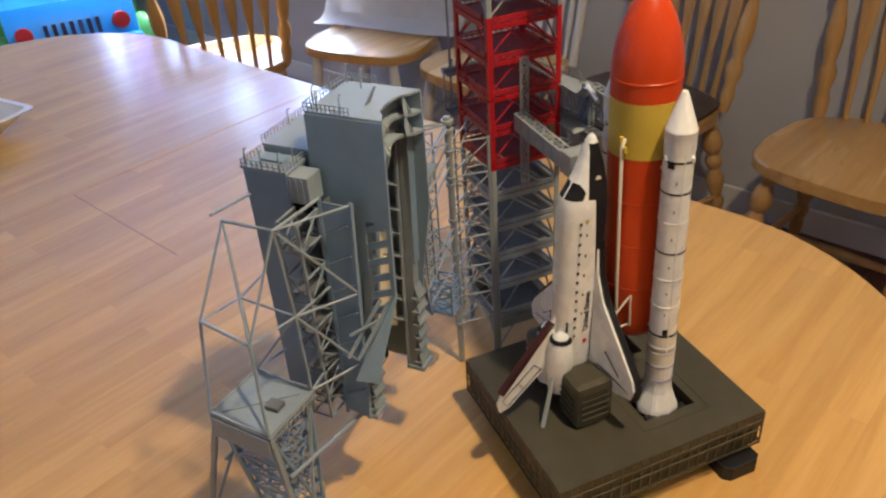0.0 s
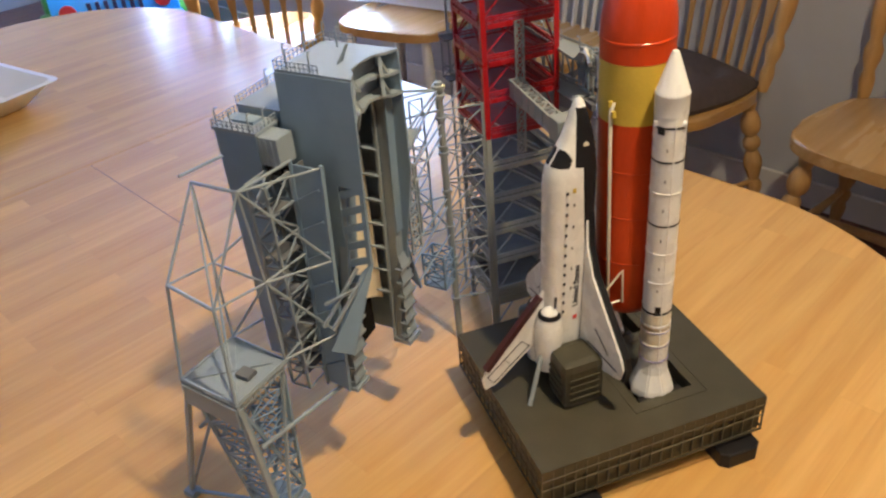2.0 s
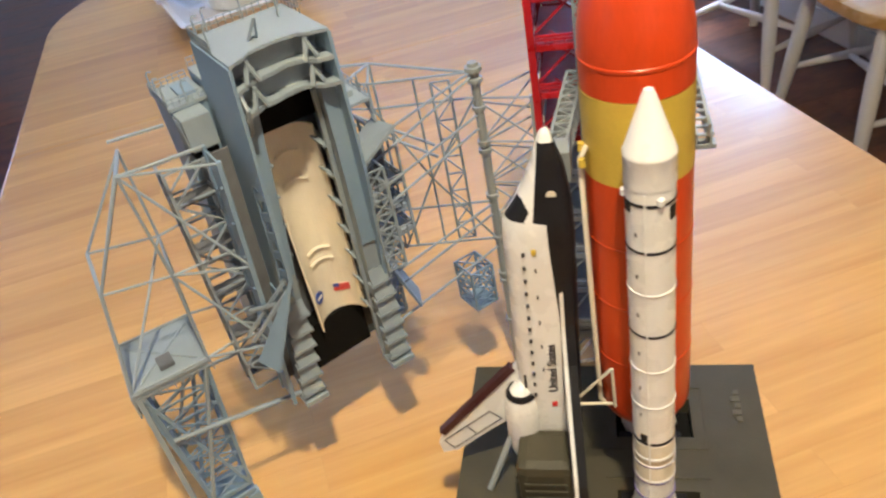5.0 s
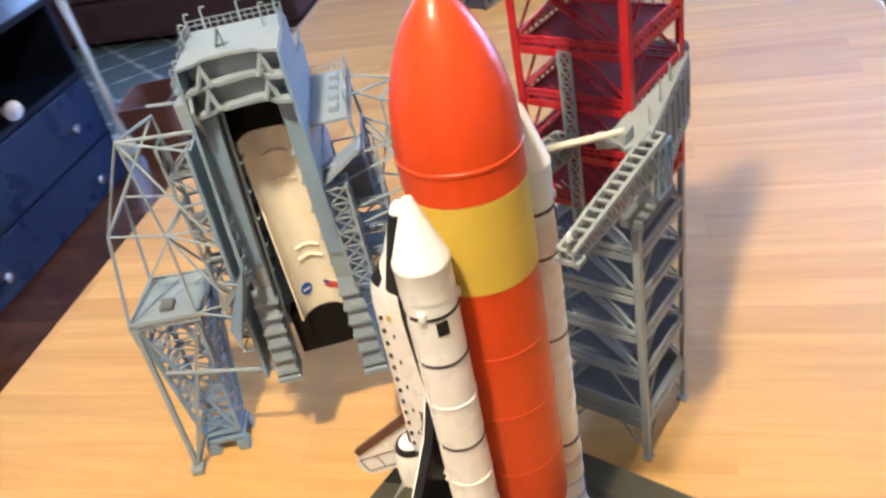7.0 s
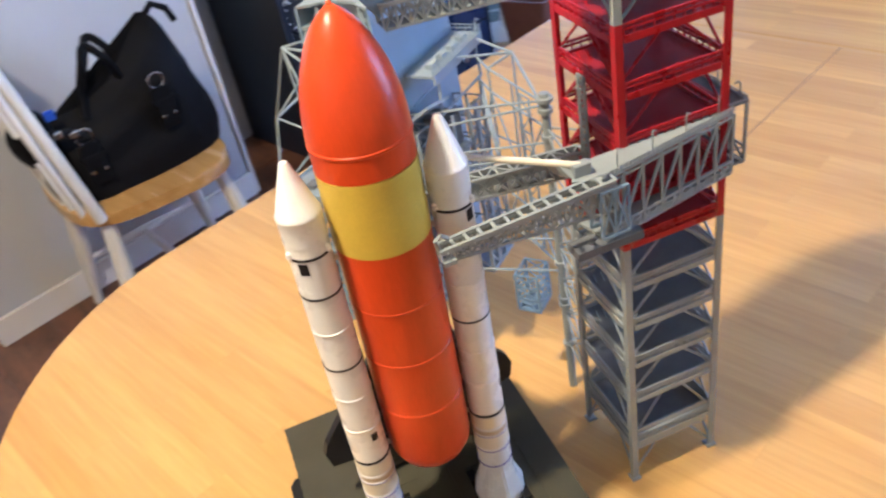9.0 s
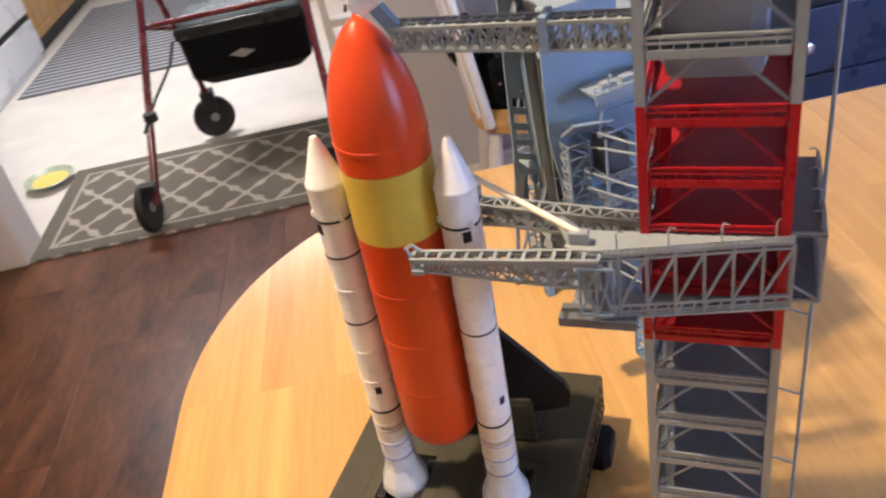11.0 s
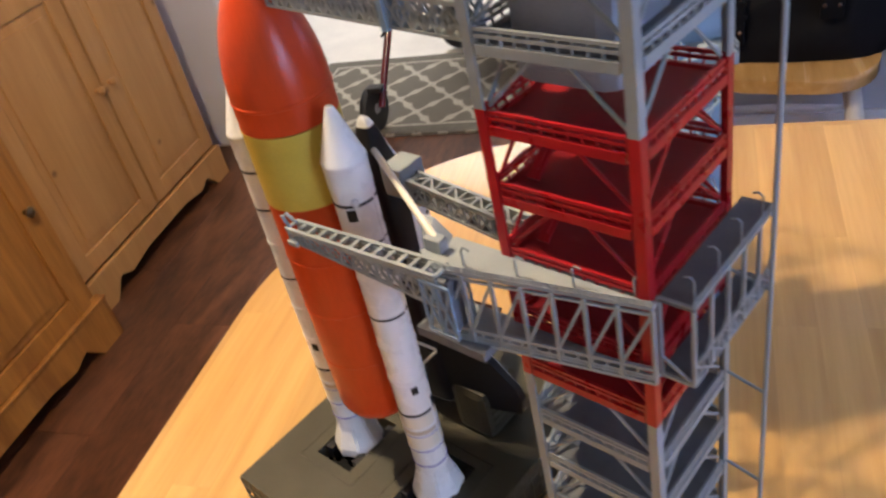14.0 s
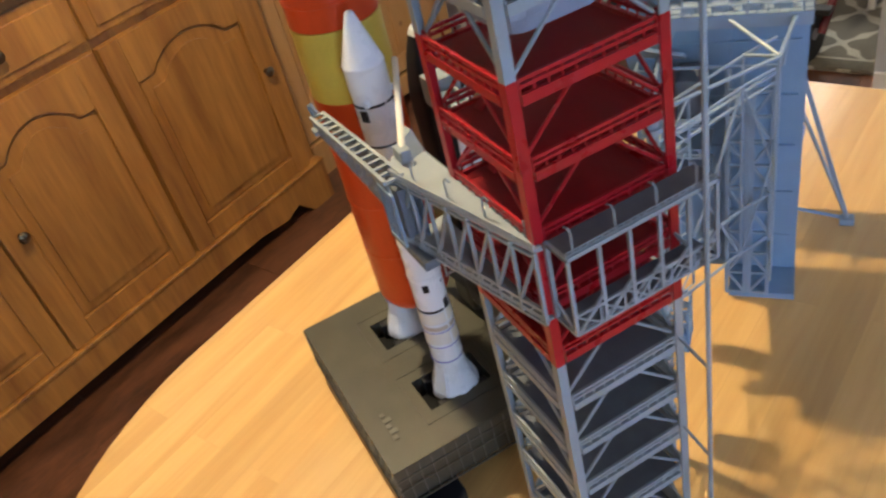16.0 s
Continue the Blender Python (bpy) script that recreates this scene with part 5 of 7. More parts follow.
for k, z in enumerate((0.060, 0.098, 0.138, 0.178, 0.218, 0.258, 0.298)):
    for x, y in ((X1, Y2), (X1 + 0.052, Y2)):
        bar(tower, "hinge_brace", (x, y + 0.002, z), (HX, HY, z), 0.0020, "grey", seg=6)
        if z < 0.29:
            bar(tower, "hinge_brace", (x, y + 0.002, z + 0.002), (HX, HY, z + 0.037), 0.0017, "grey", seg=6)
            bar(tower, "hinge_brace", (x, y + 0.002, z + 0.038), (HX, HY, z + 0.002), 0.0017, "grey", seg=6)
bar(tower, "hinge_brace", (X1, Y2 + 0.004, 0.0), (X1, Y2 + 0.004, 0.30), 0.0026, "grey")

# ---- rotating service structure model ----
rss = thing("rotating_service_structure_model", "blue-grey swing-out service structure model on trussed legs", "scale model", at=Matrix.Translation((0.169, 0.1225, 0)) @ Matrix.Rotation(radians(132.0), 4, "Z"))
U0, U1, VB, VF, RF = 0.1225, 0.1905, -0.036, 0.0365, 0.4085


def flare(z):
    """The outer side wall leans outwards towards its foot."""
    return U1 + 0.055 * (RF - z)


def rplate(name, pts, thick, material, label=""):
    """A thin plate through corners given in the structure's own axes."""
    p = [Vector(v) for v in pts]
    nrm = (p[1] - p[0]).cross(p[2] - p[0]).normalized() * thick / 2
    return part(name, loft([[v - nrm for v in p], [v + nrm for v in p]]), material, rss, label)


# the changeout room: side walls, back, roof, arched lintels
SLOT = 0.012
rplate("side_wall", [(flare(0.115), VB, 0.115), (flare(0.205), SLOT, 0.205), (flare(RF), SLOT, RF), (flare(RF), VB, RF)], 0.0022, "bluegrey", "flat blue-grey side wall")
rplate("side_wall", [(flare(0.318), SLOT, 0.318), (flare(0.318), VF, 0.318), (flare(RF), VF, RF), (flare(RF), SLOT, RF)], 0.0022, "bluegrey", "flat blue-grey side wall")
bar(rss, "wall_edge", (flare(0.245), VF - 0.002, 0.245), (flare(0.319), VF - 0.002, 0.319), 0.0040, "bluegrey", 0.0030)
for k in range(6):
    z = 0.222 + 0.0165 * k
    rplate("louvre_slat", [(flare(z), SLOT - 0.002, z), (flare(z + 0.004), VF - 0.003, z + 0.010), (flare(z + 0.010), VF - 0.003, z + 0.017), (flare(z + 0.006), SLOT - 0.002, z + 0.007)], 0.0016, "bluegrey")
rplate("side_wall", [(U0, VB, 0.106), (U0, 0.012, 0.106), (U0, 0.024, 0.225), (U0, VF, 0.300), (U0, VF, RF), (U0, VB, RF)], 0.0022, "bluegrey", "flat blue-grey side wall")
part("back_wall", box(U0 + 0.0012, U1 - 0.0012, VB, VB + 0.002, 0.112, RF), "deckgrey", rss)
arc = [(U0 + (U1 - U0) * k / 12, VF - 0.010 * math.sin(math.pi * k / 12) ** 0.8 - (0.004 if 2 < k < 10 else 0)) for k in range(13)]
part("roof_deck", prism([(U1, VB), (U0, VB)] + arc, RF, RF + 0.0022), "ashgrey", rss, "pale grey roof deck with an arched front")
for z, back in ((0.3915, 0.004), (0.3740, 0.0)):
    wave = [(u, v + 0.001 + 0.002 * math.sin((u - U0) * 185) - back * 0.3) for u, v in arc]
    part("arched_lintel", prism([(U1, VF - 0.028), (U0, VF - 0.028)] + wave, z - 0.0014, z + 0.0014), "ashgrey", rss)
part("fascia", box(U0 + 0.002, U1 - 0.002, VF - 0.024, VF - 0.0225, 0.368, RF), "ashgrey", rss)
for u in (U0 + 0.009, U1 - 0.018):
    brk = bmesh.new()
    for z in (0.3755, 0.393):
        strut((u, VF - 0.006, z), (u + 0.005, VF - 0.010, z + 0.014), 0.003, 0.0015, bm=brk)
        strut((u + 0.009, VF - 0.006, z), (u + 0.004, VF - 0.010, z + 0.014), 0.003, 0.0015, bm=brk)
    part("lintel_bracket", brk, "ashgrey", rss)
part("side_bracket", tube([(U1 - 0.002, VF - 0.004, 0.389), (U1 - 0.002, VF + 0.002, 0.381), (U1 - 0.002, VF - 0.001, 0.372), (U1 - 0.002, VF - 0.006, 0.362), (U1 - 0.002, VF - 0.012, 0.358)], 0.0014, 6), "ashgrey", rss)
for p, q, n in (((U1, VB, 0), (U1, VF - 0.030, 0), 10), ((U0, VB, 0), (U1, VB, 0), 13), ((U0, VB, 0), (U0, VB + 0.03, 0), 5)):
    part("roof_railing", railing((p[0], p[1], RF + 0.002), (q[0], q[1], RF + 0.002), 0.0075, n, 0.0006), "ashgrey", rss)
for u, v in ((U1 - 0.002, VB + 0.012), (U1 - 0.012, VB + 0.002), (U0 + 0.030, VB + 0.002), (U0 + 0.004, VB + 0.003), (U1 - 0.002, VB + 0.034), (U0 + 0.012, VB + 0.022)):
    part("roof_lamp", tube([(u, v, RF + 0.002), (u, v, RF + 0.016), (u - 0.001, v, RF + 0.0185), (u - 0.004, v, RF + 0.018)], 0.0007, 6), "ashgrey", rss)
davit = bmesh.new()
strut((0.166, 0.008, RF + 0.002), (0.160, 0.015, RF + 0.017), 0.0016, bm=davit)
strut((0.160, 0.008, RF + 0.002), (0.160, 0.015, RF + 0.017), 0.0012, bm=davit)
strut((0.166, 0.008, RF + 0.003), (0.158, 0.004, RF + 0.003), 0.0012, bm=davit)
part("roof_davit", davit, "ashgrey", rss)
# the pale half-round payload trough
RC, TU, TV = 0.0218, 0.1580, -0.001
outer = [(RC * math.cos(radians(a)), -RC * math.sin(radians(a))) for a in range(4, 177, 8)]
inner = [(c * 0.93, s * 0.93) for c, s in outer[::-1]]
trough = prism(outer + inner, 0.158, 0.334, matrix=Matrix.Translation((TU, TV, 0)))
part("payload_trough", trough, "cream", rss, "cream half-round payload trough", smooth=False)
for z in (0.312, 0.288, 0.222, 0.211):
    part("trough_handle", tube([(TU + RC * 0.90 * math.cos(radians(a)), TV - RC * 0.88 * math.sin(radians(a)), z + 0.002 * math.sin(radians((a - 60) * 3))) for a in range(60, 121, 10)], 0.0013, 6), "cream", rss)
RI = RC * 0.915


def on_trough(du, z):
    """A place on the trough's hollow face, with y pointing out of it."""
    a = math.asin(du / RI)
    return Matrix.Translation((TU + RI * math.sin(a), TV - RI * math.cos(a), z)) @ Matrix.Rotation(a, 4, "Z")


part("round_emblem", lathe([(0.0, 0.0), (0.0056, 0.0), (0.0056, 0.0009), (0.0, 0.0009)], 24, matrix=on_trough(0.0122, 0.1810) @ Matrix.Rotation(radians(-90), 4, "X")), "blue_ink", rss, "round blue emblem")
part("emblem_bar", box(-0.0036, 0.0036, 0.0009, 0.0012, -0.0009, 0.0009), "white", rss).matrix_basis = on_trough(0.0122, 0.1810)
FLAG = on_trough(-0.0098, 0.1800)
part("flag_field", box(0.0016, 0.0068, 0.0005, 0.0012, 0.0003, 0.0036), "blue_ink", rss, "small flag corner").matrix_basis = FLAG
part("flag_ground", box(-0.0068, 0.0068, 0.0003, 0.0008, -0.0036, 0.0036), "cream", rss).matrix_basis = FLAG
for k in range(4):
    part("flag_stripe", box(-0.0068, 0.0016 if k > 1 else 0.0068, 0.0005, 0.0012, -0.0034 + 0.0018 * k, -0.0023 + 0.0018 * k), "red_ink", rss, "red flag stripe").matrix_basis = FLAG
# solid black blocks: the hollows' shade above and below the trough, put in as colour
part("upper_recess_shade", box(U0 + 0.004, U1 - 0.004, VB + 0.0025, VB + 0.018, 0.3345, 0.371), "darkhole", rss, "black block painting the shade above the trough")
part("lower_recess_shade", prism([(0.136, VB + 0.0025), (0.192, VB + 0.0025), (0.192, VB + 0.020), (0.136, VB + 0.016)], 0.112, 0.1575), "darkhole", rss, "black block painting the shade below the trough")
# front posts with stepped feet, and inner platforms
for u_top, u_foot, v_top, v_foot, s_ in ((U0 + 0.006, U0 + 0.005, 0.024, 0.014, -1), (U1 - 0.006, 0.2060, 0.022, 0.002, 1)):
    def at_z(z, u_top=u_top, u_foot=u_foot, v_top=v_top, v_foot=v_foot):
        k = (0.372 - z) / (0.372 - 0.108)
        return u_top + (u_foot - u_top) * k, v_top + (v_foot - v_top) * k

    def ring_(z, half, back, front):
        u, v = at_z(z)
        return [Vector((u - half, v - back, z)), Vector((u + half, v - back, z)), Vector((u + half, v + front, z)), Vector((u - half, v + front, z))]

    part("front_post", loft([ring_(0.108, 0.0085, 0.008, 0.0), ring_(0.200, 0.0070, 0.008, 0.0), ring_(0.372, 0.0045, 0.008, 0.0)]), "ashgrey", rss)
    for k in range(6):
        z = 0.112 + 0.0165 * k
        u, v = at_z(z)
        part("step", box(u - 0.0100, u + 0.0100, v - 0.002, v + 0.006, z, z + 0.0024), "ashgrey", rss)
        rplate("riser", [(u - 0.0088, v + 0.005, z + 0.0024), (u + 0.0088, v + 0.005, z + 0.0024), (u + 0.0084, v + 0.0015, z + 0.0150), (u - 0.0084, v + 0.0015, z + 0.0150)], 0.0012, "ashgrey")
    part("jamb_panel", loft([ring_(0.236, 0.0062, -0.0004, 0.0020), ring_(0.371, 0.0058, -0.0004, 0.0020)]), "bluegrey", rss, "blue-grey jamb panel")
    u, v = at_z(0.108)
    part("post_foot", box(u - 0.0105, u + 0.0105, v - 0.012, v + 0.008, 0.103, 0.108, 0.0006), "ashgrey", rss)
    for k in range(7):
        z = 0.166 + 0.026 * k
        u, v = at_z(z)
        u0, u1 = sorted((u - s_ * 0.004, u - s_ * 0.0115))
        part("inner_platform", box(u0, u1, VB + 0.018, v - 0.009, z, z + 0.0018), "ashgrey", rss)
    (ua, va), (ub, vb) = at_z(0.110), at_z(0.366)
    bar(rss, "inner_rail", (ua - s_ * 0.009, va - 0.010, 0.110), (ub - s_ * 0.007, vb - 0.010, 0.366), 0.0024, "ashgrey", 0.0036)
rplate("leg_gusset", [(U0 - 0.0015, 0.018, 0.250), (U0 - 0.0015, 0.014, 0.106), (U0 - 0.0015, -0.030, 0.112), (U0 - 0.0015, -0.016, 0.250)], 0.0018, "bluegrey")
rplate("leg_gusset", [(flare(0.215) + 0.0015, 0.008, 0.215), (flare(0.106) + 0.004, 0.002, 0.106), (flare(0.112) + 0.004, -0.034, 0.112), (flare(0.215) + 0.0015, -0.020, 0.215)], 0.0018, "bluegrey")
# folded flaps below the side walls
rplate("folded_flap", [(flare(0.249), VF + 0.001, 0.250), (flare(0.245), VF - 0.012, 0.236), (0.238, 0.008, 0.172), (0.229, 0.024, 0.166)], 0.0020, "bluegrey", "blue-grey flap folded outwards")
for v0, v1 in ((0.034, 0.016), (0.024, 0.006)):
    bar(rss, "flap_brace", (flare(0.243), v0 - 0.004, 0.240), (0.236, v1 - 0.004, 0.196), 0.0026, "ashgrey")
bar(rss, "flap_brace", (0.2095, 0.024, 0.226), (0.2290, 0.002, 0.216), 0.0022, "ashgrey")
rplate("folded_flap", [(U0 - 0.001, 0.022, 0.215), (U0 - 0.001, 0.002, 0.235), (U0 - 0.034, -0.002, 0.150), (U0 - 0.026, 0.016, 0.146)], 0.0020, "bluegrey", "blue-grey flap folded outwards")
# block behind the room: panelled sides, deck with a railing, lattice on the face towards the hinge
VR, UR, RD = -0.0865, 0.0900, 0.338
part("rear_block", box(U0, U1 - 0.001, VR + 0.001, VB - 0.0002, 0.106, 0.372), "bluegrey", rss, "flat blue-grey rear block")
part("rear_floor", box(UR, U1, VR, VB - 0.0015, 0.100, 0.1055), "bluegrey", rss)
part("rear_ledge", box(UR + 0.004, U0 - 0.0005, VR, 0.006, RD, RD + 0.0022), "ashgrey", rss, "pale grey ledge along the wall")
part("ledge_kerb", box(UR + 0.002, UR + 0.004, VR, 0.006, RD - 0.006, RD + 0.003), "ashgrey", rss)
part("rear_deck", box(U0, U1 - 0.001, VR, VB - 0.0015, 0.372, 0.3742), "ashgrey", rss, "pale grey rear deck")
for p, q, n, z in (((UR + 0.003, VR), (UR + 0.003, 0.006), 14, RD), ((UR + 0.003, VR), (U0, VR), 6, RD), ((U0, VR), (U1 - 0.002, VR), 14, 0.372), ((U0, VR), (U0, VB), 8, 0.372)):
    part("deck_railing", railing((*p, z + 0.002), (*q, z + 0.002), 0.0070, n, 0.0006), "ashgrey", rss)
for u, v, z in ((UR + 0.004, VR + 0.006, RD), (UR + 0.004, VB - 0.012, RD), (UR + 0.060, VR + 0.002, 0.372), (UR + 0.004, -0.008, RD)):
    part("roof_lamp", tube([(u, v, z + 0.002), (u, v, z + 0.015), (u - 0.001, v, z + 0.0170), (u - 0.004, v, z + 0.0165)], 0.0007, 6), "ashgrey", rss)
for k in range(4):
    part("deck_box", box(UR + 0.010, UR + 0.017, -0.074 + 0.019 * k, -0.063 + 0.019 * k, RD + 0.0022, RD + 0.0070, 0.0006), "ashgrey", rss)
for v, way in ((-0.0527, -1), (-0.0494, 1)):
    girder(rss, (UR, v, 0.106), (UR, v, 0.288), (0, way, 0), 0.0133, 9, 0.0030, "ashgrey")
for v in (-0.066, -0.036):
    girder(rss, (UR, v, 0.106), (UR, v, 0.288), (1, 0, 0), 0.030, 8, 0.0018, "ashgrey")
for p, q in (((UR + 0.004, VR + 0.012, RD), (UR, -0.070, 0.306)), ((UR, -0.070, 0.306), (UR, 0.008, 0.306)), ((UR, 0.008, 0.306), (UR + 0.004, -0.004, RD)),
             ((UR, -0.068, 0.302), (0.046, 0.000, 0.276)), ((UR, -0.066, 0.294), (0.046, 0.002, 0.266)), ((UR, -0.066, 0.104), (UR, -0.066, 0.306)), ((UR, -0.036, 0.104), (UR, -0.036, 0.306))):
    bar(rss, "rear_frame", p, q, 0.0026, "ashgrey", seg=6)
for k in range(5):
    bar(rss, "panel_rib", (U0 - 0.0012, VR + 0.006, 0.140 + 0.042 * k), (U0 - 0.0012, 0.000, 0.140 + 0.042 * k), 0.0016, "bluegrey")
# outer annex with its own roof
part("annex", box(U1 + 0.0005, 0.2195, VR, -0.0435, 0.126, 0.3650), "bluegrey", rss, "plain blue-grey annex block")
part("annex_roof", box(U1 + 0.0005, 0.2210, VR - 0.0015, -0.0420, 0.3650, 0.3675), "ashgrey", rss)
part("roof_hatch", box(0.196, 0.208, VR + 0.010, -0.054, 0.3675, 0.3700), "bluegrey", rss)
for p, q, n in (((0.2206, VR), (0.2206, -0.043), 8), ((0.2206, -0.043), (U1 + 0.002, -0.043), 6), ((0.2206, VR), (U1 + 0.002, VR), 6)):
    part("annex_railing", railing((*p, 0.3675), (*q, 0.3675), 0.0062, n, 0.0006), "ashgrey", rss)
for u, v in ((0.2200, -0.066), (0.2195, -0.048), (0.2060, -0.0435), (0.2195, -0.082)):
    part("roof_lamp", tube([(u, v, 0.3675), (u, v, 0.381), (u - 0.001, v, 0.383), (u - 0.004, v, 0.3825)], 0.0007, 6), "ashgrey", rss)
part("annex_front_box", box(0.1985, 0.2190, -0.0435, -0.0235, 0.3390, 0.3640, 0.0008), "ashgrey", rss)
for k in range(3):
    part("box_rib", box(0.2192, 0.2200, -0.0420 + 0.006 * k, -0.0400 + 0.006 * k, 0.341, 0.362), "ashgrey", rss)
# the shade beneath the front box, built as a black block
part("box_underside_shade", box(0.2000, 0.2170, -0.0430, -0.0260, 0.3300, 0.3388), "darkhole", rss, "black block painting the shade under the box")
# lattice lift tower in front of the annex, with its blue-grey sheet
for u in (0.2135, 0.2445):
    girder(rss, (u, -0.0420, 0.122), (u, -0.0420, 0.334), (0, 1, 0), 0.020, 8, 0.0020, "ashgrey")
for v in (-0.0420, -0.0220):
    girder(rss, (0.2135, v, 0.122), (0.2135, v, 0.334), (1, 0, 0), 0.031, 8, 0.0023, "ashgrey")
for k in range(5):
    part("lift_landing", box(0.2150, 0.2430, -0.0405, -0.0235, 0.136 + 0.042 * k, 0.1375 + 0.042 * k), "deckgrey", rss)
rplate("lift_side_sheet", [(0.2230, -0.0180, 0.116), (0.2230, 0.0060, 0.112), (0.2110, 0.0100, 0.340), (0.2110, -0.0195, 0.340)], 0.0016, "bluegrey", "tall blue-grey side sheet")
bar(rss, "sheet_edge", (0.2240, 0.0065, 0.112), (0.2115, 0.0105, 0.344), 0.0032, "bluegrey")
bar(rss, "sheet_edge", (0.2240, -0.0180, 0.112), (0.2115, -0.0200, 0.344), 0.0026, "bluegrey")
for k in range(7):
    z = 0.135 + 0.029 * k
    bar(rss, "sheet_rib", (0.2245 - 0.0006 * k * 2.6, -0.017, z), (0.2245 - 0.0006 * k * 2.6, 0.007, z + 0.014), 0.0016, "bluegrey")
rplate("lift_back_sheet", [(0.2000, -0.0200, 0.118), (0.2225, -0.0200, 0.118), (0.2115, -0.0210, 0.336), (0.1950, -0.0210, 0.336)], 0.0014, "deckgrey")
# outer cage of struts above the leg platform
T = {"a": (0.2625, -0.0930, 0.3416), "p": (0.2215, -0.0830, 0.3416), "b": (0.2590, -0.0850, 0.3360), "c": (0.2715, -0.0240, 0.3457), "d": (0.2118, 0.0100, 0.3421), "q": (0.2129, -0.0197, 0.3435),
     "e": (0.3107, -0.0853, 0.2690), "f": (0.3153, -0.0338, 0.2620), "h": (0.2583, -0.0872, 0.2561), "m": (0.2665, -0.0230, 0.2581), "n": (0.2160, 0.0090, 0.2556), "o": (0.2200, -0.0860, 0.2600),
     "r": (0.2180, -0.0190, 0.2570), "i": (0.3245, -0.0885, 0.1780), "j": (0.3300, -0.0230, 0.1780), "k": (0.2690, -0.0195, 0.1780), "l": (0.2625, -0.0840, 0.1780), "s": (0.2215, 0.0050, 0.1790), "t": (0.2240, -0.0800, 0.1720),
     "u": (0.2450, -0.0220, 0.1780)}
for pair in ("ap", "bc", "bh", "hl", "be", "bf", "cf", "cm", "mk", "cd", "cq", "cn", "ef", "ei", "fj", "eh", "ho", "fm", "mn", "mr", "ms", "hm", "ij", "jk", "kl", "li", "ks", "ku", "lt", "hj", "ml"):
    bar(rss, "cage_strut", T[pair[0]], T[pair[1]], 0.0030 if pair in ("ef", "ei", "fj", "cq", "ap", "bc") else 0.0023, "ashgrey", seg=6)
# leg platform and splayed legs
part("leg_platform", prism([(0.2625, -0.0860), (0.3250, -0.0890), (0.3310, -0.0215), (0.2680, -0.0185)], 0.1735, 0.1770, bevel=0.0005), "ashgrey", rss)
for p, q, n in (((0.3252, -0.0885), (0.3312, -0.0220), 9), ((0.2680, -0.0183), (0.3310, -0.0213), 10), ((0.2625, -0.0862), (0.3250, -0.0892), 8)):
    part("platform_kerb", railing((*p, 0.166), (*q, 0.166), 0.0105, n, 0.0010), "ashgrey", rss)
part("platform_fascia", prism([(0.3258, -0.0880), (0.3272, -0.0880), (0.3330, -0.0230), (0.3316, -0.0230)], 0.152, 0.1735), "ashgrey", rss)
part("platform_machinery", box(0.292, 0.304, -0.046, -0.032, 0.177, 0.182, 0.001), "deckgrey", rss)
cross = bmesh.new()
strut((0.270, -0.076, 0.1775), (0.322, -0.030, 0.1775), 0.0020, 0.0012, bm=cross)
strut((0.320, -0.080, 0.1776), (0.276, -0.028, 0.1776), 0.0020, 0.0012, bm=cross)
part("platform_ribs", cross, "ashgrey", rss)
LEGS = {"p": (0.3280, -0.0240, 0.174), "q": (0.3220, -0.0860, 0.174), "r": (0.3290, -0.0060, 0.006), "s": (0.3210, -0.1370, 0.006), "t": (0.2720, -0.0220, 0.174), "u": (0.2820, -0.0220, 0.028), "v": (0.2820, -0.0560, 0.028), "w": (0.2660, -0.0840, 0.174),
        "x": (0.3160, -0.0560, 0.028), "y": (0.3160, -0.0220, 0.028)}
for pair in ("pr", "qs", "tr", "ws", "pu", "tu", "qx", "wv", "uv", "vx", "xy", "yu", "ry", "sx", "py", "wx", "tv"):
    bar(rss, "leg_strut", LEGS[pair[0]], LEGS[pair[1]], 0.0042 if pair in ("pr", "qs") else 0.0026, "ashgrey" if pair in ("pr", "qs", "tr", "ws") else "bluegrey")
for k, (p, q, up, d) in enumerate((((0.3160, -0.0220, 0.030), (0.3240, -0.0240, 0.170), (-1, 0, 0), (0.034, 0.050)), ((0.3160, -0.0560, 0.030), (0.3220, -0.0800, 0.170), (-1, 0, 0), (0.034, 0.054)), ((0.2820, -0.0220, 0.030), (0.2740, -0.0240, 0.170), (0, -1, 0), (0.034, 0.056)),
                    ((0.3160, -0.0220, 0.030), (0.3240, -0.0240, 0.170), (0, -1, 0), (0.034, 0.056)))):
    legl = lattice(p, q, up, d, 7, 0.0017 + 0.0003 * k, both=True)
    part("leg_lattice", legl, "bluegrey", rss)
for c in ("r", "s"):
    x, y, z = LEGS[c]
    part("leg_shoe", box(x - 0.006, x + 0.006, y - 0.007, y + 0.007, 0.0, 0.008, 0.0015), "ashgrey", rss)
part("bogie", box(0.2800, 0.3180, -0.0570, -0.0210, 0.014, 0.020, 0.002), "bluegrey", rss, "blue-grey bogie deck under the leg")
for u in (0.284, 0.314):
    for v in (-0.053, -0.025):
        part("bogie_wheel_box", box(u - 0.006, u + 0.006, v - 0.005, v + 0.005, 0.0, 0.014, 0.0015), "bluegrey", rss)
bar(rss, "tie_bar", (0.3200, -0.0200, 0.118), (0.2060, -0.0020, 0.110), 0.0042, "ashgrey", seg=8)
bar(rss, "tie_bar", (0.3220, -0.0900, 0.116), (0.2190, -0.0800, 0.118), 0.0036, "ashgrey", seg=8)
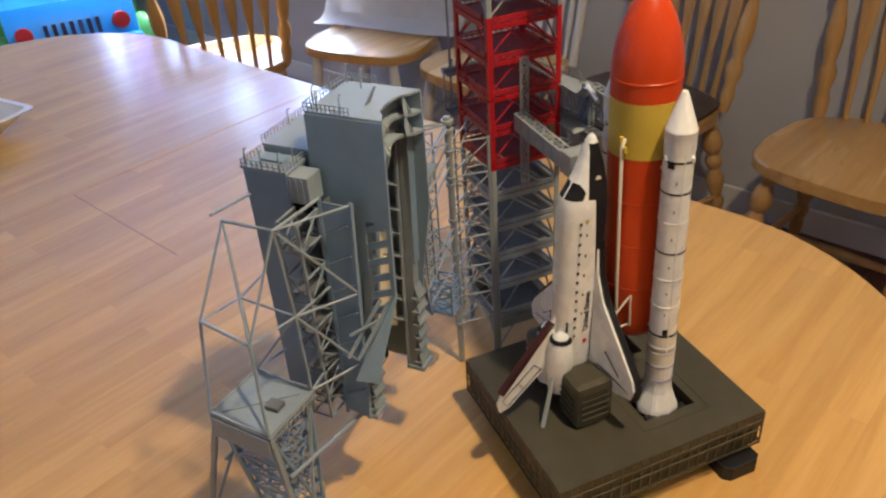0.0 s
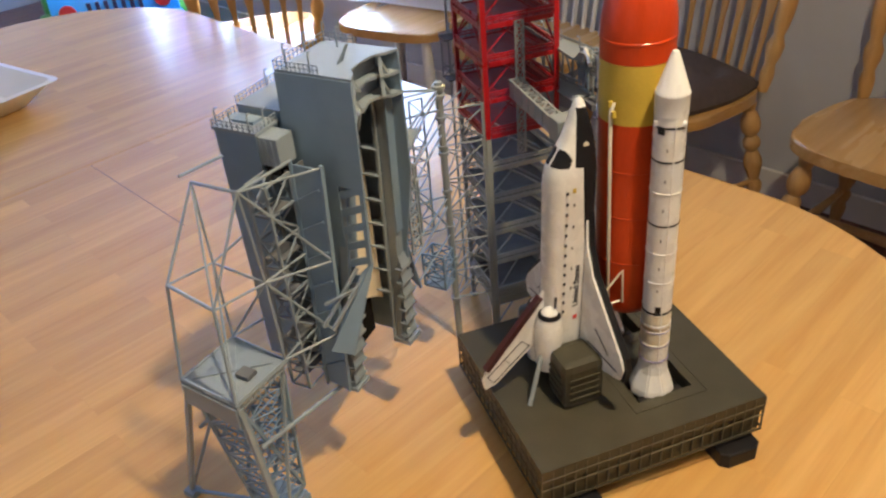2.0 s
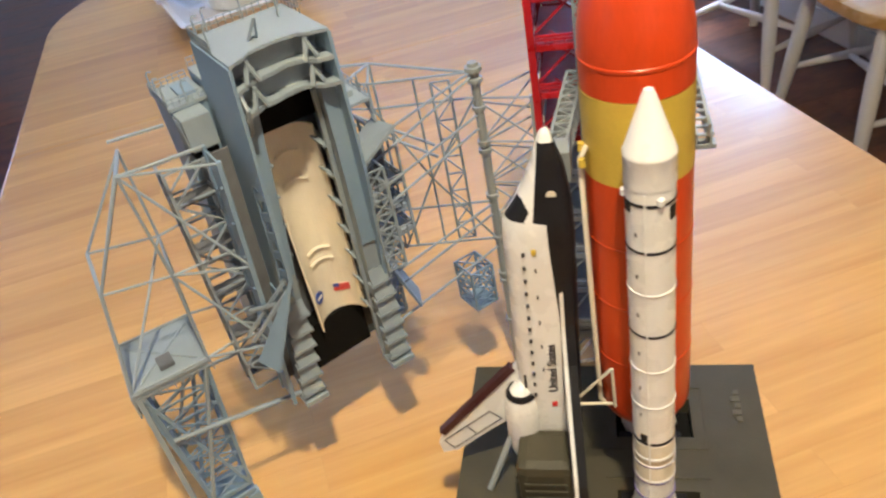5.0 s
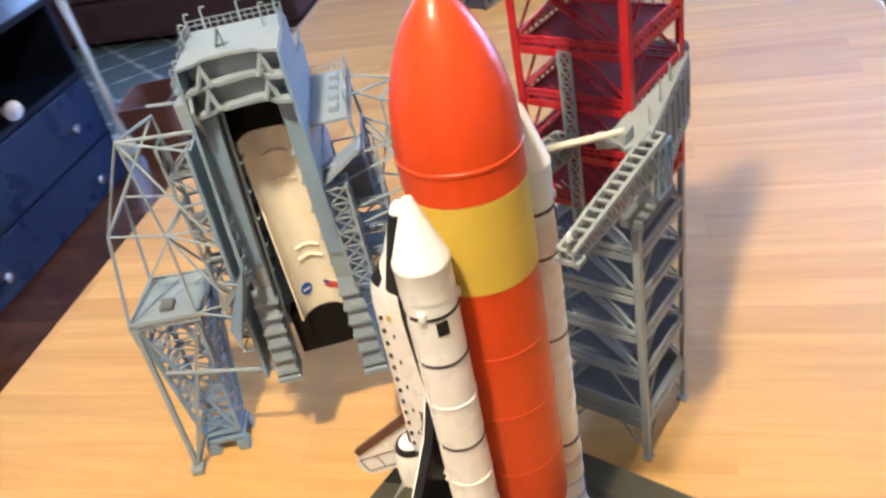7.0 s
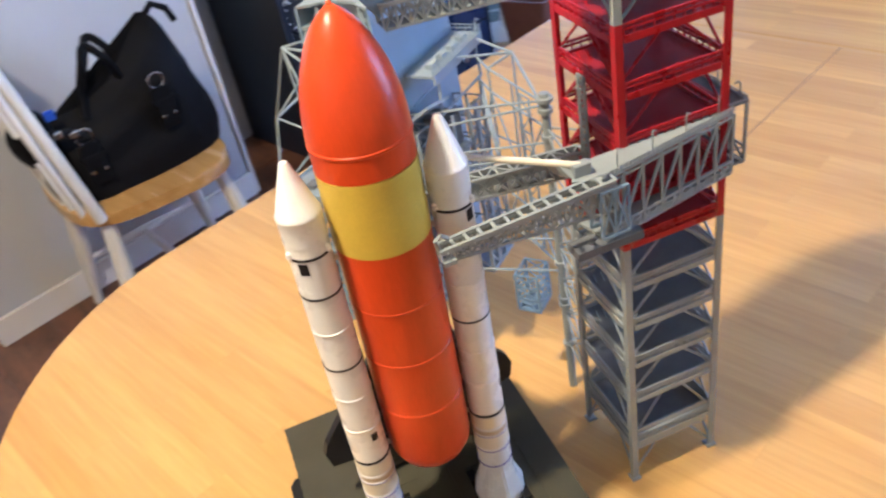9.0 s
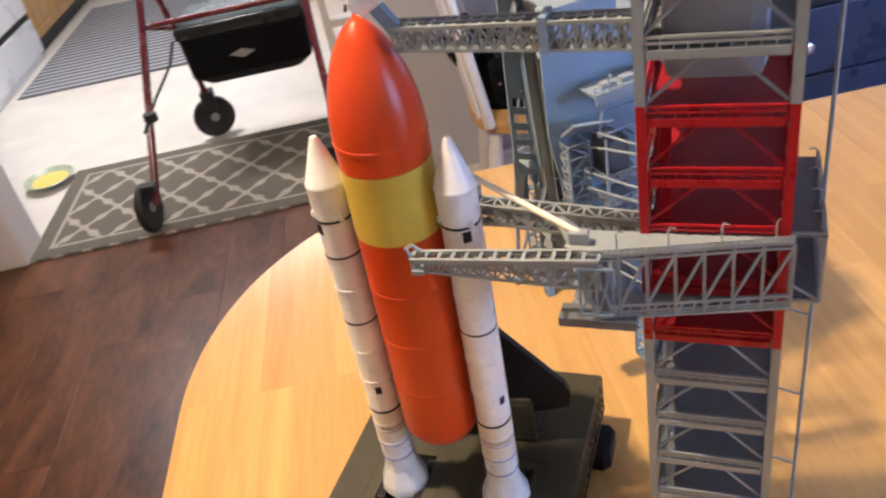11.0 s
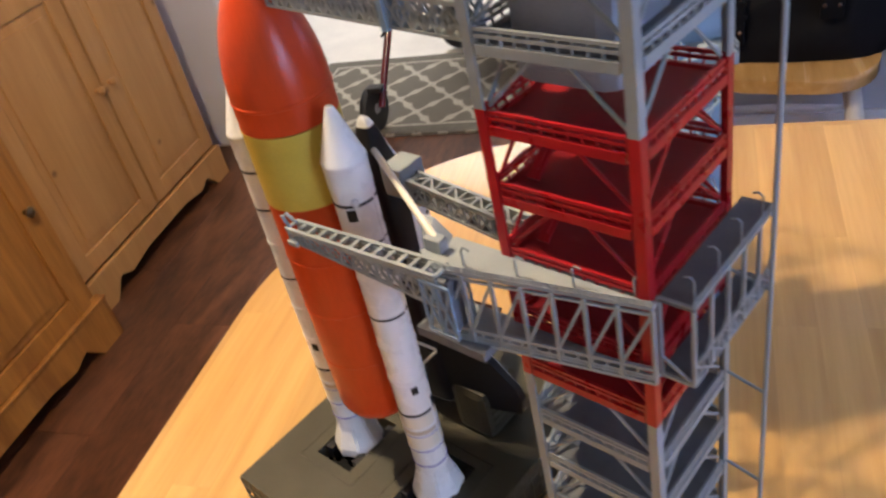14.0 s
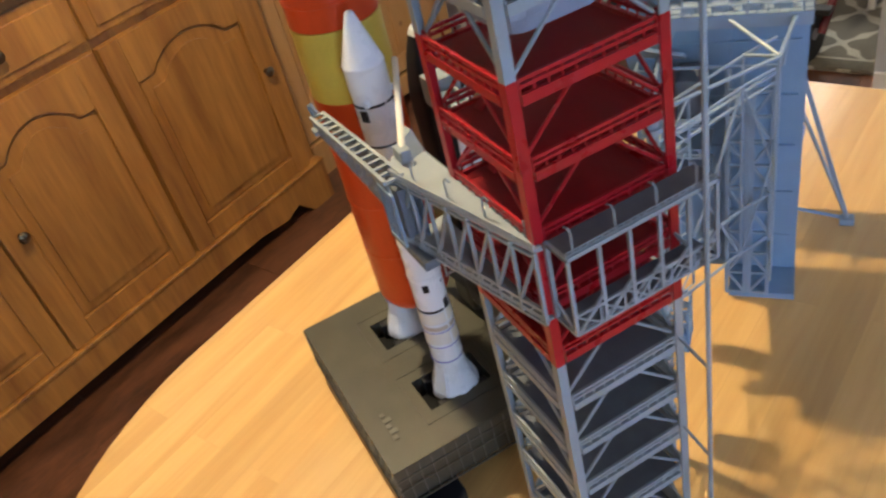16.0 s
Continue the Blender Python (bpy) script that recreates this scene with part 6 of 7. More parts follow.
# bracing between the changeout room and the hinge column
G = (0.0555, -0.0685, 0.330)
for z0, z1, v in ((0.322, 0.306, 0.012), (0.318, 0.290, 0.016), (0.284, 0.262, 0.010), (0.272, 0.250, 0.016), (0.196, 0.186, 0.010), (0.186, 0.176, 0.016), (0.150, 0.132, 0.004)):
    bar(rss, "hinge_strut", (0.003, 0.0, z0), (U0 - 0.001, v, z1), 0.0023, "ashgrey", seg=6)
for z in (0.322, 0.300, 0.200, 0.160):
    bar(rss, "hinge_strut", (0.003, 0.0, z), (0.0700, -0.0470, z + 0.002), 0.0022, "ashgrey", seg=6)
    bar(rss, "hinge_strut", (0.0700, -0.0470, z + 0.002), (UR, -0.066, z + 0.004), 0.0022, "ashgrey", seg=6)
for a, c in (((0.070, -0.047, 0.160), (0.070, -0.047, 0.324)), ((0.040, -0.027, 0.160), (0.040, -0.027, 0.322)), ((0.003, 0.0, 0.160), (0.040, -0.027, 0.230)), ((0.040, -0.027, 0.230), (0.070, -0.047, 0.160)), ((0.003, 0.0, 0.300), (0.040, -0.027, 0.230)),
             ((0.040, -0.027, 0.230), (0.070, -0.047, 0.302)), ((0.070, -0.047, 0.302), (UR, -0.066, 0.230)), ((0.070, -0.047, 0.160), (UR, -0.066, 0.230))):
    bar(rss, "hinge_strut", a, c, 0.0019, "ashgrey", seg=6)
girder(rss, (0.018, -0.010, 0.165), (0.018, -0.010, 0.318), (0.75, -0.5, 0), 0.016, 9, 0.0016, "ashgrey")
for q in ((0.004, 0.0, 0.322), (UR + 0.004, VR + 0.010, RD), (0.070, -0.047, 0.324), (UR + 0.004, VB, RD)):
    bar(rss, "gable_strut", G, q, 0.0026, "ashgrey", seg=6)
for q, c in (((0.0555, -0.0685, 0.150), G), ((UR, -0.066, 0.250), (0.0555, -0.0685, 0.236)), ((UR, -0.066, 0.160), (0.0555, -0.0685, 0.160))):
    bar(rss, "gable_strut", q, c, 0.0022, "ashgrey", seg=6)
# stacked lattice cages on the hinge side, under a slanted landing plate
rplate("landing_plate", [(0.0900, -0.008, 0.316), (0.0900, 0.030, 0.324), (0.1215, 0.026, 0.300), (0.1215, -0.006, 0.298)], 0.0024, "ashgrey", "pale grey slanted landing plate")
for v in (0.008, 0.028):
    girder(rss, (0.1060, v, 0.206), (0.1060, v, 0.296), (1, 0, 0), 0.0155, 7, 0.0017, "ashgrey", both=True)
girder(rss, (0.1060, 0.008, 0.206), (0.1060, 0.008, 0.296), (0, 1, 0), 0.020, 7, 0.0020, "ashgrey")
for z in (0.216, 0.238, 0.262):
    part("cage_floor", box(0.0820, 0.1200, -0.024, 0.006, z, z + 0.0016), "ashgrey", rss)
    part("cage_kerb", railing((0.0820, -0.024, z), (0.0820, 0.006, z), 0.008, 5, 0.0012), "ashgrey", rss)
    part("cage_kerb", railing((0.0820, 0.006, z), (0.1200, 0.006, z), 0.008, 6, 0.0012), "ashgrey", rss)
part("cage_tank", box(0.0900, 0.1180, -0.022, -0.002, 0.266, 0.296, 0.002), "deckgrey", rss, "dark grey machine block")
for u, v in ((0.0820, -0.024), (0.0820, 0.006)):
    bar(rss, "cage_post", (u, v, 0.200), (u, v, 0.306), 0.0020, "ashgrey")
# small openwork basket beside the hinge
for v in (-0.014, 0.012):
    girder(rss, (0.020, v, 0.104), (0.020, v, 0.146), (1, 0, 0), 0.022, 3, 0.0017, "bluegrey", both=True)
for u in (0.020, 0.042):
    girder(rss, (u, -0.014, 0.104), (u, -0.014, 0.146), (0, 1, 0), 0.026, 3, 0.0020, "bluegrey", both=True)
part("basket_floor", box(0.020, 0.042, -0.014, 0.012, 0.103, 0.105), "bluegrey", rss)

# ---- dining chairs ----


def turned(p, q, radii, seg=14):
    """A turned wooden member between two points with radii at even steps."""
    p, q = Vector(p), Vector(q)
    d = q - p
    m = Matrix.Translation(p) @ d.to_track_quat("Z", "Y").to_matrix().to_4x4()
    n = len(radii) - 1
    prof = [(0.0, 0.0)] + [(r, d.length * i / n) for i, r in enumerate(radii)] + [(0.0, d.length)]
    return lathe(prof, seg, matrix=m)


def chair(label, at, timber, seat_timber, spindles, group, fancy=True):
    c = thing("dining_chair", label, "chair", group, at=ROOM @ at)
    outline = []
    for i in range(40):
        a = 2 * math.pi * i / 40
        x, y = math.cos(a), math.sin(a)
        e = 0.62
        px, py = math.copysign(abs(x) ** e, x), math.copysign(abs(y) ** e, y)
        outline.append((px * (0.235 + 0.022 * py), py * 0.215))
    seat = prism(outline, 0.418, 0.450, bevel=0.010)
    part("seat", seat, seat_timber, c, smooth=True)
    leg_r = [0.012, 0.013, 0.014, 0.016, 0.018, 0.020, 0.020, 0.015, 0.021, 0.023, 0.015, 0.019, 0.023, 0.027, 0.027, 0.022, 0.015, 0.025, 0.025, 0.015, 0.026, 0.029, 0.028, 0.023, 0.016, 0.021, 0.021, 0.015] if fancy else [0.013, 0.016, 0.019, 0.021, 0.022, 0.021, 0.019, 0.016]
    ends = {}
    for sx in (-1, 1):
        for sy in (-1, 1):
            foot, head = Vector((sx * 0.215, sy * 0.205, 0.0)), Vector((sx * 0.165, sy * 0.150, 0.425))
            ends[sx, sy] = (foot, head)
            part("leg", turned(foot, head, leg_r), timber, c, smooth=True)
    st = [0.008, 0.011, 0.014, 0.011, 0.008]
    for sx in (-1, 1):
        a, b = ends[sx, -1], ends[sx, 1]
        part("stretcher", turned(a[0].lerp(a[1], 0.36), b[0].lerp(b[1], 0.36), st, 10), timber, c, smooth=True)
    mids = [ends[sx, -1][0].lerp(ends[sx, -1][1], 0.36).lerp(ends[sx, 1][0].lerp(ends[sx, 1][1], 0.36), 0.5) for sx in (-1, 1)]
    part("stretcher", turned(mids[0], mids[1], st, 10), timber, c, smooth=True)
    crest = []
    for k in range(9):
        x = -0.24 + 0.06 * k
        crest.append(Vector((x, -0.250 - 0.035 * (1 - (x / 0.24) ** 2), 1.0 + 0.022 * (1 - (x / 0.24) ** 2))))
    part("crest_rail", loft([[p + Vector((0, dy, dz)) for dy, dz in ((-0.011, -0.040), (0.011, -0.040), (0.011, 0.030), (0.0, 0.040), (-0.011, 0.030))] for p in crest]), timber, c)
    post_r = [0.014, 0.018, 0.020, 0.014, 0.022, 0.024, 0.014, 0.020, 0.023, 0.024, 0.022, 0.018, 0.014, 0.022, 0.022, 0.014, 0.018, 0.020, 0.020, 0.018, 0.015, 0.013] if fancy else [0.015, 0.015, 0.014, 0.013]
    for sx in (-1, 1):
        part("back_post", turned((sx * 0.195, -0.165, 0.44), (sx * 0.225, -0.245, 0.985), post_r), timber, c, smooth=True)
    for k in range(spindles):
        f = (k + 1) / (spindles + 1) * 2 - 1
        p, q = Vector((f * 0.185, -0.178 - 0.022 * (1 - f * f), 0.44)), Vector((f * 0.215, -0.245 - 0.036 * (1 - f * f), 0.975))
        if fancy:
            secs = []
            for i, (w, t) in enumerate(((0.014, 0.012), (0.014, 0.012), (0.017, 0.012), (0.034, 0.010), (0.042, 0.009), (0.036, 0.009), (0.026, 0.009), (0.020, 0.010))):
                o = p.lerp(q, i / 7)
                secs.append([o + Vector((dx * w / 2, dy * t / 2, 0)) for dx, dy in ((-1, -0.5), (-0.5, -1), (0.5, -1), (1, -0.5), (1, 0.5), (0.5, 1), (-0.5, 1), (-1, 0.5))])
            part("spindle", loft(secs), timber, c, smooth=True)
        else:
            part("spindle", turned(p, q, [0.008, 0.010, 0.010, 0.007], 10), timber, c, smooth=True)
    return c


def chair_at(s, n, yaw):
    return pose(s, n, FLOOR, 0, 0, yaw)


chair("golden oak dining chair with arrow-shaped back slats", chair_at(0.13, -1.42, -4), "oak", "seat_oak", 6, "oak dining chairs")
cushioned = chair("golden oak dining chair beside the window wall", chair_at(0.78, -1.40, -16), "oak", "seat_oak", 6, "oak dining chairs")
chair("golden oak chair turned away from the table, seat in sunlight", chair_at(2.225, -0.975, -116), "oak", "seat_oak", 6, "oak dining chairs")
chair("golden oak chair at the far end of the table", chair_at(2.50, 0.42, 92), "oak", "seat_oak", 6, "oak dining chairs")
chair("white painted chair with a natural wood seat by the wall", chair_at(1.33, -1.45, -8), "whitepaint", "seat_oak", 7, "white dining chairs", False)
draped = chair("white painted chair with a natural seat, cloth over its back", chair_at(1.905, -1.44, 13), "whitepaint", "seat_oak", 7, "white dining chairs", False)
bag_chair = chair("white painted chair with a natural seat, holding a handbag", chair_at(0.415, 1.63, -95), "whitepaint", "seat_oak", 7, "white dining chairs", False)

# tufted cushion
pad = bmesh.new()
secs = []
grid = 22
for j in range(grid + 1):
    row = []
    for i in range(grid + 1):
        x, y = -1 + 2 * i / grid, -1 + 2 * j / grid
        px, py = x * math.sqrt(1 - 0.28 * y * y), y * math.sqrt(1 - 0.28 * x * x)
        edge_k = max(abs(x), abs(y))
        h = 0.038 * (1 - edge_k ** 5)
        for tx, ty in ((0, 0), (-0.45, 0.4), (0.45, 0.4), (-0.45, -0.4), (0.45, -0.4)):
            h -= 0.029 * math.exp(-((x - tx) ** 2 + (y - ty) ** 2) / 0.018)
        row.append(pad.verts.new((px * 0.215, py * 0.200, max(h, 0.001))))
    secs.append(row)
for j in range(grid):
    for i in range(grid):
        pad.faces.new((secs[j][i], secs[j][i + 1], secs[j + 1][i + 1], secs[j + 1][i]))
rim = [secs[0][i] for i in range(grid)] + [secs[j][grid] for j in range(grid)] + [secs[grid][i] for i in range(grid, 0, -1)] + [secs[j][0] for j in range(grid, 0, -1)]
low = [pad.verts.new((v.co.x * 0.98, v.co.y * 0.98, -0.012)) for v in rim]
for i in range(len(rim)):
    pad.faces.new((rim[i], low[i], low[(i + 1) % len(rim)], rim[(i + 1) % len(rim)]))
pad.faces.new(low)
cushion = part("chair_cushion", pad, "cushion", None, smooth=True)
tagged(cushion, "dark brown tufted cloth cushion on an oak chair", "cushion")
cushion.matrix_world = ROOM @ pose(0.775, -1.385, FLOOR + 0.4635, 0, 0, -16)

# white cloth hung over the chair's back
cl = bmesh.new()
FALL = [(-0.345, 0.60), (-0.340, 0.80), (-0.320, 0.98), (-0.305, 1.058), (-0.270, 1.064), (-0.225, 1.04), (-0.200, 0.90), (-0.175, 0.74), (-0.150, 0.60), (-0.138, 0.53), (-0.122, 0.480), (-0.085, 0.459), (-0.035, 0.456)]
rows_ = []
for j, (y, z) in enumerate(FALL):
    row = []
    for i in range(31):
        u = -1 + 2 * i / 30
        fold = 0.013 * math.sin(9 * u + 0.3 * j) if 5 < j < 10 else 0.004 * math.sin(7 * u)
        row.append(cl.verts.new((u * 0.315, y + fold, z + 0.003 + (0.003 + 0.003 * math.sin(5 * u) if j > 9 else 0.0))))
    rows_.append(row)
for j in range(len(FALL) - 1):
    for i in range(30):
        cl.faces.new((rows_[j][i], rows_[j][i + 1], rows_[j + 1][i + 1], rows_[j + 1][i]))
bmesh.ops.solidify(cl, geom=cl.faces[:], thickness=0.003)
drape = part("draped_cloth", cl, "cloth", None, smooth=True)
tagged(drape, "white cotton cloth hung over a chair back", "cloth")
drape.matrix_world = ROOM @ chair_at(1.905, -1.44, 13)

# ---- handbag ----
bag = thing("handbag", "black leather handbag with buckled straps, slumped on a chair", "handbag", at=ROOM @ pose(0.425, 1.58, FLOOR + 0.451, 0, 0, -6))
TOP = [(-1.0, 0.185), (-0.75, 0.205), (-0.45, 0.205), (-0.15, 0.225), (0.15, 0.265), (0.45, 0.325), (0.68, 0.362), (0.82, 0.345), (0.92, 0.270), (1.0, 0.205)]


def bag_top(x):
    for (x0, z0), (x1, z1) in zip(TOP, TOP[1:]):
        if x <= x1:
            return z0 + (z1 - z0) * (x - x0) / (x1 - x0)
    return TOP[-1][1]


secs = []
for k in range(15):
    f = k / 14
    ring = []
    for i in range(48):
        a = 2 * math.pi * i / 48
        x, y = math.cos(a), math.sin(a)
        px, py = math.copysign(abs(x) ** 0.45, x), math.copysign(abs(y) ** 0.55, y)
        w = 0.215 + 0.020 * math.sin(math.pi * min(1, f * 1.2)) - 0.012 * f
        d = 0.088 * (1 - 0.80 * f ** 1.7) * (0.6 + 0.4 * (1 - abs(px) ** 4))
        q = Vector((px * w, py * d, f * bag_top(px)))
        q += Vector((0.5, 1.0, 0.4)) * 0.020 * noise.noise(q * 13) * min(1, f * 4) + Vector((0, 1, 0)) * 0.007 * noise.noise(q * 38)
        if f == 0:
            q.z = 0.0
        ring.append(q)
    secs.append(ring)
part("body", loft(secs), "leather", bag, smooth=True)
for x, z in ((-0.120, 0.030), (0.085, 0.085)):
    part("strap", box(x - 0.024, x + 0.024, -0.100, -0.086, z + 0.02, z + 0.125, 0.004), "leather", bag, "black buckled strap")
    part("strap_keeper", box(x - 0.030, x + 0.030, -0.1015, -0.088, z + 0.082, z + 0.096, 0.003), "leather", bag)
    buckle = tube([(x + 0.019 * math.cos(a), -0.094, z + 0.140 + 0.019 * math.sin(a)) for a in [2 * math.pi * i / 16 for i in range(16)]], 0.0026, 6, closed=True)
    part("buckle_ring", buckle, "chrome", bag, "bright metal ring", smooth=True)
    for dx in (-0.015, 0.015):
        stud = lathe([(0.0, 0.0), (0.0055, 0.0), (0.0045, 0.0025), (0.0, 0.0035)], 12, matrix=Matrix.Translation((x + dx, -0.100, z + 0.052)) @ Matrix.Rotation(radians(90), 4, "X"))
        part("rivet", stud, "chrome", bag, "bright metal stud", smooth=True)
part("shoulder_belt", tube([(-0.225, -0.050, 0.175), (-0.190, -0.085, 0.205), (-0.150, -0.096, 0.196), (-0.120, -0.096, 0.172)], 0.011, 8), "leather", bag, "folded black shoulder belt", smooth=True)
for x, z in ((-0.172, 0.203), (-0.140, 0.190)):
    part("belt_clasp", box(x - 0.010, x + 0.010, -0.112, -0.100, z - 0.007, z + 0.007, 0.002), "chrome", bag, "bright metal clasp")
for y, lean in ((-0.035, 0.0), (0.03, 0.03)):
    pts = [(-0.085 + lean + 0.115 * k / 14, y + 0.012 * math.sin(k), 0.185 + 0.125 * math.sin(math.pi * k / 14) + 0.055 * k / 14) for k in range(15)]
    part("handle", tube(pts, 0.010, 8), "leather", bag, smooth=True)
part("corner_tab", tube([(0.135, -0.010, 0.345), (0.165, -0.016, 0.372), (0.195, -0.020, 0.352), (0.205, -0.022, 0.318)], 0.009, 8), "leather", bag, smooth=True)
pouch = []
for k in range(7):
    f = k / 6
    r = 0.052 * math.sin(math.pi * (0.14 + 0.74 * f)) ** 0.6
    pouch.append([Vector((-0.215 + r * math.cos(a), 0.9 * r * math.sin(a) - 0.03, 0.13 + 0.125 * f + 0.012 * noise.noise(Vector((a, f * 3, 1))))) for a in [2 * math.pi * i / 16 for i in range(16)]])
part("side_pouch", loft(pouch), "leather", bag, "slumped black side pouch", smooth=True)
part("zip_tag", box(-0.175, -0.150, -0.070, -0.064, 0.225, 0.250, 0.003), "blue_ink", bag, "small blue tag")

# ---- tray and jug on the table ----
tray = thing("serving_tray", "white plastic tray with sloping sides", "tray", at=Matrix.Translation((1.300, 0.845, 0)) @ Matrix.Rotation(radians(36.5), 4, "Z"))
bm = bmesh.new()


def ring_at(hx, hy, z, r):
    pts = []
    for cx, cy, a0 in ((1, 1, 0), (-1, 1, 90), (-1, -1, 180), (1, -1, 270)):
        for i in range(6):
            a = radians(a0 + 18 * i)
            pts.append(Vector((cx * (hx - r) + r * math.cos(a), cy * (hy - r) + r * math.sin(a), z)))
    return pts


loft([ring_at(0.110, 0.100, 0.0, 0.015), ring_at(0.118, 0.108, 0.004, 0.015), ring_at(0.166, 0.153, 0.050, 0.018), ring_at(0.163, 0.150, 0.050, 0.018), ring_at(0.114, 0.104, 0.0055, 0.015), ring_at(0.03, 0.03, 0.005, 0.015)], bm=bm)
part("tray_rim", loft([ring_at(0.164, 0.151, 0.0505, 0.018), ring_at(0.176, 0.163, 0.0500, 0.020), ring_at(0.177, 0.164, 0.0520, 0.020), ring_at(0.164, 0.151, 0.0525, 0.018), ring_at(0.164, 0.151, 0.0505, 0.018)], cap=False), "plastic", tray, smooth=True)
part("tray_shell", bm, "plastic", tray, smooth=True)
jug = thing("jug", "milky white plastic jug with a handle, in a tray", "jug", at=Matrix.Translation((1.335, 0.865, 0.0062)))
part("body", lathe([(0.0, 0.0), (0.062, 0.0), (0.068, 0.006), (0.066, 0.10), (0.058, 0.19), (0.050, 0.235), (0.054, 0.25), (0.050, 0.25), (0.046, 0.235), (0.052, 0.18), (0.06, 0.02), (0.0, 0.012)], 32), "jug", jug, smooth=True)
part("handle", tube([(0.045, -0.035, 0.215), (0.075, -0.062, 0.222), (0.092, -0.074, 0.195), (0.088, -0.070, 0.12), (0.070, -0.054, 0.06), (0.050, -0.040, 0.045)], 0.010, 10), "jug", jug, smooth=True)
part("printed_mark", box(-0.0685, -0.0665, -0.010, 0.006, 0.035, 0.055), "ink", jug)
note = bmesh.new()
pts = [[note.verts.new((0.10 * i / 6, 0.13 * j / 5, 0.012 * math.sin(i * 0.9) * (1 - j / 9) + 0.010 * j / 5)) for i in range(7)] for j in range(6)]
for j in range(5):
    for i in range(6):
        note.faces.new((pts[j][i], pts[j][i + 1], pts[j + 1][i + 1], pts[j + 1][i]))
bmesh.ops.solidify(note, geom=note.faces[:], thickness=0.0012)
napkin = part("paper_towel", note, "cloth", None, smooth=True)
tagged(napkin, "crumpled white paper towel over the tray's rim", "paper towel")
napkin.matrix_world = Matrix.Translation((1.225, 1.000, 0.0530)) @ Matrix.Rotation(radians(-50), 4, "Z")
napkin_two = part("paper_towel", napkin.data, "cloth", None)
tagged(napkin_two, "folded white paper towel lying in a tray", "paper towel")
napkin_two.matrix_world = Matrix.Translation((1.285, 0.740, 0.0075)) @ Matrix.Rotation(radians(70), 4, "Z")

# ---- hutch with arched doors and the pine cupboard beside it ----


def arch(n0, n1, z, rise, count=14, flip=1):
    """Cathedral arch line from n0 to n1 at height z."""
    pts = []
    for k in range(count + 1):
        f = k / count
        g = max(0.0, math.sin(math.pi * min(1, max(0, (f - 0.14) / 0.72)))) ** 0.75
        pts.append((n0 + (n1 - n0) * f, z + rise * g * flip))
    return pts


UPRIGHT = Matrix(((0, 0, 1, 0), (1, 0, 0, 0), (0, 1, 0, 0), (0, 0, 0, 1)))      # plate outline (n, z), thickness along s


def door(parent, front, n0, n1, z0, z1, timber, arched, knob_n, knob_material):
    """A frame-and-panel door whose face lies at s = front."""
    d = part("door", box(front - 0.018, front - 0.007, n0, n1, z0, z1), timber, parent)
    w = 0.058
    for a, c in ((n0, n0 + w), (n1 - w, n1)):
        part("stile", box(front - 0.0065, front + 0.004, a + 0.001, c - 0.001, z0 + 0.001, z1 - 0.001, 0.0025), timber, d)
    part("rail", box(front - 0.0065, front + 0.004, n0 + w, n1 - w, z0 + 0.001, z0 + w, 0.0025), timber, d)
    rise = 0.055 if arched else 0.0
    zt = z1 - w - rise
    part("rail", prism([(n1 - w, z1 - 0.001), (n0 + w, z1 - 0.001)] + arch(n0 + w, n1 - w, zt, rise), front - 0.0065, front + 0.0035, matrix=UPRIGHT), timber, d)
    a, c = n0 + w + 0.006, n1 - w - 0.006
    part("panel", prism([(c, z0 + w + 0.006), (a, z0 + w + 0.006)] + arch(a, c, zt - 0.008, rise), front - 0.0068, front - 0.003, matrix=UPRIGHT), timber, d)
    a, c = a + 0.024, c - 0.024
    part("raised_field", prism([(c, z0 + w + 0.030), (a, z0 + w + 0.030)] + arch(a, c, zt - 0.034, rise), front - 0.0032, front + 0.0025, matrix=UPRIGHT), timber, d)
    kz = z0 + 0.55 * (z1 - z0)
    part("knob", lathe([(0.0, 0.0), (0.007, 0.0), (0.006, 0.008), (0.013, 0.016), (0.014, 0.021), (0.008, 0.026), (0.0, 0.027)], 16, matrix=Matrix.Translation((front + 0.004, knob_n, kz)) @ Matrix.Rotation(radians(90), 4, "Y")), knob_material, d, "round door knob", smooth=True)
    return d


def apron_board(n0, n1, z0, z1, feet):
    """A base board whose lower edge sweeps up between its bracket feet."""
    pts = [(n1, z1), (n0, z1), (n0, z0), (n0 + feet, z0)]
    for k in range(81):
        f = k / 80
        n = n0 + feet + (n1 - n0 - 2 * feet) * f
        near = min(f, 1 - f) * (n1 - n0 - 2 * feet)
        rise = 0.034 * min(1, near / 0.05) + 0.020 * math.sin(math.pi * min(1, near / 0.11)) ** 2 + 0.016 * min(1, max(0, near - 0.11) / 0.10)
        pts.append((n, z0 + rise))
    pts += [(n1 - feet, z0), (n1, z0)]
    return pts


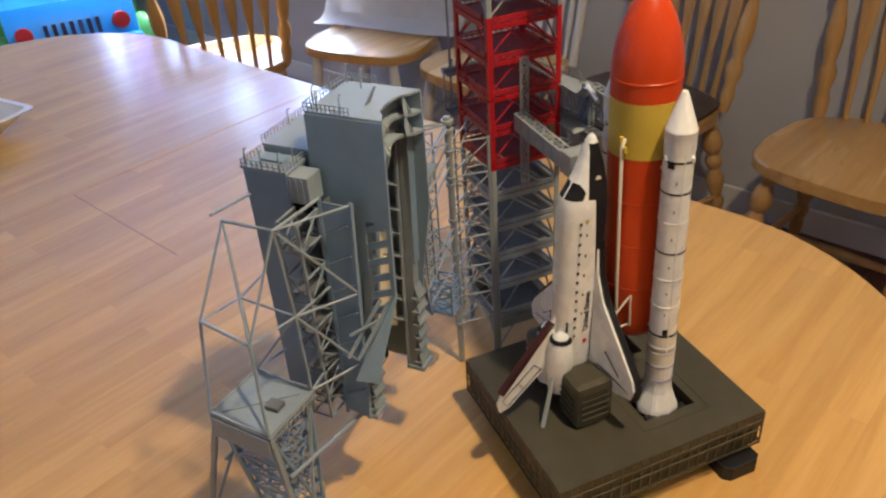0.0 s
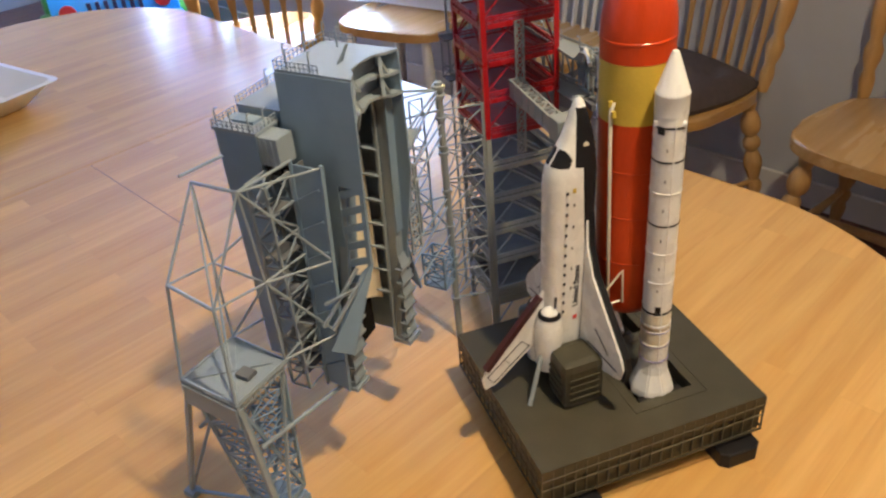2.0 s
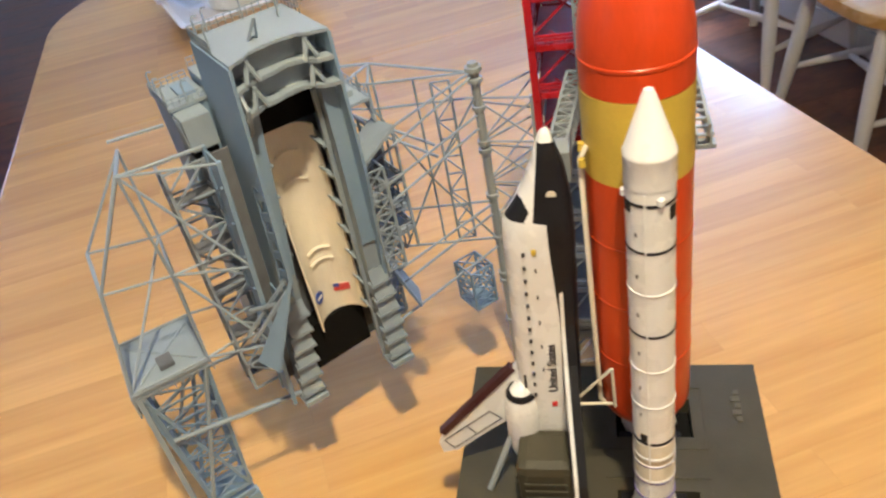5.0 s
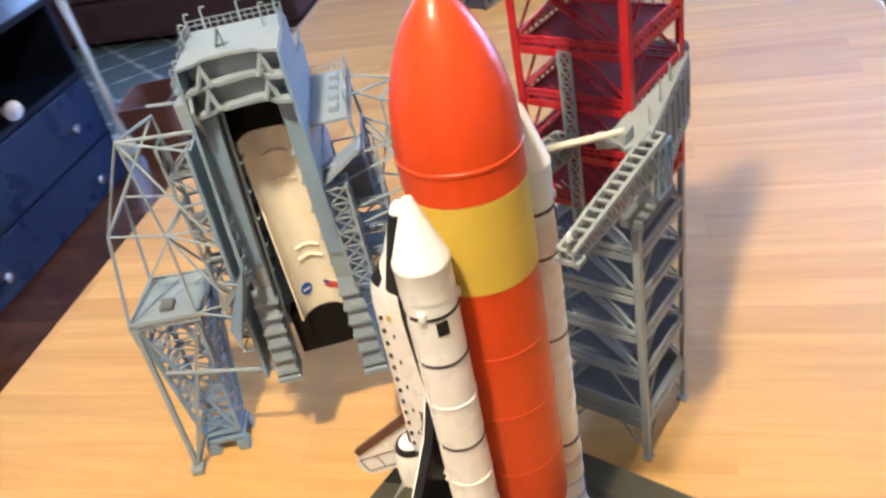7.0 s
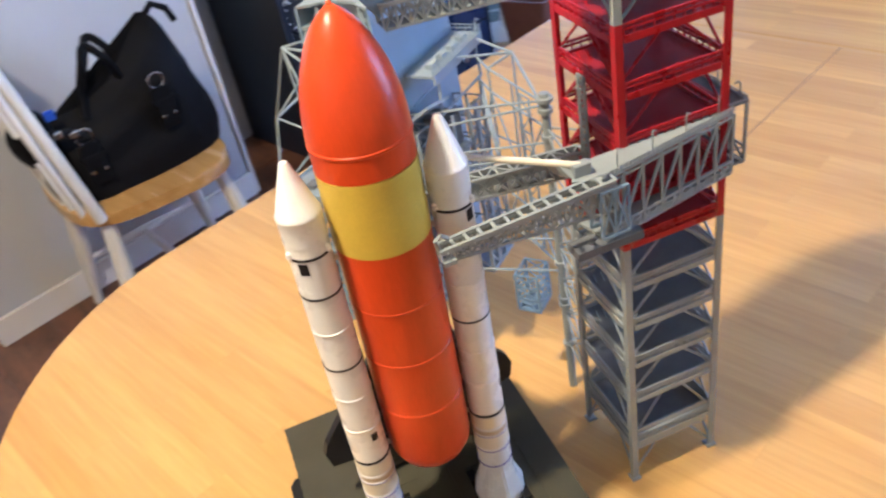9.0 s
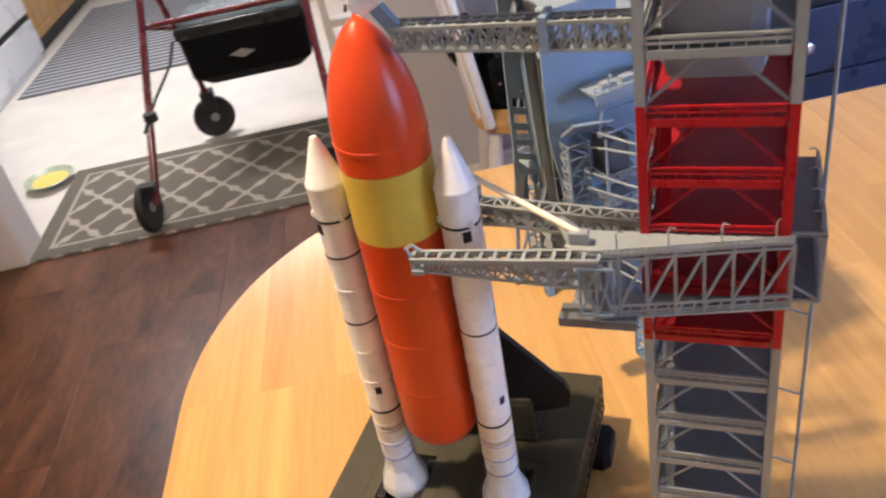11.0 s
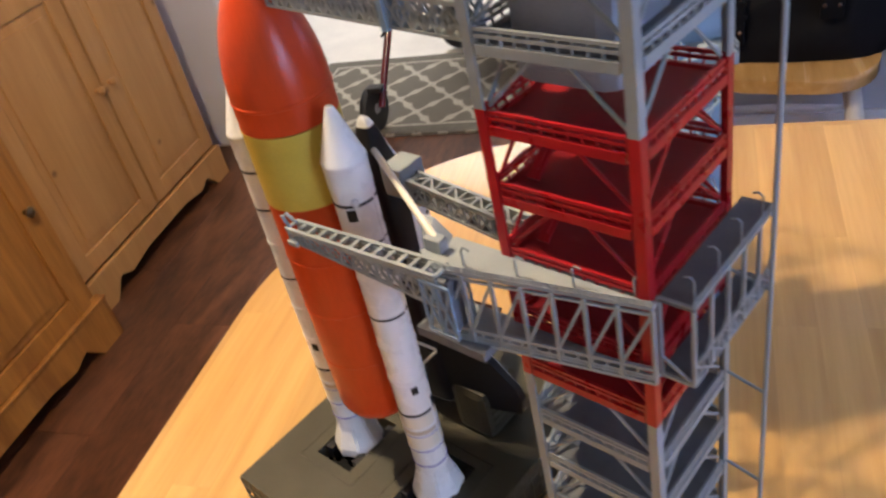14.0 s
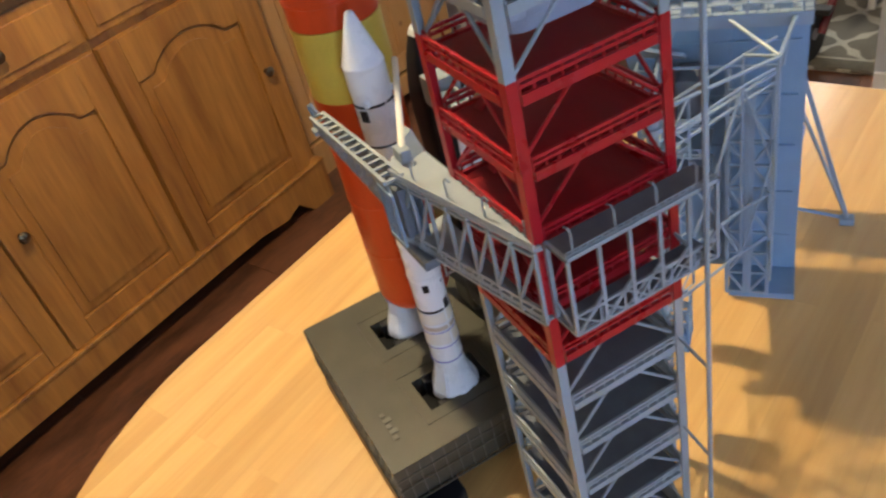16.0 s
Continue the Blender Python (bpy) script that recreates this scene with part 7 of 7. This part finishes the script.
HF = -1.370
hutch = thing("sideboard_hutch", "golden stained oak sideboard with arched panel doors", "sideboard", at=ROOM)
part("carcass", box(HF - 0.46, HF - 0.019, -1.25, 0.978, FLOOR + 0.085, 0.165), "hutch", hutch)
for n0, n1, kn in ((-0.84, -0.42, -0.46), (-0.41, 0.085, 0.048), (0.090, 0.482, 0.130), (0.492, 0.945, 0.545), (-1.24, -0.85, -1.20)):
    door(hutch, HF, n0, n1, -0.612, -0.012, "hutch", True, kn if kn != 0.545 else 0.908, "brass")
    drawer = part("drawer", box(HF - 0.018, HF - 0.002, n0, n1, 0.010, 0.140, 0.004), "hutch", hutch)
    part("drawer_field", box(HF - 0.002, HF + 0.003, n0 + 0.03, n1 - 0.03, 0.030, 0.120, 0.003), "hutch", drawer)
    part("knob", lathe([(0.0, 0.0), (0.007, 0.0), (0.006, 0.008), (0.014, 0.018), (0.0, 0.026)], 14, matrix=Matrix.Translation((HF + 0.003, (n0 + n1) / 2, 0.075)) @ Matrix.Rotation(radians(90), 4, "Y")), "brass", drawer, smooth=True)
part("countertop", box(HF - 0.47, HF + 0.022, -1.26, 0.990, 0.165, 0.192, 0.006), "hutch", hutch)
part("base_board", prism(apron_board(-1.25, 0.984, FLOOR, -0.625, 0.09), HF - 0.02, HF + 0.012, matrix=UPRIGHT), "hutch", hutch)
part("base_moulding", box(HF - 0.02, HF + 0.016, -1.25, 0.988, -0.6245, -0.613, 0.004), "hutch", hutch)
part("base_end", box(HF - 0.46, HF - 0.021, 0.967, 0.984, FLOOR, -0.625), "hutch", hutch)

PF = -1.475
pine = thing("pine_cupboard", "knotty pine cupboard with two plain panel doors", "cupboard", at=ROOM)
part("carcass", box(PF - 0.40, PF - 0.019, 1.035, 1.846, FLOOR + 0.09, 0.70), "pine", pine)
for n0, n1, kn in ((1.040, 1.452, 1.425), (1.460, 1.842, 1.487)):
    door(pine, PF, n0, n1, -0.625, 0.14, "pine", False, kn, "pine")
    door(pine, PF, n0, n1, 0.155, 0.68, "pine", False, kn, "pine")
part("base_board", prism(apron_board(1.035, 1.856, FLOOR, -0.635, 0.08), PF - 0.02, PF + 0.014, matrix=UPRIGHT), "pine", pine)
part("cornice", box(PF - 0.42, PF + 0.03, 1.025, 1.862, 0.70, 0.74, 0.008), "pine", pine)

# ---- black media dresser ----
DF = 1.85
dresser = thing("media_dresser", "black lacquered dresser with an open shelf above drawers", "dresser", at=ROOM)
D0, D1, DT, DS = 1.115, 2.06, -0.050, -0.315
part("side_panel", box(D0, D0 + 0.024, DF, DF + 0.44, FLOOR, DT - 0.024), "dresser", dresser)
part("side_panel", box(D1 - 0.024, D1, DF, DF + 0.44, FLOOR, DT - 0.024), "dresser", dresser)
part("top", box(D0 - 0.012, D1 + 0.012, DF - 0.012, DF + 0.45, DT - 0.024, DT, 0.004), "dresser", dresser)
part("shelf", box(D0 + 0.024, D1 - 0.024, DF, DF + 0.43, DS - 0.020, DS), "dresser", dresser)
part("back_panel", box(D0 + 0.024, D1 - 0.024, DF + 0.42, DF + 0.432, FLOOR, DT - 0.024), "dresser", dresser)
part("plinth", box(D0 + 0.024, D1 - 0.024, DF + 0.008, DF + 0.03, FLOOR, -0.742), "dresser", dresser)
for z0, z1 in ((-0.556, -0.340), (-0.738, -0.564)):
    dr = part("drawer", box(D0 + 0.028, D1 - 0.028, DF - 0.012, DF + 0.35, z0, z1, 0.003), "drawer_navy", dresser, "dark navy drawer")
    for s in (1.300, 1.865):
        part("knob", lathe([(0.0, 0.0), (0.009, 0.0), (0.008, 0.010), (0.018, 0.018), (0.018, 0.026), (0.0, 0.032)], 18, matrix=Matrix.Translation((s, DF - 0.012, (z0 + z1) / 2 - 0.010)) @ Matrix.Rotation(radians(90), 4, "X")), "chrome", dr, "polished metal knob", smooth=True)
for k, (z, h, mt, w, lb) in enumerate(((DS, 0.022, "brownbook", 0.16, "brown hardback book lying flat on a shelf"), (DS + 0.022, 0.034, "navybook", 0.19, "dark navy hardback book in a stack"), (DS + 0.056, 0.030, "navybook", 0.17, "thick navy book with tan pages"))):
    bk = thing("book", lb, "book", "shelf books", at=ROOM @ pose(1.445 + 0.006 * k, 1.98, z, 0, 0, 6 - 7 * k))
    part("page_block", box(-w / 2, w / 2 - 0.004, -0.108, 0.108, 0.003, h - 0.003), "paper", bk)
    part("cover", box(-w / 2, w / 2, -0.112, 0.112, h - 0.003, h), mt, bk)
    part("cover", box(-w / 2, w / 2, -0.112, 0.112, 0.0, 0.003), mt, bk)
    part("spine", box(w / 2 - 0.004, w / 2, -0.112, 0.112, 0.003, h - 0.003), mt, bk)
clock = thing("alarm_clock", "round chrome bell clock standing on the dresser shelf", "clock", at=ROOM @ pose(1.215, 1.92, DS + 0.078, 0, 0, 6))
face_m = Matrix.Rotation(radians(90), 4, "X")
part("case", lathe([(0.0, -0.030), (0.060, -0.030), (0.066, -0.020), (0.068, 0.012), (0.062, 0.018), (0.058, 0.010), (0.0, 0.010)], 32, matrix=face_m), "chrome", clock, smooth=True)
part("dial", lathe([(0.0, 0.0105), (0.057, 0.0105), (0.057, 0.0125), (0.0, 0.0125)], 32, matrix=face_m), "black", clock, "black dial")
for k in range(12):
    a = radians(30 * k)
    part("hour_mark", box(-0.002, 0.002, -0.0140, -0.0126, 0.044, 0.053), "white", clock).matrix_basis = Matrix.Rotation(a, 4, "Y")
for ang, ln in ((40, 0.030), (150, 0.042)):
    part("clock_pointer", box(-0.0015, 0.0015, -0.0155, -0.0142, 0.0, ln), "white", clock).matrix_basis = Matrix.Rotation(radians(ang), 4, "Y")
for x in (-0.034, 0.034):
    part("foot", strut((x, 0, -0.055), (x * 1.2, 0, -0.078), 0.008, seg=8), "chrome", clock)
player = thing("media_player", "slim black media player on the dresser top", "media player", at=ROOM @ pose(1.47, 2.05, DT, 0, 0, 4))
part("case", box(-0.19, 0.19, -0.12, 0.12, 0.004, 0.05, 0.004), "dresser", player)
part("front_strip", box(-0.19, 0.19, -0.1225, -0.1195, 0.014, 0.040), "chrome", player, "silver front strip")
part("lamp_dot", box(-0.16, -0.150, -0.1235, -0.1222, 0.022, 0.032), "blue_ink", player, "blue indicator")
for x in (-0.16, 0.16):
    for y in (-0.09, 0.09):
        part("foot", box(x - 0.01, x + 0.01, y - 0.01, y + 0.01, 0.0, 0.004), "rubber", player)
canister = thing("steel_bottle", "brushed steel bottle lying on the dresser shelf", "bottle", at=ROOM @ pose(1.70, 1.93, DS + 0.034, 0, 90, 70))
part("body", lathe([(0.0, -0.10), (0.033, -0.098), (0.034, 0.06), (0.022, 0.085), (0.018, 0.10), (0.0, 0.10)], 24), "chrome", canister, smooth=True)
cord = [(1.19 + 0.02 * math.sin(k * 0.9), DF - 0.022, -0.24 - 0.038 * k) for k in range(8)] + [(1.27 + 0.03 * k, DF - 0.024, -0.555 - 0.02 * math.sin(k)) for k in range(6)]
cable = part("power_cable", tube(cord, 0.003, 6), "rubber", None, smooth=True)
tagged(cable, "thin black cable hanging over the drawer fronts", "cable")
cable.matrix_world = ROOM

# ---- beyond the dresser ----
rug_two = part("floor_rug", box(1.95, 3.7, 1.95, 3.55, FLOOR, FLOOR + 0.010, 0.003), "rug_blue", None)
tagged(rug_two, "blue-grey rug with a pale trellis pattern", "rug")
rug_two.matrix_world = ROOM
sofa = thing("sofa", "dark red-brown upholstered sofa on a trellis rug", "sofa", at=ROOM @ pose(3.75, 2.55, FLOOR, 0, 0, 90))
part("base", box(-0.85, 0.85, -0.40, 0.40, 0.06, 0.28, 0.03), "sofa", sofa)
for x in (-0.42, 0.42):
    part("seat_cushion", box(x - 0.41, x + 0.41, -0.28, 0.42, 0.28, 0.43, 0.05), "sofa", sofa, smooth=True)
    part("back_cushion", box(x - 0.41, x + 0.41, -0.40, -0.24, 0.43, 0.85, 0.05), "sofa", sofa, smooth=True)
for x in (-0.93, 0.93):
    part("arm", box(x - 0.08, x + 0.08, -0.40, 0.42, 0.06, 0.60, 0.05), "sofa", sofa, smooth=True)
for x in (-0.8, 0.8):
    for y in (-0.34, 0.34):
        part("foot", strut((x, y, 0.0), (x, y, 0.07), 0.05, seg=10), "hutch", sofa)
stand = thing("floor_lamp", "white floor lamp pole with a round base", "floor lamp", at=ROOM @ pose(2.29, 1.98, FLOOR))
part("base", lathe([(0.0, 0.0), (0.13, 0.0), (0.13, 0.012), (0.02, 0.025), (0.0, 0.026)], 28), "whitepaint", stand, smooth=True)
part("pole", strut((0, 0, 0.02), (0, 0, 1.45), 0.026, seg=14), "whitepaint", stand, smooth=True)
part("shade", lathe([(0.17, 1.35), (0.12, 1.58), (0.115, 1.58), (0.165, 1.35)], 28), "cloth", stand, smooth=True)
part("cord", tube([(0.02, 0.05, 0.012), (-0.03, -0.04, 0.25), (-0.05, -0.02, 0.6), (-0.02, -0.018, 1.0), (-0.014, -0.01, 1.3)], 0.004, 6), "cable", stand, smooth=True)
orange_box = thing("storage_bin", "dull orange fabric storage bin on the floor", "storage bin", at=ROOM @ pose(2.23, 1.74, FLOOR, 0, 0, 12))
part("body", loft([ring_at(0.11, 0.09, 0.0, 0.03), ring_at(0.13, 0.11, 0.24, 0.03), ring_at(0.122, 0.102, 0.24, 0.03), ring_at(0.10, 0.08, 0.02, 0.03)]), "brownbook", orange_box, smooth=True)
room_box("wall_living", 0.90, 2.10, 2.31, 2.41, FLOOR, CEIL, "wall")

# ---- kitchen ----
rug = part("floor_rug", box(-1.395, 0.06, 2.055, 2.76, FLOOR, FLOOR + 0.010, 0.003), "rug", None)
tagged(rug, "grey-brown rug with a cream trellis pattern", "rug")
rug.matrix_world = ROOM
RA, RB2, RN0, RN1 = -1.390, 0.055, 2.060, 2.755
for inset, wide, lift, mt, nm in ((0.0, 0.055, 0.0116, "rug_edge", "border"), (0.055, 0.013, 0.0112, "rug_line", "border_line")):
    a, c, d, e = RA + inset, RB2 - inset, RN0 + inset, RN1 - inset
    for x0, x1, y0, y1 in ((a, c, d, d + wide), (a, c, e - wide, e), (a, a + wide, d + wide, e - wide), (c - wide, c, d + wide, e - wide)):
        part(nm, box(x0, x1, y0, y1, FLOOR + 0.004, FLOOR + lift), mt, rug)
mat_ = part("kitchen_mat", box(-2.02, -0.75, 3.90, 5.60, FLOOR, FLOOR + 0.008, 0.002), "mat", None)
tagged(mat_, "ribbed grey striped kitchen mat", "mat")
mat_.matrix_world = ROOM
fridge = thing("dishwasher", "white front-loading dishwasher in a row of cupboards", "dishwasher", at=ROOM)
part("body", box(-2.65, -2.075, 3.60, 4.60, FLOOR + 0.0, 0.12), "appliance", fridge)
part("door", box(-2.073, -2.05, 3.605, 4.595, -0.46, 0.11, 0.006), "appliance", fridge)
part("lower_panel", box(-2.073, -2.05, 3.605, 4.595, FLOOR + 0.05, -0.50, 0.006), "appliance", fridge)
part("grip_slot", box(-2.0735, -2.060, 3.605, 4.595, -0.498, -0.462), "rubber", fridge, "dark grip slot")
for n0 in (4.62, 5.10, 5.58):
    unit = thing("base_cupboard", "oak base cupboard with a plain door", "cupboard", "kitchen cupboards", at=ROOM)
    part("carcass", box(-2.65, -2.09, n0, n0 + 0.47, FLOOR + 0.10, 0.12), "oak", unit)
    door(unit, -2.07, n0 + 0.005, n0 + 0.465, FLOOR + 0.11, 0.10, "oak", False, n0 + 0.06, "brass")
    part("plinth", box(-2.65, -2.13, n0, n0 + 0.47, FLOOR, FLOOR + 0.10), "dresser", unit)
for s0 in (-0.62, -0.14):
    unit = thing("base_cupboard", "oak base cupboard with a plain door", "cupboard", "kitchen cupboards", at=ROOM @ pose(0, 0, 0))
    part("carcass", box(s0, s0 + 0.47, 4.62, 5.15, FLOOR, 0.12), "oak", unit)
    part("door_panel", box(s0 + 0.01, s0 + 0.46, 4.60, 4.619, FLOOR + 0.1, 0.10, 0.004), "oak", unit)
top_ = room_box("kitchen_counter", -2.66, -2.04, 3.58, 6.1, 0.121, 0.155, "wall_cream", kind="", bevel=0.006)
tagged(top_, "pale laminate worktop over the kitchen cupboards", "worktop")
bowl = thing("food_bowl", "sage green glazed bowl with yellow inside, on the floor", "bowl", at=ROOM @ pose(-1.49, 2.70, FLOOR))
part("shell", lathe([(0.0, 0.0), (0.05, 0.0), (0.055, 0.006), (0.10, 0.034), (0.104, 0.036), (0.100, 0.038), (0.055, 0.012), (0.0, 0.010)], 32), "bowl", bowl, smooth=True)
part("food", lathe([(0.0, 0.0105), (0.070, 0.0185), (0.076, 0.0235), (0.03, 0.026), (0.0, 0.026)], 28), "yellowfood", bowl, "yellow contents", smooth=True)
gate = thing("step_ladder", "white folding step ladder leaning by the wall", "ladder", at=ROOM @ pose(-0.17, 2.50, FLOOR, 0, 0, 8))
for x in (-0.02, 0.28):
    part("rail", box(x - 0.012, x + 0.012, -0.02, 0.02, 0.0, 1.15, 0.004), "whitepaint", gate)
for z in (0.22, 0.47, 0.72, 0.97):
    part("step", box(-0.008, 0.268, -0.035, 0.035, z, z + 0.025, 0.004), "whitepaint", gate)

# ---- rolling walker on the rug ----
walker = thing("rolling_walker", "burgundy rolling walker with a black seat and four wheels", "walker", at=ROOM)


def wheel(parent, s, n, r, yaw, z0):
    w = part("wheel", lathe([(r * 0.86, -0.012), (r * 0.95, -0.014), (r, -0.008), (r, 0.008), (r * 0.95, 0.014), (r * 0.86, 0.012)], 32), "rubber", parent, "black rubber wheel", smooth=True)
    w.matrix_basis = pose(s, n, z0 + r, 90, 0, yaw)
    hub = part("rim", lathe([(r * 0.81, -0.009), (r * 0.87, -0.010), (r * 0.87, 0.010), (r * 0.81, 0.009)], 28), "rubber", w)
    for k in range(3):
        a = 2 * math.pi * k / 3
        part("spoke", strut((0, 0, 0), (r * 0.83 * math.cos(a), r * 0.83 * math.sin(a), 0), 0.008, 0.014), "rubber", w)
    part("hub", lathe([(0.0, -0.016), (0.018, -0.016), (0.018, 0.016), (0.0, 0.016)], 16), "greymetal", w)
    return w


RZ0 = FLOOR + 0.010
for s, sf, ss in ((-0.93, -0.80, -0.79), (-0.27, -0.22, -0.20)):
    wheel(walker, s, 2.10, 0.088, 82, RZ0)
    wheel(walker, sf + 0.02, 2.84, 0.088, 20, RZ0 - 0.008)
    part("side_tube", tube([(s + 0.03, 2.10, RZ0 + 0.09), (s + 0.045, 2.16, -0.55), (sf - 0.02, 2.46, -0.12), (sf, 2.60, 0.06), (sf + 0.01, 2.66, 0.16)], 0.0135, 10), "redmetal", walker, smooth=True)
    part("front_tube", tube([(sf + 0.02, 2.82, RZ0 + 0.20), (sf + 0.01, 2.78, -0.30), (sf, 2.66, -0.02), (sf, 2.55, 0.08)], 0.0125, 10), "redmetal", walker, smooth=True)
    part("caster_fork", box(sf - 0.006, sf + 0.046, 2.81, 2.87, RZ0 + 0.11, RZ0 + 0.20, 0.006), "rubber", walker, "black caster fork")
    part("brake_block", box(s + 0.005, s + 0.06, 2.06, 2.10, RZ0 + 0.165, RZ0 + 0.185, 0.004), "rubber", walker)
    part("adjuster_knob", lathe([(0.0, -0.02), (0.024, -0.015), (0.024, 0.015), (0.0, 0.02)], 12, matrix=Matrix.Translation((s + 0.075, 2.26, -0.39))), "rubber", walker, smooth=True)
    part("cross_tube", tube([(sf - 0.02, 2.45, -0.135), (sf + 0.03 * (1 if s < -0.5 else -1), 2.62, -0.20)], 0.011, 10), "redmetal", walker, smooth=True)
    part("brake_cable", tube([(s + 0.055, 2.20, -0.42), (s + 0.09, 2.34, -0.36), (s + 0.14, 2.5, -0.30), (s + 0.16, 2.58, -0.24)], 0.006, 6), "rubber", walker, smooth=True)
part("cross_bar", tube([(-0.79, 2.46, -0.135), (-0.22, 2.46, -0.135)], 0.011, 10), "redmetal", walker, smooth=True)
part("seat", prism([(-0.76, 2.58), (-0.27, 2.58), (-0.27, 2.92), (-0.76, 2.92)], -0.245, -0.200, bevel=0.018), "vinyl", walker, "dark padded vinyl seat", smooth=True)
part("pouch", loft([ring_at(0.19, 0.11, -0.44, 0.04), ring_at(0.235, 0.15, -0.40, 0.04), ring_at(0.24, 0.155, -0.248, 0.04)], bm=None), "leather", walker, "black under-seat pouch", smooth=True).matrix_basis = Matrix.Translation((-0.515, 2.72, 0))
part("pouch_badge", prism([(-0.05, 0), (0, -0.018), (0.05, 0), (0, 0.018)], 0.0, 0.001), "greymetal", walker, "small pale emblem").matrix_basis = pose(-0.53, 2.566, -0.33, 90, 0, 0)
part("back_strap", tube([(-0.78, 2.68, 0.10), (-0.70, 2.90, 0.08), (-0.50, 2.97, 0.07), (-0.32, 2.90, 0.08), (-0.24, 2.68, 0.10)], 0.022, 10), "leather", walker, "padded black back strap", smooth=True)

# ---- toy truck by the window ----
toy = thing("ride_on_toy_truck", "sky blue plastic ride-on toy truck with green wheels", "toy", at=ROOM @ pose(4.04, -1.225, FLOOR, 0, 0, -112))
body_pts = [(-0.42, 0.16), (-0.42, 0.34), (-0.36, 0.42), (-0.02, 0.44), (0.04, 0.52), (0.38, 0.52), (0.44, 0.40), (0.44, 0.16)]
part("body", prism(body_pts, -0.30, 0.30, matrix=Matrix(((0, 0, 1, 0), (1, 0, 0, 0), (0, 1, 0, 0), (0, 0, 0, 1))), bevel=0.02), "toyblue", toy, smooth=True)
part("bumper", box(-0.31, 0.31, -0.475, -0.415, 0.15, 0.235, 0.018), "toyblue", toy, smooth=True)
for k in range(7):
    part("grille_slot", box(-0.125 + 0.04 * k - 0.008, -0.125 + 0.04 * k + 0.012, -0.428, -0.414, 0.255, 0.335, 0.003), "navybook", toy)
for x in (-0.225, 0.225):
    part("headlight", lathe([(0.0, 0.0), (0.042, 0.0), (0.040, 0.014), (0.0, 0.020)], 20, matrix=Matrix.Translation((x, -0.418, 0.30)) @ Matrix.Rotation(radians(90), 4, "X")), "red_ink", toy, "round reddish headlight", smooth=True)
for x in (-0.31, 0.31):
    for y in (-0.27, 0.28):
        part("wheel", lathe([(0.0, -0.06), (0.11, -0.06), (0.135, -0.05), (0.14, -0.02), (0.132, 0.0), (0.14, 0.02), (0.135, 0.05), (0.11, 0.06), (0.0, 0.06)], 24, matrix=Matrix.Translation((x, y, 0.14)) @ Matrix.Rotation(radians(90), 4, "Y")), "toygreen", toy, "lime green ribbed wheel", smooth=True)

# ---- floorboards, laid across the room ----
PW, PL = 0.185, 1.22
board_mesh = solid("plank", box(-PW / 2 + 0.0003, PW / 2 - 0.0003, 0.0004, PL - 0.0004, -0.0075, 0.0, 0.0007), "floorboard", False)
rng = random.Random(5)
for i in range(-6, 34):
    x, y, run = -0.8365 + PW * (i + 0.5), N0 + 0.002, rng.choice((0.31, 0.92, 0.55, 0.76, 1.12))
    while y < 2.0:
        run = min(run, 2.055 - y)
        ob = part("plank", board_mesh, None, floor)
        ob.location, ob.scale = (x, y, FLOOR), (1, run / PL, 1)
        y, run = y + run, PL
